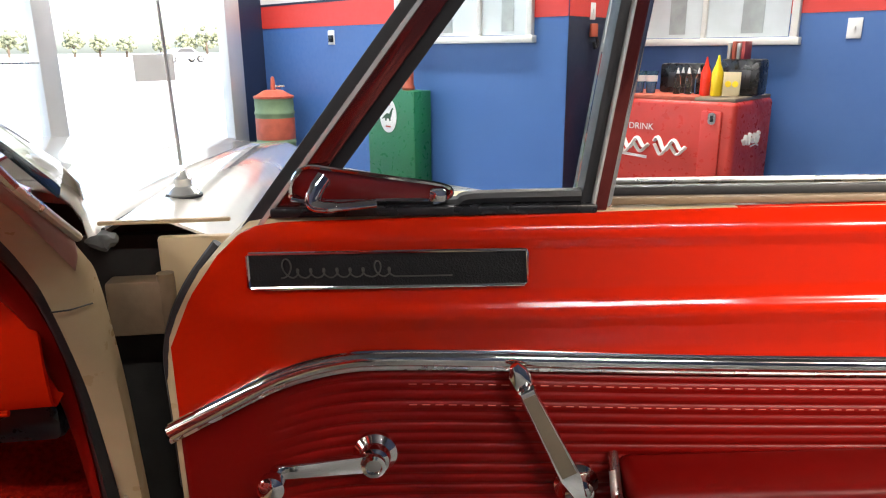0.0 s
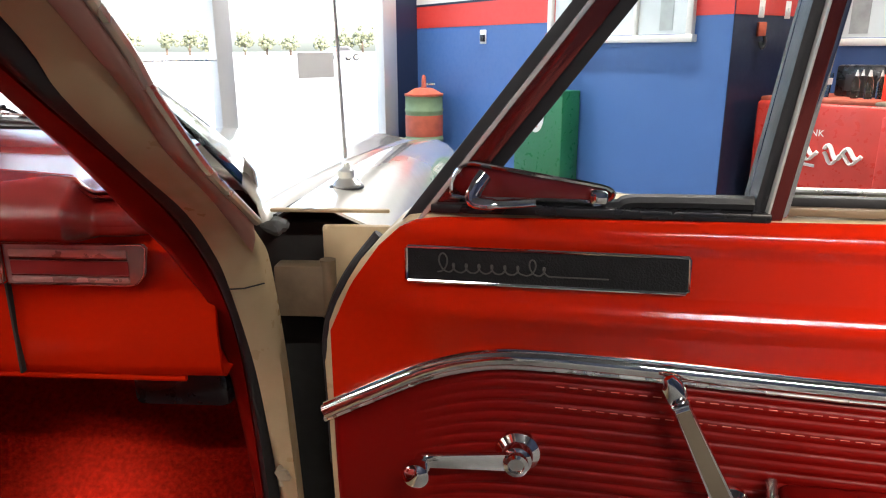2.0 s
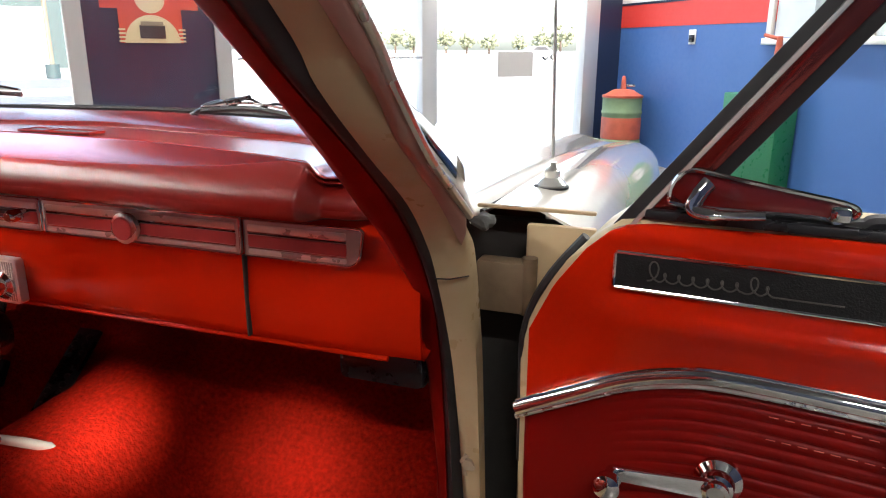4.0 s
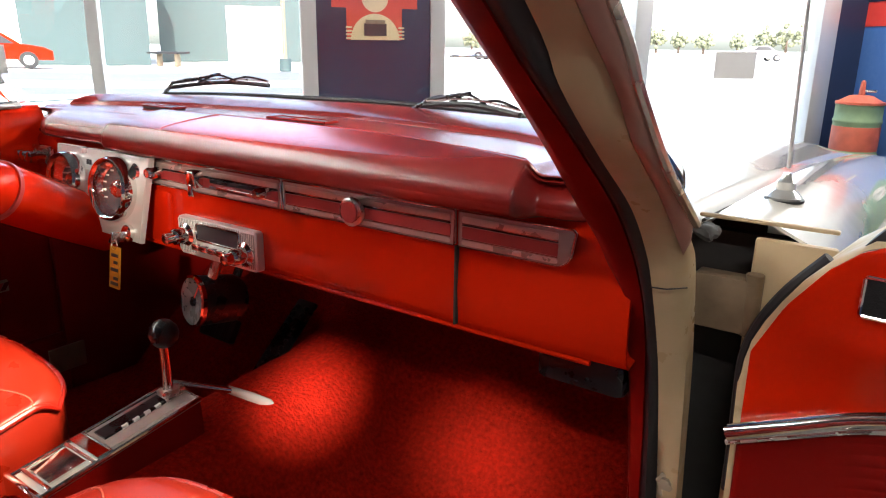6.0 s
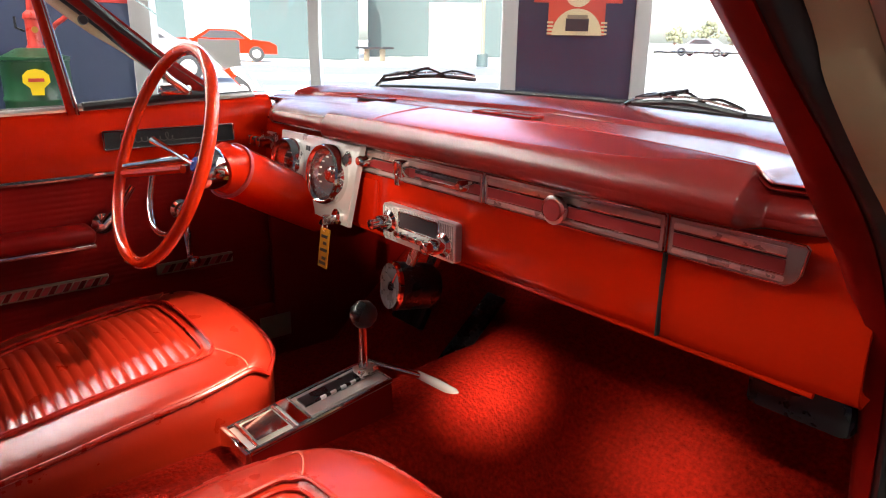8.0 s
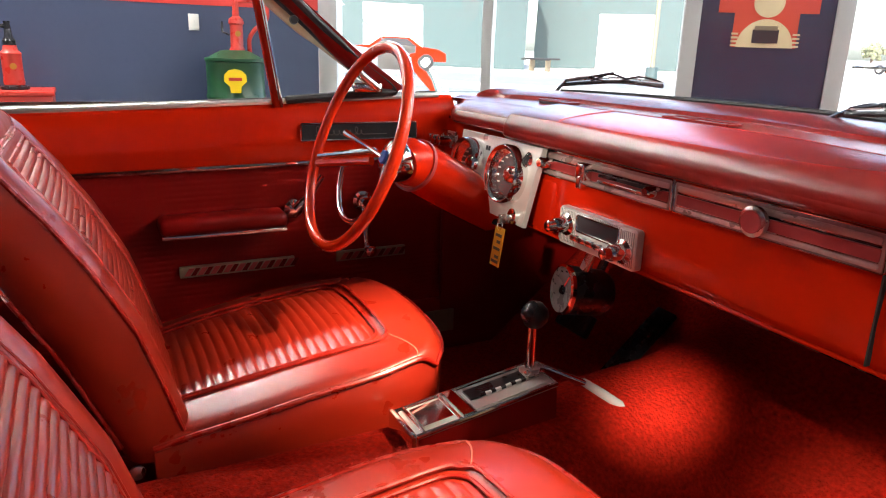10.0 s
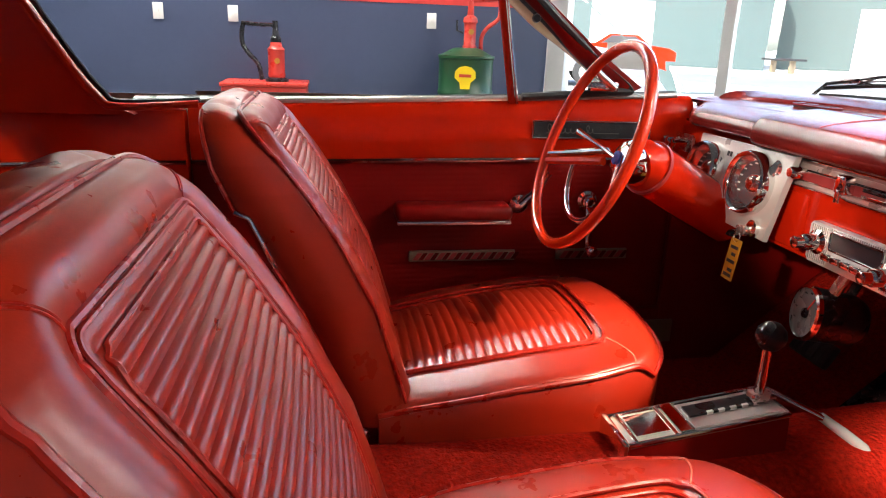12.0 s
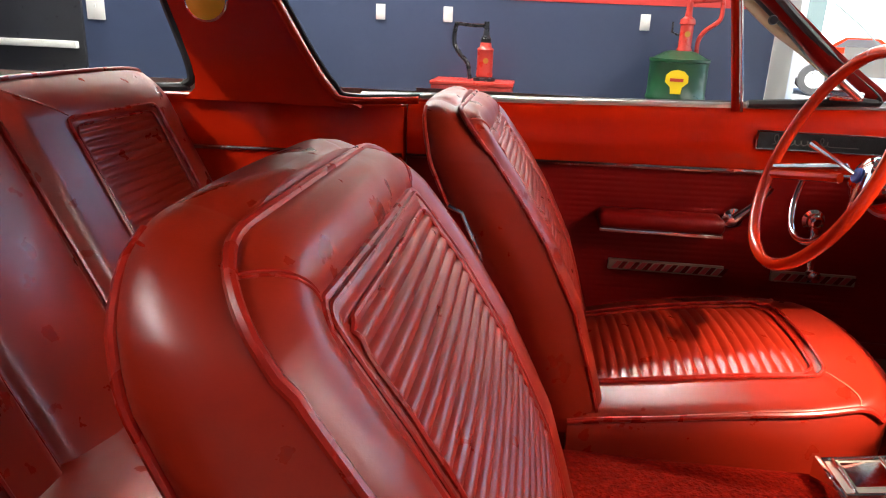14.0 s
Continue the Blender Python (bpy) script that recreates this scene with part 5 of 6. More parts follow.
# steering column and wheel
WC, WN = Vector((-0.36, -0.318, 0.870)), Vector((0, -0.936, 0.352))
WU = Vector((0, 0.352, 0.936))
HB = WC - WN * 0.065
wm = basis(WC, X, WU, X.cross(WU))
col_end = WC - WN * 0.46
SA, SB = Vector((-0.372, -0.19, 0.828)), Vector((-0.470, 0.05, 0.700))
part("steering_column", tube(B(), [SB, SA.lerp(SB, 0.5), SA], [0.054, 0.055, 0.053], 28), M_RED, car, "red steering column shroud", 30)
part("column_collar", tube(B(), [SA, SA.lerp(SB, -0.05), HB - WN * 0.04], [0.050, 0.048, 0.040], 28), M_RED, car, "red column collar", 30)
part("column_ring", tube(B(), [SA.lerp(SB, 0.03), SA.lerp(SB, 0.0)], 0.0545, 28), M_DARKRED, car)
wheel = part("steering_wheel", tube(B(), [wm @ Vector((0.194 * math.cos(a), 0.194 * math.sin(a), 0)) for a in np.linspace(0, 2 * math.pi, 72, endpoint=False)], 0.0112, 14, True), M_WHEELRED, car, "glossy red steering wheel rim")
part("hub", lathe(B(), [(0.028, -0.05), (0.036, -0.03), (0.042, -0.01), (0.041, 0.002), (0.034, 0.010), (0.018, 0.014)], basis(HB - WN * 0.015, X, WU, WN), 36), M_CHROME, wheel, "chrome horn hub")
part("hub_badge", lathe(B(), [(0.014, 0), (0.012, 0.003)], basis(HB + WN * 0.002, X, WU, WN), 30), mat("blue_emblem", (0.05, 0.09, 0.35), 0.2), wheel, "blue horn emblem")
for sx in (1, -1):
    a = wm @ Vector((sx * 0.040, -0.004, -0.0)) - WN * 0.06
    b = wm @ Vector((sx * 0.185, -0.055, 0.0))
    part("spoke", tube(B(), [a + WU * 0.010, b + WU * 0.006], 0.0065, 8), M_CHROME, wheel, "chrome spoke")
    part("spoke", tube(B(), [a - WU * 0.012, b - WU * 0.010], 0.009, 8), M_WHEELRED, wheel, "red spoke bar")
ring = [wm @ Vector((0.115 * math.cos(a), -0.020 + 0.118 * math.sin(a), 0.0)) - WN * 0.035 for a in np.linspace(math.pi * 1.06, math.pi * 1.94, 30)]
part("horn_ring", tube(B(), ring, 0.006, 10), M_CHROME, wheel, "chrome half horn ring")
part("signal_lever", tube(B(), [WC - WN * 0.06, WC - WN * 0.05 + Vector((-0.07, 0, 0.01)), WC - WN * 0.03 + Vector((-0.13, 0, 0.02))], [0.004, 0.004, 0.007], 8), M_CHROME, wheel, "chrome turn signal lever")

# tachometer under the dash
TA = Vector((-0.20, -0.97, 0.14)).normalized()
tx = Z.cross(TA).normalized()
tm = basis(Vector((-0.105, 0.005, 0.627)), tx, TA.cross(tx), TA)
tach = part("tachometer", lathe(B(), [(0.036, -0.085), (0.044, -0.07), (0.046, -0.01), (0.047, 0.0)], tm, 36), M_BLACK, car, "black round tachometer under the dash")
part("bezel", lathe(B(), [(0.047, 0), (0.048, 0.008), (0.043, 0.010), (0.042, 0.003)], tm, 36), M_CHROME, tach)
part("dial_face", lathe(B(), [(0.042, 0), (0.042, 0.002)], tm @ Matrix.Translation((0, 0, 0.0025)), 36), M_TACHFACE, tach, "grey dial face")
part("hub", lathe(B(), [(0.010, 0), (0.008, 0.006)], tm @ Matrix.Translation((0, 0, 0.003)), 20), M_BLACK, tach)
part("needle", box(B(), (0.0, 0.018, 0.006), (0.003, 0.032, 0.001), tm @ Matrix.Rotation(radians(-30), 4, "Z")), M_KETCHUP, tach, "red needle")
for k in range(9):
    a = radians(-30 + 30 * k)
    part("tick", box(B(), (0.035 * math.cos(a), 0.035 * math.sin(a), 0.005), (0.006, 0.002, 0.001), tm), M_BLACK, tach)
part("bracket", tube(B(), [(-0.085, 0.03, 0.67), (-0.075, 0.04, 0.71)], 0.010, 10), M_SATIN, tach)

# pedals
pm2 = basis(Vector((-0.205, 0.290, 0.420)), X, Vector((0.0, 0.76, 0.65)), Vector((0, -0.65, 0.76)))
gasp = part("gas_pedal", box(B(), (0, 0, 0), (0.058, 0.225, 0.014), pm2, 0.005), M_BLACK, car, "black ribbed rubber gas pedal")
for i in range(11):
    for sx in (-0.014, 0.014):
        part("stud", lathe(B(), [(0.0072, 0), (0.0066, 0.005), (0.003, 0.007)], pm2 @ Matrix.Translation((sx, -0.09 + 0.018 * i, 0.006)), 10), M_BLACK, gasp)
bm2 = basis(Vector((-0.33, 0.215, 0.45)), X, Vector((0, 0.5, 0.866)), Vector((0, -0.866, 0.5)))
brk = part("brake_pedal", box(B(), (0, 0, 0), (0.11, 0.055, 0.02), bm2, 0.006), M_RUBBER, car, "black rubber brake pedal")
for i in range(5):
    part("tread", box(B(), (-0.04 + 0.02 * i, 0, 0.011), (0.006, 0.045, 0.004), bm2, 0.001), M_RUBBER, brk)
part("pedal_arm", tube(B(), [(-0.33, 0.225, 0.46), (-0.33, 0.30, 0.62), (-0.33, 0.28, 0.72)], 0.010, 8), M_BLACK, brk)

part("kick_plate", box(B(), (-0.662, 0.025, 0.352), (0.008, 0.085, 0.062), None, 0.003), M_GREY, car, "grey plate on the kick panel")
# release handle under the dash and a grey plate on the kick panel
part("release_handle", box(B(), (-0.428, 0.035, 0.683), (0.055, 0.020, 0.014), None, 0.005), M_BLACK, car, "black release handle under the dash")
part("handle_stem", tube(B(), [(-0.428, 0.04, 0.683), (-0.428, 0.12, 0.70)], 0.005, 8), M_SATIN, car)

# console
def con_m(y):
    return lerp(0.448, 0.504, (y + 0.40) / 0.36)


cx0, cx1 = -0.082, 0.000
cons = part("console", sheet(B(), [[(cx0 - 0.012, y, 0.33), (cx0 - 0.004, y, con_m(y) - 0.012), (cx0, y, con_m(y)), (cx1, y, con_m(y)), (cx1 + 0.004, y, con_m(y) - 0.012), (cx1 + 0.014, y, 0.33)] for y in np.linspace(-0.345, -0.078, 13)], 0.004, (0, 0, -1)), M_VINYL, car, "red shift console with chrome top")
part("end_cap", box(B(), ((cx0 + cx1) / 2, -0.348, 0.41), (cx1 - cx0 + 0.02, 0.012, 0.11), None, 0.004), M_CHROME, cons)


def con_plate(name, x0, x1, y0, y1, up, material, label=""):
    v = [Vector((x, y, con_m(y) + up)) for x, y in ((x0, y0), (x1, y0), (x1, y1), (x0, y1))]
    b = B()
    vs = [b.verts.new(p) for p in v] + [b.verts.new(p - Vector((0, 0, 0.006))) for p in v]
    b.faces.new(vs[:4])
    b.faces.new(vs[4:][::-1])
    for i in range(4):
        b.faces.new((vs[i], vs[4 + i], vs[4 + (i + 1) % 4], vs[(i + 1) % 4]))
    return part(name, b, material, cons, label)


con_plate("top_plate", cx0 - 0.004, cx1 + 0.004, -0.350, -0.078, 0.004, M_BRIGHT, "bright chrome console top")
con_plate("lid_panel", cx0 + 0.012, cx1 - 0.012, -0.325, -0.27, 0.008, M_CHROME, "bright metal panel")
con_plate("cross_bar", cx0, cx1, -0.258, -0.240, 0.010, M_CHROME)
con_plate("shift_gate", cx0 + 0.014, cx0 + 0.044, -0.225, -0.100, 0.0075, M_BLACK, "black shift gate")
con_plate("side_strip", cx0 + 0.054, cx1 - 0.006, -0.232, -0.090, 0.0075, M_BRIGHT)
for k in range(6):
    con_plate("gate_mark", cx0 + 0.040, cx0 + 0.045, -0.195 + 0.02 * k, -0.185 + 0.02 * k, 0.0088, M_WHITE)
rim_pts = [(cx0 - 0.003, -0.349), (cx1 + 0.003, -0.349), (cx1 + 0.003, -0.079), (cx0 - 0.003, -0.079)]
part("top_rim", tube(B(), [(x, y, con_m(y) + 0.004) for x, y in rim_pts], 0.0042, 8, True), M_CHROME, cons, "chrome rim of the console top")
for q in (-0.330, -0.264, -0.236):
    part("cross_rib", tube(B(), [(cx0, q, con_m(q) + 0.006), (cx1, q, con_m(q) + 0.006)], 0.0030, 8), M_CHROME, cons)
part("shift_lever", tube(B(), [(-0.045, -0.105, 0.50), (-0.040, -0.108, 0.55), (-0.034, -0.112, 0.605)], [0.010, 0.008, 0.007], 12), M_CHROME, cons, "chrome shift lever")
part("shift_knob", lathe(B(), [(0.004, -0.024), (0.014, -0.020), (0.022, -0.010), (0.0245, 0.0), (0.022, 0.011), (0.013, 0.021), (0.004, 0.0245)], Matrix.Translation((-0.030, -0.112, 0.622)), 28), M_BLACK, cons, "glossy black ball knob")
part("lever_boot", box(B(), (-0.045, -0.10, 0.510), (0.028, 0.040, 0.014), None, 0.005), M_SATIN, cons)
part("kick_plate", tube(B(), smooth_path([(-0.074, -0.080, 0.508), (-0.045, -0.045, 0.496), (-0.018, 0.000, 0.478)]), [0.0065] * 13, 10), M_CHROME, cons, "chrome edge rod")
part("scuff_bar", tube(B(), [(-0.022, -0.004, 0.480), (0.004, 0.022, 0.463), (0.030, 0.045, 0.447), (0.036, 0.050, 0.443)], [0.008, 0.0095, 0.009, 0.004], 12, flat=0.7), M_BRIGHT, cons, "chrome end bar")

# -- bucket seats --
def bucket_seat(x0, yo, label):
    def cush(u, v, full=True):
        w = 0.252 * (1 - 0.10 * sstep(0.60, 1.0, v) ** 2) * (1 - 0.06 * sstep(0.35, 0.0, v))
        y = -0.72 + 1.1 * yo + 0.525 * v - 0.045 * abs(u) ** 6 * v
        z = lerp(0.456, 0.528, v) + 0.030 * (1 - u * u) + 0.010 * math.sin(math.pi * v) + 0.004
        a = abs(u)
        z -= 0.006 * max(0, (a - 0.90) / 0.10) ** 2 + 0.022 * max(0, (v - 0.92) / 0.08) ** 2
        ins = min((0.66 - a) / 0.66 * 0.252, (0.80 - v) * 0.53, (v - 0.05) * 0.53)
        if ins > 0:
            z -= 0.006 * sstep(0, 0.015, ins)
            if ins > 0.026:
                z += 0.0050 * (abs(math.sin(math.pi * y / 0.0185)) ** 0.6 - 0.5) * sstep(0.026, 0.032, ins)
        return Vector((x0 + u * w, y, z))

    seat = part("front_seat", B(), M_SEAT, car, label)
    us = np.concatenate([np.linspace(-1, -0.8, 6), np.linspace(-0.78, 0.78, 34), np.linspace(0.8, 1, 6)])
    vs = np.concatenate([np.linspace(0, 0.8, 240), np.linspace(0.805, 1, 26)])
    rows = [[cush(u, v) for u in us] for v in vs]
    b = B()
    grid = [[b.verts.new(p) for p in r] for r in rows]
    for r, q in zip(grid, grid[1:]):
        for i in range(len(r) - 1):
            b.faces.new((r[i], r[i + 1], q[i + 1], q[i]))
    rim = [grid[0][i] for i in range(len(us))] + [g[-1] for g in grid[1:]] + [grid[-1][i] for i in range(len(us) - 2, -1, -1)] + [g[0] for g in grid[-2:0:-1]]
    c = Vector((x0, -0.48 + yo, 0))
    prev = rim
    for k, (zf, ins) in enumerate(((0.33, 0.997), (0.7, 0.985), (1.0, 0.93))):
        nxt = []
        for v0 in rim:
            p = v0.co.copy()
            q = Vector((c.x + (p.x - c.x) * ins, c.y + (p.y - c.y) * ins, lerp(p.z, 0.310, zf)))
            nxt.append(b.verts.new(q))
        for i in range(len(rim)):
            j = (i + 1) % len(rim)
            b.faces.new((prev[i], nxt[i], nxt[j], prev[j]))
        prev = nxt
    b.faces.new(prev)
    part("cushion", b, M_SEAT, seat, "red vinyl cushion with pleated insert", 180)
    loop = [cush(-1, v) for v in np.linspace(0, 1, 40)] + [cush(u, 1) for u in np.linspace(-0.95, 0.95, 30)] + [cush(1, v) for v in np.linspace(1, 0, 40)]
    part("piping", tube(B(), [p + Vector((0, 0, -0.001)) for p in loop], 0.0052, 8), M_PIPE, seat)
    for inset in (0.0, 0.014):
        uu, v0, v1 = 0.66 - inset / 0.252, 0.05 + inset / 0.485, 0.80 - inset / 0.485
        pts = [(-uu, v0), (-uu, v1 - 0.06)] + [(-uu + 0.12 * (1 - math.cos(a)), v1 - 0.06 + 0.06 * math.sin(a)) for a in np.linspace(0.3, 1.57, 5)]
        pts += [(-x, y) for x, y in pts[::-1]]
        dense = []
        for (a1, b1), (a2, b2) in zip(pts, pts[1:]):
            n = max(1, int(max(abs(a2 - a1) * 0.25, abs(b2 - b1) * 0.48) / 0.012))
            dense += [cush(lerp(a1, a2, k / n), lerp(b1, b2, k / n)) for k in range(n)]
        part("seam_cord", tube(B(), [p + Vector((0, 0, 0.002 if not inset else 0.003)) for p in dense], 0.0035 if not inset else 0.0028, 6), M_PIPE, seat)
    for sx in (-1, 1):
        part("seam", tube(B(), [cush(sx * lerp(0.62, 0.99, k / 9), lerp(0.80, 0.92, k / 9)) + Vector((0, 0, 0.0006)) for k in range(10)], 0.0014, 6), M_STITCH, seat, "corner stitching")

    # backrest: its side line in height and depth, steeper below
    BZ = np.array([0.430, 0.500, 0.565, 0.640, 0.746, 0.821, 0.890, 0.919, 0.930, 0.936])
    BY = np.array([-0.668, -0.688, -0.707, -0.731, -0.784, -0.832, -0.884, -0.912, -0.924, -0.933]) + yo
    arc = np.concatenate([[0], np.cumsum(np.hypot(np.diff(BZ), np.diff(BY)))])
    H = float(arc[-1])
    R = 0.085

    def local(s):
        """The point of the side line at the height s along it, and the way out of the padding."""
        y, z = interp(s, arc, BY), interp(s, arc, BZ)
        a, b_ = max(0.0, s - 0.05), min(H, s + 0.05)
        dy, dz = interp(b_, arc, BY) - interp(a, arc, BY), interp(b_, arc, BZ) - interp(a, arc, BZ)
        n = math.hypot(dy, dz)
        return Vector((x0, y, z)), Vector((0, dz / n, -dy / n))

    def full(s):
        return interp(s / H, [0, 0.45, 0.75, 0.84, 0.90, 0.95, 1.0], [0.226, 0.236, 0.238, 0.235, 0.229, 0.222, 0.215])

    def halfw(s):
        k = s - (H - R)
        return full(s) if k <= 0 else full(s) - R + math.sqrt(max(0.0, R * R - k * k))

    def inside(x, s):
        """How far a point lies inside the rounded outline."""
        px, pt = full(s) - abs(x), H - s
        if px < R and pt < R:
            return max(0.0, R - math.hypot(R - px, R - pt))
        return max(0.0, min(px, pt))

    def depth(x, s):
        """How far the padding stands off the side line: a round roll, a welted border, then pleats."""
        e = inside(x, s)
        crown = 0.008 * (1 - (x / 0.24) ** 2)
        if e < 0.063:
            return crown + 0.001 + 0.015 * math.sin(math.pi * e / 0.0665) ** 0.75
        if e < 0.083:
            return crown + 0.0035 + 0.0050 * math.sin(math.pi * (e - 0.063) / 0.020) ** 0.6
        d = 0.0060
        if s > 0.02:
            d += 0.0056 * (abs(math.sin(math.pi * s / 0.0140)) ** 0.55 - 0.55) * sstep(0.083, 0.088, e)
        return crown + d

    def face(x, s, off=0.0):
        p, fr = local(s)
        return p + X * x + fr * (depth(x, s) + off)

    def thick(s):
        return interp(s / H, [0, 0.4, 0.7, 0.82, 0.90, 0.96, 1.0], [0.090, 0.118, 0.122, 0.106, 0.086, 0.068, 0.052])

    ss_ = np.concatenate([np.linspace(0, H - R, 320), H - R + R * np.sin(np.linspace(0.02, math.pi / 2, 46))])
    us = np.concatenate([-1 + 0.42 * np.linspace(0, 1, 34) ** 1.2, np.linspace(-0.55, 0.55, 26), 1 - 0.42 * np.linspace(1, 0, 34) ** 1.2])
    b = B()
    rings = []
    for s in ss_:
        hw, th = halfw(s), thick(s)
        ring = [face(u * hw, s) for u in us]
        p, fr = local(s)
        lift = sstep(0.84 * H, H, s)
        back = []
        for su, dd in ((0.001, 0.08), (0.006, 0.25), (0.008, 0.5), (0.005, 0.74), (-0.002, 0.88), (-0.014, 0.97), (-0.05, 1.01)):
            back.append((hw + su * (1 - 0.5 * lift), dd))
        prof_ = back + [(0.5 * hw, 1.05), (0.0, 1.07), (-0.5 * hw, 1.05)] + [(-w_, d_) for w_, d_ in back[::-1]]
        ring += [p + X * w_ - Y * (d_ * th) + Z * (0.012 * lift * math.sin(min(1.0, d_) * math.pi * 0.8)) for w_, d_ in prof_]
        rings.append([b.verts.new(v) for v in ring])
    n = len(rings[0])
    for r, q in zip(rings, rings[1:]):
        for i in range(n):
            b.faces.new((r[i], r[(i + 1) % n], q[(i + 1) % n], q[i]))
    b.faces.new(rings[0])
    # the top: a shallow dome from the front edge to the back
    last = rings[-1]
    cen = sum((v.co for v in last), Vector()) / n
    for f, up_ in ((0.93, 0.003), (0.80, 0.006), (0.55, 0.009), (0.25, 0.010)):
        nx = [b.verts.new(cen + (v.co - cen) * f + Z * up_) for v in rings[-1]]
        for i in range(n):
            b.faces.new((last[i], last[(i + 1) % n], nx[(i + 1) % n], nx[i]))
        last = nx
    b.faces.new(last)
    part("backrest", b, M_SEAT, seat, "red vinyl backrest with pleated insert", 55)

    def outline(inset, lo):
        """Points along a line at the given distance inside the outline, up one side, over and down."""
        pts = [(-(full(s) - inset), s) for s in np.linspace(lo, H - R, 44)]
        rr = max(0.012, R - inset)
        cx, cs = full(H - R) - inset - rr, H - inset - rr
        pts = [q for q in pts if q[1] < cs]
        pts += [(-(cx + rr * math.cos(a)), cs + rr * math.sin(a)) for a in np.linspace(0, math.pi / 2, 12)]
        pts += [(x, H - inset) for x in np.linspace(-cx, 0, 10)[1:]]
        return pts + [(-x, s) for x, s in pts[-2::-1]]

    part("piping", tube(B(), [face(x, min(s, H), 0.001) for x, s in outline(0.002, 0.0)], 0.0042, 8), M_PIPE, seat)
    part("seam_cord", tube(B(), [face(x, s, 0.001) for x, s in outline(0.0640, 0.02)], 0.0032, 6), M_PIPE, seat)
    part("seam_cord", tube(B(), [face(x, s, 0.001) for x, s in outline(0.0690, 0.02)], 0.0018, 6), M_PIPE, seat)
    part("seam_cord", tube(B(), [face(x, s, 0.0012) for x, s in outline(0.0845, 0.02)], 0.0022, 6), M_PIPE, seat)
    for sx in (-1, 1):
        rear_line = [local(s)[0] + X * (sx * (halfw(s) - 0.004)) - Y * (0.93 * thick(s)) + Z * (0.008 * sstep(0.84 * H, H, s)) for s in np.linspace(0.03, 0.985 * H, 44)]
        part("piping", tube(B(), rear_line, 0.0036, 8), M_PIPE, seat)
        for dd_ in (0.0, 0.005):
            part("seam", tube(B(), [face(sx * lerp(0.196, 0.160, k / 11), lerp(0.972, 0.900, k / 11) * H - dd_, 0.0004) for k in range(12)], 0.0011, 6), M_PIPE, seat, "shoulder seam")
        s1 = 0.972 * H
        part("seam", tube(B(), [local(s1)[0] + X * (sx * (halfw(s1) + w_)) - Y * (d_ * thick(s1)) + Z * (0.012 * d_) for w_, d_ in ((0.001, 0.02), (0.004, 0.2), (0.005, 0.5), (0.003, 0.74), (-0.002, 0.86))], 0.0013, 6), M_PIPE, seat)
        hp_ = Vector((x0 + sx * 0.205, -0.745 + yo, 0.408))
        part("hinge_bracket", prism(B(), rounded(0.10, 0.055, 0.02), 0.010, basis(hp_ - X * sx * 0.004, Y, Z, X * sx)), M_VINYL, seat)
        part("hinge_bolt", lathe(B(), [(0.012, 0), (0.012, 0.005), (0.006, 0.009)], basis(hp_ + X * sx * 0.010, Y, Z, X * sx), 20), M_SATIN, seat, "chrome hinge bolt")
    part("seat_base", box(B(), (x0, -0.48 + yo, 0.305), (0.40, 0.40, 0.07), None, 0.01), M_NEARBLACK, seat)
    return seat


bucket_seat(-0.372, 0.0, "red vinyl driver bucket seat")
bucket_seat(0.364, -0.056, "red vinyl passenger bucket seat")
bk = part("belt_latch", prism(B(), [(-0.925, 0.815), (-0.905, 0.805), (-0.872, 0.735), (-0.885, 0.73)], 0.008, basis(Vector((-0.085, 0, 0)), Y, Z, X)), M_VINYL, car, "red seat latch plate with a chrome edge")
part("latch_edge", tube(B(), [(-0.076, -0.925, 0.815), (-0.076, -0.905, 0.806), (-0.076, -0.872, 0.735)], 0.0035, 8), M_CHROME, bk)

# rear bench
REAR_IN = (0.385, 0.150)          # middle and half width of each pleated insert


def rear_face(x, q):
    """The rear backrest: two padded sides with pleated inserts, a plain middle set back behind a groove."""
    a = abs(x)
    side = sstep(0.118, 0.150, a)
    d = 0.012 + 0.030 * side * (1 - abs((a - 0.375) / 0.29) ** 4 if a < 0.66 else 0) - 0.012 * math.exp(-((a - 0.122) / 0.010) ** 2)
    d += 0.016 * (1 - side) * (1 - (a / 0.13) ** 2)
    d -= 0.034 * max(0, (q - 0.88) / 0.12) ** 2
    ins = min(REAR_IN[1] - abs(a - REAR_IN[0]), (0.868 - q) * 0.52, (q - 0.04) * 0.52)
    if ins > 0:
        d -= 0.006 * sstep(0, 0.012, ins)
        if ins > 0.018:
            d += 0.0050 * (abs(math.sin(math.pi * q * 0.52 / 0.0168)) ** 0.55 - 0.5) * sstep(0.018, 0.023, ins)
    top = 0.012 * side * (1 - min(1, abs((a - 0.36) / 0.27)) ** 4)
    ang = radians(27)
    return Vector((x, -1.432 - q * 0.55 * math.sin(ang) + d, 0.448 + q * 0.55 * math.cos(ang) + top * q))


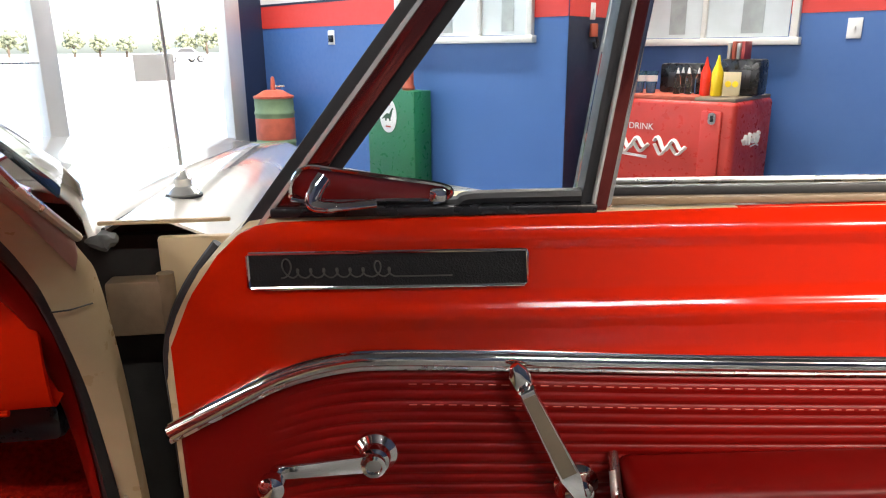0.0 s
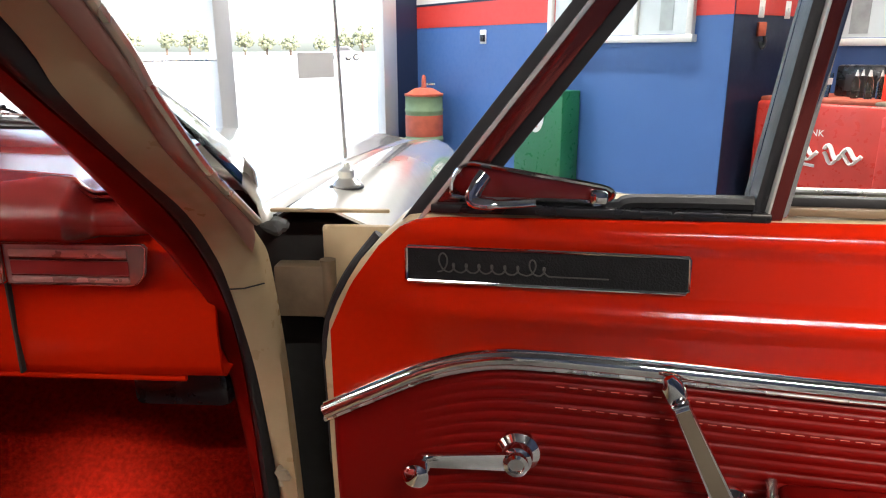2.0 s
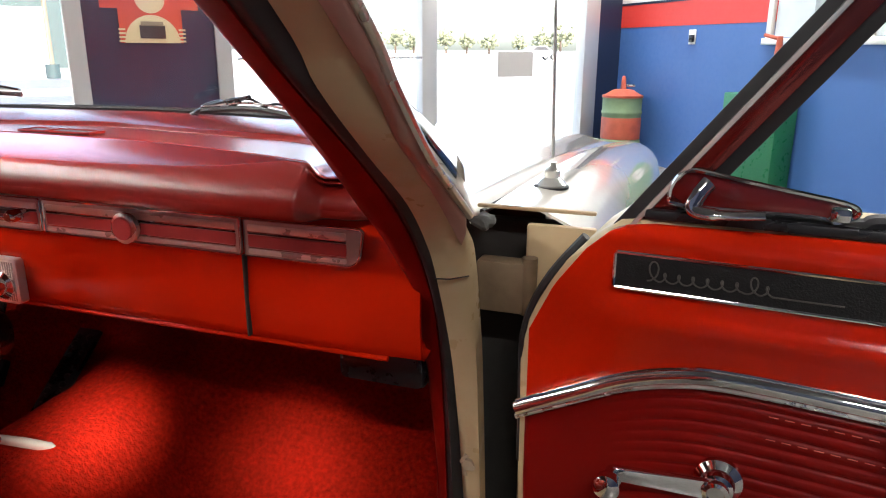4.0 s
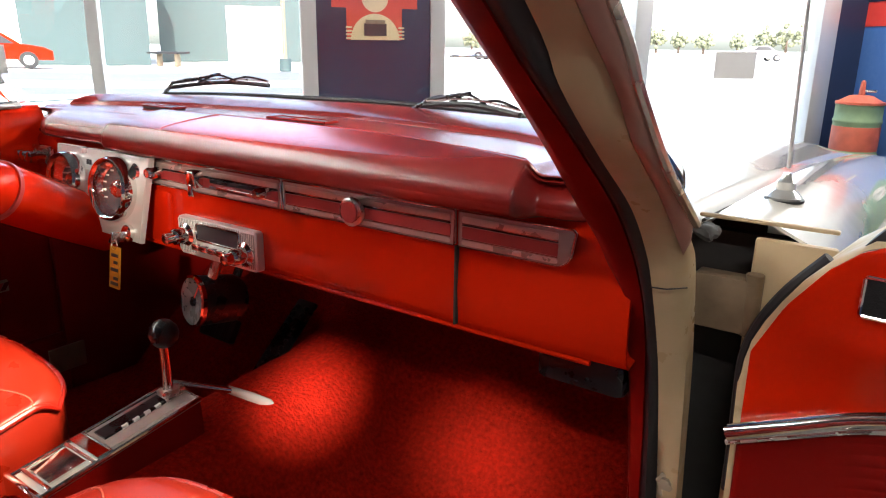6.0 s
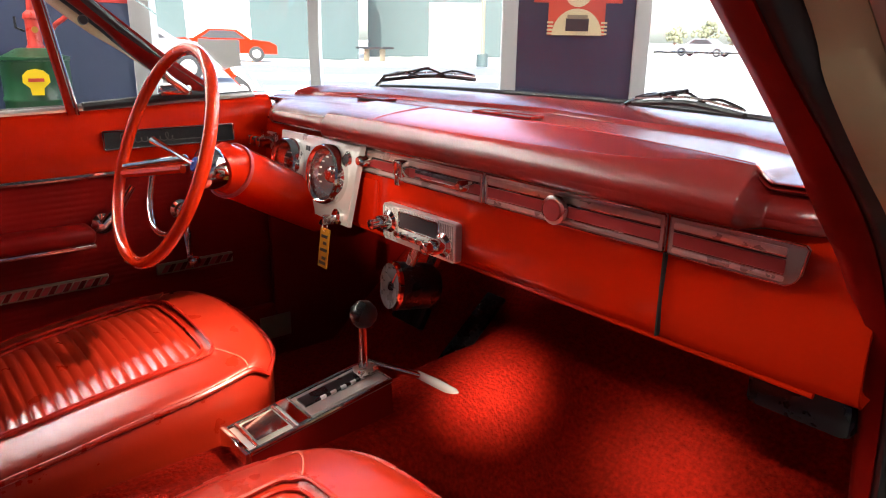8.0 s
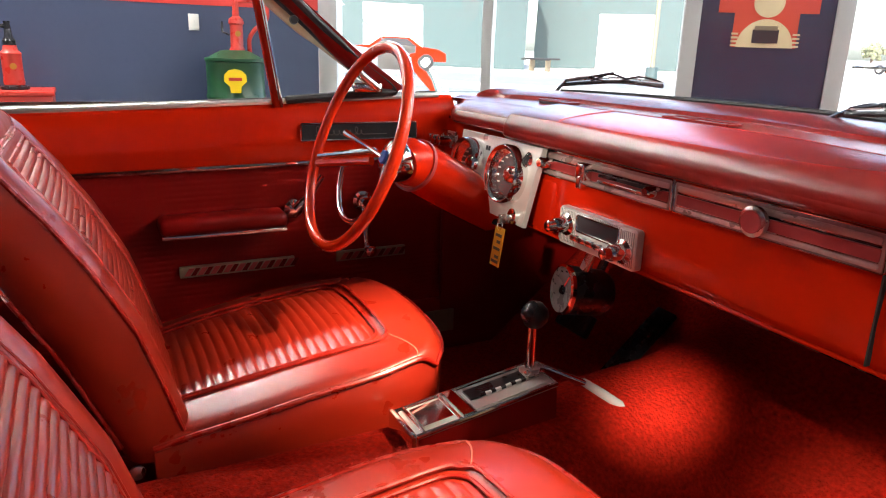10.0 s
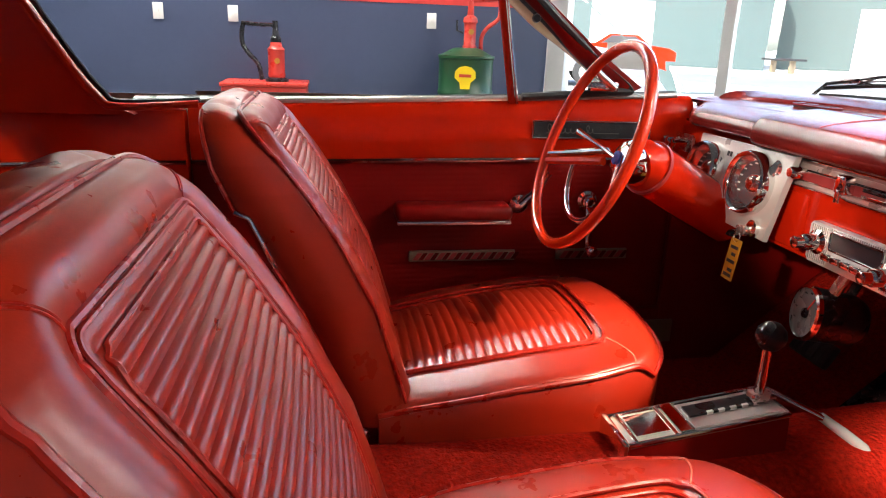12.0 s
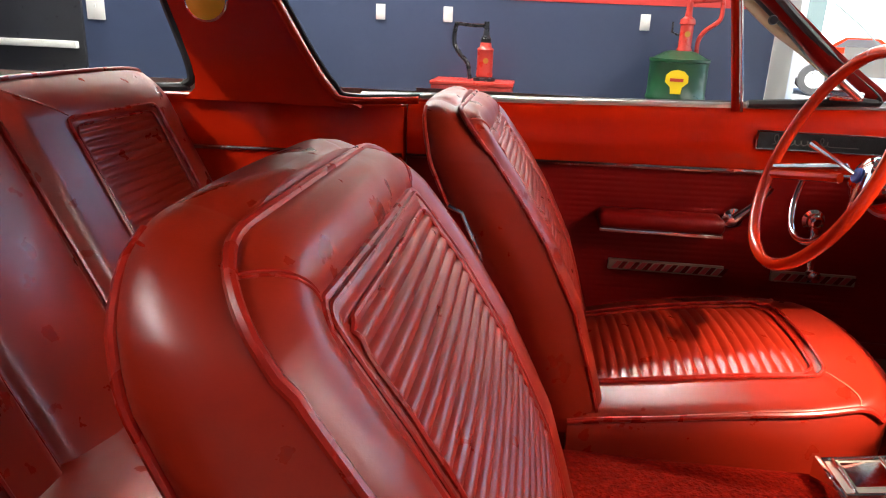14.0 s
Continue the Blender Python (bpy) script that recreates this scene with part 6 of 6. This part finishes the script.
rear = part("rear_seat", B(), M_SEAT, car, "red vinyl rear bench seat")
part("backrest", sheet(B(), [[rear_face(x, q) for x in np.linspace(-0.635, 0.635, 150)] for q in np.linspace(0, 1, 250)], 0.12, (0, -1, -0.1)), M_SEAT, rear, "rear backrest with pleated inserts", 180)
part("piping", tube(B(), [rear_face(x, 1) for x in np.linspace(-0.63, 0.63, 80)], 0.0050, 8), M_PIPE, rear)
for sx in (1, -1):
    part("seam_cord", tube(B(), [rear_face(sx * 0.128, q) + Vector((0, 0.001, 0)) for q in np.linspace(0, 1, 50)], 0.0038, 6), M_PIPE, rear)
    for inset, r_ in ((0.0, 0.0036), (0.016, 0.0024)):
        c_, w_, t_ = REAR_IN[0], REAR_IN[1] - inset, 0.868 - inset / 0.52
        pts = [(c_ - w_, 0.05), (c_ - w_, t_ - 0.03), (c_ - w_ + 0.006, t_ - 0.008), (c_ - w_ + 0.018, t_), (c_ + w_ - 0.018, t_), (c_ + w_ - 0.006, t_ - 0.008), (c_ + w_, t_ - 0.03), (c_ + w_, 0.05)]
        dense = [rear_face(sx * lerp(a, c, k / 12), lerp(b_, d_, k / 12)) + Vector((0, 0.002, 0)) for (a, b_), (c, d_) in zip(pts, pts[1:]) for k in range(12)]
        part("seam_cord", tube(B(), dense, r_, 6), M_PIPE, rear)
    part("seam", tube(B(), [rear_face(sx * lerp(0.245, 0.15, k / 9), lerp(0.875, 0.985, k / 9)) + Vector((0, 0.0008, 0)) for k in range(10)], 0.0013, 6), M_PIPE, rear)
part("cushion", sheet(B(), [[(x, lerp(-1.06, -1.50, v), 0.43 + 0.03 * math.sin(math.pi * v) + 0.02 * (1 - ((abs(x) - 0.33) / 0.31) ** 2) - 0.05 * max(0, (0.12 - v) / 0.12) ** 2) for x in np.linspace(-0.63, 0.63, 50)] for v in np.linspace(0, 1, 20)], 0.14), M_SEAT, rear, "rear cushion", 180)

# -- driver door, closed --
def lz(y, zs):
    return interp(y, [-1.25, -0.78, -0.28, 0.0], zs)


ldoor = part("driver_door", box(B(), (-0.725, -0.51, 0.60), (0.06, 1.14, 0.62), None, 0.004), M_RED, car, "closed driver door with red inner panel")
rows = []
for y in np.linspace(-1.09, 0.06, 60):
    zt, zb = lz(y, (0.902, 0.911, 0.926, 0.938)), lz(y, (0.774, 0.782, 0.788, 0.790))
    rows.append([(-0.694 + dx, y, lerp(zb, zt, t)) for t, dx in ((0, 0.0), (0.1, 0.006), (0.28, 0.012), (0.38, 0.016), (0.48, 0.012), (0.7, 0.010), (0.9, 0.006), (1.0, -0.012))])
part("upper_panel", sheet(B(), rows, 0.02, (-1, 0, 0)), M_RED, ldoor, "glossy red upper panel", 60)
rows = []
for z in np.linspace(0.36, 0.775, 180):
    rows.append([(-0.690 + 0.0008 * (abs(math.sin(math.pi * (0.782 - z) / 0.0125)) ** 0.5), y, z + lz(y, (-0.008, 0.0, 0.006, 0.008))) for y in np.linspace(-1.09, 0.06, 24)])
part("lower_panel", sheet(B(), rows, 0.02, (-1, 0, 0)), M_VINYL, ldoor, "pleated dark red vinyl lower panel", 180)
part("trim_bead", tube(B(), smooth_path([(-0.685, y, lz(y, (0.774, 0.782, 0.788, 0.790))) for y in np.linspace(-1.09, 0.04, 10)]), 0.0065, 8), M_CHROME, ldoor, "chrome trim bead")
part("sill_bead", tube(B(), smooth_path([(-0.700, y, lz(y, (0.904, 0.913, 0.928, 0.940))) for y in np.linspace(-1.20, 0.02, 10)]), 0.007, 8), M_BRIGHT, ldoor, "chrome window sill")
part("sill_felt", tube(B(), smooth_path([(-0.712, y, lz(y, (0.906, 0.915, 0.930, 0.942))) for y in np.linspace(-1.20, 0.02, 10)]), 0.007, 8), M_RUBBER, ldoor)
part("lock_knob", lathe(B(), [(0.010, 0), (0.008, 0.004), (0.004, 0.006), (0.004, 0.016), (0.007, 0.020), (0.006, 0.025)], Matrix.Translation((-0.695, -0.997, 0.905)), 16), M_CHROME, ldoor, "chrome lock knob")


def name_plate(m, w, h, parent):
    """A black grained plate in a thin chrome frame, with a raised unreadable flourish."""
    p = part("name_plate", box(B(), (0, 0, 0.003), (w, h, 0.006), m), M_BLACKTEX, parent, "black plate with a chrome edge and raised script")
    part("plate_frame", tube(B(), [m @ Vector((x, y, 0.006)) for x, y in rounded(w, h, 0.002, 1)], 0.0019, 6, True), M_CHROME, parent, "thin chrome plate edge")
    return p


def flourish(m, w, h, parent):
    """Raised dark cursive line, drawn as plain loops."""
    a = []
    n = 9
    for i in range(260):
        t = 2 * math.pi * n * i / 259
        k = t / (2 * math.pi)
        tall = 2.1 if k < 1 else (1.75 if 6.9 < k < 8 else 1.0)
        y = h * 0.13 * tall * (1 - math.cos(t)) - 0.20 * h
        a.append(m @ Vector((w * (-0.39 + 0.42 * k / n) + 0.0042 * tall * math.sin(t + 0.6) + 0.45 * y, y, 0.0064)))
    part("script", tube(B(), a, 0.0008, 6), M_SCRIPT, parent, "raised metal cursive line")
    part("script", tube(B(), [m @ Vector((w * 0.02, -0.20 * h, 0.0064)), m @ Vector((w * 0.23, -0.20 * h, 0.0064))], 0.0008, 6), M_SCRIPT, parent)


lm = basis(Vector((-0.681, -0.19, 0.8585)), Y, Z, X)
name_plate(lm, 0.285, 0.038, ldoor)
flourish(lm, 0.285, 0.038, ldoor)
part("armrest", box(B(), (-0.655, -0.515, 0.672), (0.075, 0.27, 0.036), None, 0.014, 3), M_VINYL, ldoor, "red vinyl armrest")
part("armrest_base", box(B(), (-0.657, -0.515, 0.651), (0.072, 0.265, 0.010), None, 0.004), M_CHROME, ldoor, "chrome armrest base")
for y0, y1 in ((-0.612, -0.355), (-0.252, -0.07)):
    lp = part("reflector_plate", box(B(), (-0.681, (y0 + y1) / 2, 0.556), (0.008, y1 - y0, 0.026), None, 0.002), M_GREY, ldoor, "chrome framed red reflector strip")
    for k in range(int((y1 - y0) / 0.028)):
        yy = y0 + 0.020 + 0.028 * k
        mm = basis(Vector((-0.6765, yy, 0.556)), Y, Z, X)
        part("stripe", prism(B(), [(-0.012, -0.0085), (0.0, -0.0085), (0.012, 0.0085), (0.0, 0.0085)], 0.001, mm), M_DARKRED, ldoor)
        part("stripe", prism(B(), [(0.002, -0.0085), (0.013, -0.0085), (0.024, 0.0085), (0.014, 0.0085)], 0.001, mm), M_MAROON, ldoor)


def crank(parent, c, arm, n, axis_x, material=None):
    """A window crank: escutcheon, arm and knob. c centre, arm vector to the knob, n off the panel."""
    m = basis(c, axis_x, n.cross(axis_x), n)
    k = part("window_crank", lathe(B(), [(0.024, 0), (0.024, 0.006), (0.017, 0.012), (0.016, 0.022), (0.010, 0.026)], m, 32), M_CHROME, parent, "chrome window crank")
    p0, p1 = c + n * 0.024, c + arm + n * 0.040
    ax = (p1 - p0).normalized()
    an = (n - ax * n.dot(ax)).normalized()
    L = (p1 - p0).length
    part("crank_arm", prism(B(), [(0, -0.0105), (L, -0.0075), (L + 0.006, 0), (L, 0.0075), (0, 0.0105)], 0.007, basis(p0 - an * 0.004, ax, an.cross(ax), an), 0.002), M_CHROME, parent)
    part("crank_boss", lathe(B(), [(0.013, 0), (0.013, 0.006), (0.009, 0.007), (0.008, 0.004), (0.003, 0.004)], basis(c + n * 0.026, axis_x, n.cross(axis_x), n), 28), M_CHROME, parent)
    part("crank_knob", lathe(B(), [(0.007, -0.004), (0.008, 0.012), (0.013, 0.018), (0.0135, 0.030), (0.008, 0.034)], basis(p1, axis_x, n.cross(axis_x), n), 24), M_CHROME, parent)
    return k


crank(ldoor, Vector((-0.684, -0.185, 0.69)), Vector((0, 0.0, -0.11)), X, Y)
part("door_pull", tube(B(), [(-0.66, -0.355, 0.685), (-0.655, -0.32, 0.72), (-0.66, -0.29, 0.76)], [0.012, 0.010, 0.008], 10), M_CHROME, ldoor, "chrome inside door handle")
part("door_pull", lathe(B(), [(0.024, 0), (0.022, 0.012), (0.012, 0.02)], basis(Vector((-0.684, -0.355, 0.684)), Y, Z, X), 28), M_CHROME, ldoor)
# vent window, driver side
part("division_bar", tube(B(), [(-0.690, -0.380, 0.915), (-0.683, -0.416, 1.13), (-0.655, -0.45, 1.27)], 0.011, 10), M_RED, ldoor, "red vent window bar")
part("division_bar", tube(B(), [(-0.676, -0.374, 0.915), (-0.669, -0.410, 1.13), (-0.644, -0.444, 1.27)], 0.004, 8), M_CHROME, ldoor)
part("vent_seal", tube(B(), smooth_path([(-0.690, -0.360, 0.930), (-0.690, -0.15, 0.945), (-0.690, -0.10, 0.955), (-0.690, -0.20, 1.03), (-0.68, -0.31, 1.12), (-0.66, -0.42, 1.22)]), 0.009, 8), M_RUBBER, ldoor, "black vent window seal")
vg = B()
prism(vg, [(-0.38, 0.93), (-0.12, 0.945), (-0.30, 1.11), (-0.42, 1.21), (-0.43, 1.2)], 0.004, basis(Vector((-0.694, 0, 0)), Y, Z, X))
g = part("vent_glass", vg, M_GLASS, ldoor, "clear vent glass")
g.visible_shadow = False
part("vent_latch", box(B(), (-0.672, -0.175, 0.958), (0.02, 0.07, 0.022), None, 0.006), M_CHROME, ldoor, "chrome vent latch")
part("vent_latch", tube(B(), [(-0.665, -0.15, 0.955), (-0.66, -0.19, 0.985), (-0.66, -0.20, 1.0)], [0.010, 0.009, 0.006], 10), M_CHROME, ldoor)
part("vent_pivot", lathe(B(), [(0.010, 0), (0.008, 0.006)], basis(Vector((-0.665, -0.345, 1.10)), Y, Z, X), 16), M_BLACK, ldoor)

# -- passenger door, open --
DO, DD, DN = Vector((0.912, 0.006, 0)), Vector((0.995, -0.0985, 0)), Vector((-0.0985, -0.995, 0))
dm = basis(DO, DD, Z, DN)          # along the door, up, towards the cabin


def dp(s, z, d=0.0):
    return dm @ Vector((s, z, d))


ED_Z = [0.30, 0.45, 0.598, 0.684, 0.758, 0.802, 0.858, 0.899, 0.914]
ED_S = [-0.085, -0.09, -0.095, -0.096, -0.098, -0.087, -0.057, -0.021, 0.002]


def edge_s(z):
    return interp(z, ED_Z, ED_S)


TRIM = smooth_path([(-0.10, 0.684, 0), (-0.038, 0.716, 0), (0.025, 0.747, 0), (0.086, 0.7635, 0), (0.147, 0.7665, 0), (0.267, 0.7625, 0), (0.453, 0.754, 0), (0.685, 0.746, 0), (1.03, 0.737, 0)], 14)
TRIM_S, TRIM_Z = [p.x for p in TRIM], [p.y for p in TRIM]


def trim_z(s):
    return interp(s, TRIM_S, TRIM_Z)


outline = [(edge_s(z), z) for z in np.linspace(0.30, 0.914, 26)] + [(0.03, 0.918), (0.5, 0.922), (1.02, 0.926), (1.04, 0.80), (1.03, 0.30)]
rdoor = part("passenger_door", prism(B(), outline, 0.12, dm @ Matrix.Translation((0, 0, -0.12)), 0.006), M_CREAM, car, "open passenger door with cream edges and red inner panel", 50)
outer = [[dp(s, z, -0.122 - dd) for s in np.linspace(edge_s(min(z, 0.914)) + 0.012, 1.03, 12)] for z, dd in ((0.30, 0.0), (0.5, 0.02), (0.7, 0.03), (0.80, 0.028), (0.86, 0.024), (0.90, 0.012), (0.916, 0.0))]
part("door_skin", sheet(B(), outer, 0.004, tuple(DN)), M_WHITE_CAR, rdoor, "off-white outer skin")
rows = []
for s in np.concatenate([np.linspace(-0.088, 0.0, 16), np.linspace(0.01, 1.02, 40)]):
    zb = trim_z(s)
    zt = interp(s, [-0.098, -0.088, -0.062, -0.03, -0.004, 0.02, 0.5, 1.02], [0.756, 0.782, 0.838, 0.882, 0.906, 0.914, 0.922, 0.928])
    zt = max(zt, zb + 0.004)
    row = []
    for t in np.linspace(0, 1, 64):
        z = lerp(zb, zt, t)
        k = sstep(-0.09, 0.06, s)
        d = 0.004 + k * interp(z, [0.70, 0.745, 0.775, 0.800, 0.812, 0.817, 0.823, 0.830, 0.842, 0.885, 0.897, 0.903, 0.909, 0.916, 0.928], [0.004, 0.004, 0.006, 0.012, 0.017, 0.018, 0.0165, 0.012, 0.009, 0.009, 0.013, 0.0125, 0.010, 0.004, -0.012])
        row.append(dp(s, z, d))
    rows.append(row)
part("upper_panel", sheet(B(), rows, 0.01, tuple(-DN)), M_RED, rdoor, "glossy red upper door panel", 60)
rows = []
ss = np.concatenate([np.linspace(-0.090, 0.10, 20), np.linspace(0.12, 1.02, 36)])
for q in np.linspace(0, 0.44, 300):
    row = []
    for s in ss:
        z = trim_z(s) - q
        # pleats follow the bead and flatten to level lines lower down
        flat = sstep(0.0, 0.25, q)
        zz = lerp(z, 0.754 - q, 0.55 * flat)
        fade = sstep(-0.02, 0.12, s) * sstep(0.014, 0.02, q)
        row.append(dp(max(s, edge_s(max(zz, 0.31)) + 0.008), max(zz, 0.305), 0.006 + 0.0034 * fade * abs(math.sin(math.pi * q / 0.0125)) ** 0.5))
    rows.append(row)
part("lower_panel", sheet(B(), rows, 0.006, tuple(-DN)), M_VINYL, rdoor, "pleated dark red vinyl lower panel", 180)
bead = [dp(s, trim_z(s), 0.012) for s in np.concatenate([np.linspace(-0.097, 0.16, 30), np.linspace(0.18, 1.02, 20)])]
part("trim_bead", tube(B(), bead, 0.0085, 10, flat=0.7, up=tuple(Z)), M_CHROME, rdoor, "wide chrome trim bead")
part("trim_bead", tube(B(), [p - Z * 0.0095 for p in bead], 0.003, 8), M_SATIN, rdoor)
part("trim_bead", tube(B(), [p + Z * 0.0095 for p in bead], 0.0025, 8), M_CHROME, rdoor)
seal = [dp(edge_s(z) - 0.004, z, -0.022) for z in np.linspace(0.60, 0.914, 24)]
part("edge_seal", tube(B(), smooth_path(seal[::3]), 0.0065, 8), M_RUBBER, rdoor, "black rubber seal along the door edge")
for dq in (0.030, 0.0545):
    for k in range(60):
        s0 = 0.16 + 0.0142 * k
        part("stitch", tube(B(), [dp(s0, trim_z(s0) - dq, 0.0098), dp(s0 + 0.0085, trim_z(s0 + 0.0085) - dq, 0.0098)], 0.0006, 4), M_STITCH, rdoor)
pmx = dm @ Matrix.Translation((0.1425, 0.8675, 0.011))
name_plate(pmx, 0.280, 0.0365, rdoor)
flourish(pmx, 0.280, 0.0365, rdoor)
crank(rdoor, dp(0.122, 0.657, 0.010), DD * -0.100 + Z * 0.002, DN, DD)
hc, ht = dp(0.344, 0.612, 0.010), dp(0.281, 0.742, 0.030)
part("door_handle", lathe(B(), [(0.025, 0), (0.025, 0.006), (0.018, 0.014), (0.016, 0.024), (0.010, 0.028)], basis(hc, DD, Z, DN), 32), M_CHROME, rdoor, "chrome inside door handle")
hx = (ht - hc - DN * 0.02).normalized()
hl = (ht - hc - DN * 0.02).length
hm_ = basis(hc + DN * 0.026, hx, DN.cross(hx), DN)
part("handle_arm", prism(B(), [(0.0, -0.007), (0.030, -0.011), (hl, -0.009), (hl, 0.009), (0.030, 0.011), (0.0, 0.007)], 0.009, hm_, 0.002), M_CHROME, rdoor, "chrome inside handle arm")
part("handle_insert", prism(B(), [(0.034, -0.0085), (hl - 0.006, -0.0068), (hl - 0.006, 0.0068), (0.034, 0.0085)], 0.0012, hm_ @ Matrix.Translation((0, 0, 0.009))), M_GREY, rdoor, "dull grey handle insert")
part("handle_tip", tube(B(), [ht, ht + (ht - hc).normalized() * 0.018, ht + (ht - hc).normalized() * 0.028], [0.011, 0.011, 0.005], 12, flat=0.6), M_CHROME, rdoor)
am = box(B(), (0.71, 0.626, 0.045), (0.64, 0.040, 0.085), dm, 0.014, 3)
part("armrest", am, M_VINYL, rdoor, "red vinyl armrest")
part("armrest_base", box(B(), (0.71, 0.602, 0.044), (0.63, 0.012, 0.082), dm, 0.004), M_CHROME, rdoor, "chrome armrest base")
part("armrest_end", tube(B(), [dp(0.385, 0.645, 0.01), dp(0.380, 0.62, 0.05), dp(0.39, 0.585, 0.06)], 0.010, 10, flat=0.6), M_SATIN, rdoor, "chrome armrest end")

# vent window frame and division bar
fdir = Vector((0.611, 0.791))
fnor = Vector((-0.791, 0.611))


def frame_band(o0, o1, d0, d1, material, name, label=""):
    a, L = Vector((0.010, 0.895)), 0.56
    p = [a + fnor * o0, a + fnor * o1, a + fnor * o1 + fdir * L, a + fnor * o0 + fdir * L]
    part(name, prism(B(), [tuple(v) for v in p], d1 - d0, dm @ Matrix.Translation((0, 0, d0)), 0.0015), material, rdoor, label)


frame_band(-0.027, -0.014, -0.045, -0.012, M_RUBBER, "vent_seal", "black inner seal")
frame_band(-0.014, 0.004, -0.05, -0.004, M_REDCHROME, "vent_frame", "chrome vent window frame coloured by its red reflection")
frame_band(0.004, 0.009, -0.05, 0.001, M_BRIGHT, "frame_bead", "chrome frame bead")
frame_band(0.009, 0.021, -0.06, -0.006, M_RUBBER, "door_seal", "black door frame seal")


def bar_band(s0, s1, d0, d1, material, name, label=""):
    lean = 0.030 / 0.20
    p = [(s0, 0.918), (s1, 0.918), (s1 + lean * 0.42, 1.338), (s0 + lean * 0.42, 1.338)]
    part(name, prism(B(), p, d1 - d0, dm @ Matrix.Translation((0, 0, d0)), 0.0015), material, rdoor, label)


bar_band(0.338, 0.349, -0.05, -0.006, M_RUBBER, "vent_seal", "black vent seal")
bar_band(0.349, 0.352, -0.05, 0.002, M_BRIGHT, "division_bar", "chrome division bar")
bar_band(0.352, 0.365, -0.05, -0.001, M_REDCHROME, "division_bar", "chrome channel coloured by its red reflection")
bar_band(0.365, 0.370, -0.05, -0.004, M_CHROME, "division_bar", "dull metal run channel")
part("vent_seal", tube(B(), smooth_path([dp(0.035, 0.934, -0.015), dp(0.10, 0.930, -0.012), (dp(0.205, 0.928, -0.010)), dp(0.23, 0.934, -0.010), dp(0.34, 0.935, -0.012)]), 0.0075, 8), M_RUBBER, rdoor, "black rubber vent sill")
part("vent_sill", box(B(), (0.19, 0.9235, -0.015), (0.33, 0.010, 0.04), dm, 0.003), M_BLACK, rdoor)
lat = [(0.047, 0.944), (0.053, 0.962), (0.065, 0.969), (0.085, 0.967), (0.150, 0.957), (0.195, 0.950), (0.207, 0.944), (0.204, 0.937), (0.190, 0.931), (0.175, 0.935), (0.060, 0.935)]
part("vent_panel", prism(B(), lat, 0.010, dm @ Matrix.Translation((0, 0, -0.012)), 0.003), M_MAROON, rdoor, "dark red vent corner panel")
part("panel_edge", tube(B(), smooth_path([dp(s, z, 0.0) for s, z in lat], 3, True), 0.0024, 6, True), M_CHROME, rdoor, "chrome edge of the corner panel")
part("vent_latch", tube(B(), smooth_path([dp(0.082, 0.960, 0.010), dp(0.074, 0.948, 0.018), dp(0.072, 0.936, 0.022), dp(0.095, 0.934, 0.024), dp(0.133, 0.937, 0.022)]), [0.009] * 6 + [0.0085] * 6 + [0.008] * 6 + [0.006] * 7, 12, flat=0.7), M_CHROME, rdoor, "chrome vent latch")
part("latch_stop", box(B(), (0.193, 0.940, 0.004), (0.018, 0.014, 0.012), dm, 0.004), M_CHROME, rdoor)
vg = prism(B(), [(0.045, 0.94), (0.34, 0.935), (0.395, 1.32), (0.30, 1.30)], 0.004, dm @ Matrix.Translation((0, 0, -0.035)))
g = part("vent_glass", vg, M_GLASS, rdoor, "clear vent glass")
g.visible_shadow = False
part("sill_strip", box(B(), (0.70, 0.9285, -0.012), (0.66, 0.008, 0.012), dm, 0.002), M_BROWN, rdoor, "worn metal sill strip")
part("sill_felt", box(B(), (0.70, 0.936, -0.026), (0.66, 0.010, 0.014), dm, 0.002), M_RUBBER, rdoor, "brown window felt")
part("sill_strip", box(B(), (0.70, 0.942, -0.045), (0.66, 0.007, 0.012), dm, 0.003), M_SATIN, rdoor)
for sy, sx in ((1.18, 0.74), (1.18, -0.74), (-1.55, 0.74), (-1.55, -0.74)):
    wm_ = Matrix.Translation((sx, sy, 0.31)) @ Matrix.Rotation(radians(90), 4, "Y")
    wh = part("wheel", lathe(B(), [(0.19, -0.09), (0.29, -0.095), (0.31, -0.06), (0.31, 0.06), (0.29, 0.095), (0.19, 0.09)], wm_, 36), M_RUBBER, car, "black tyre")
    part("rim", lathe(B(), [(0.188, -0.085), (0.188, 0.085)], wm_, 36), M_SATIN, wh)
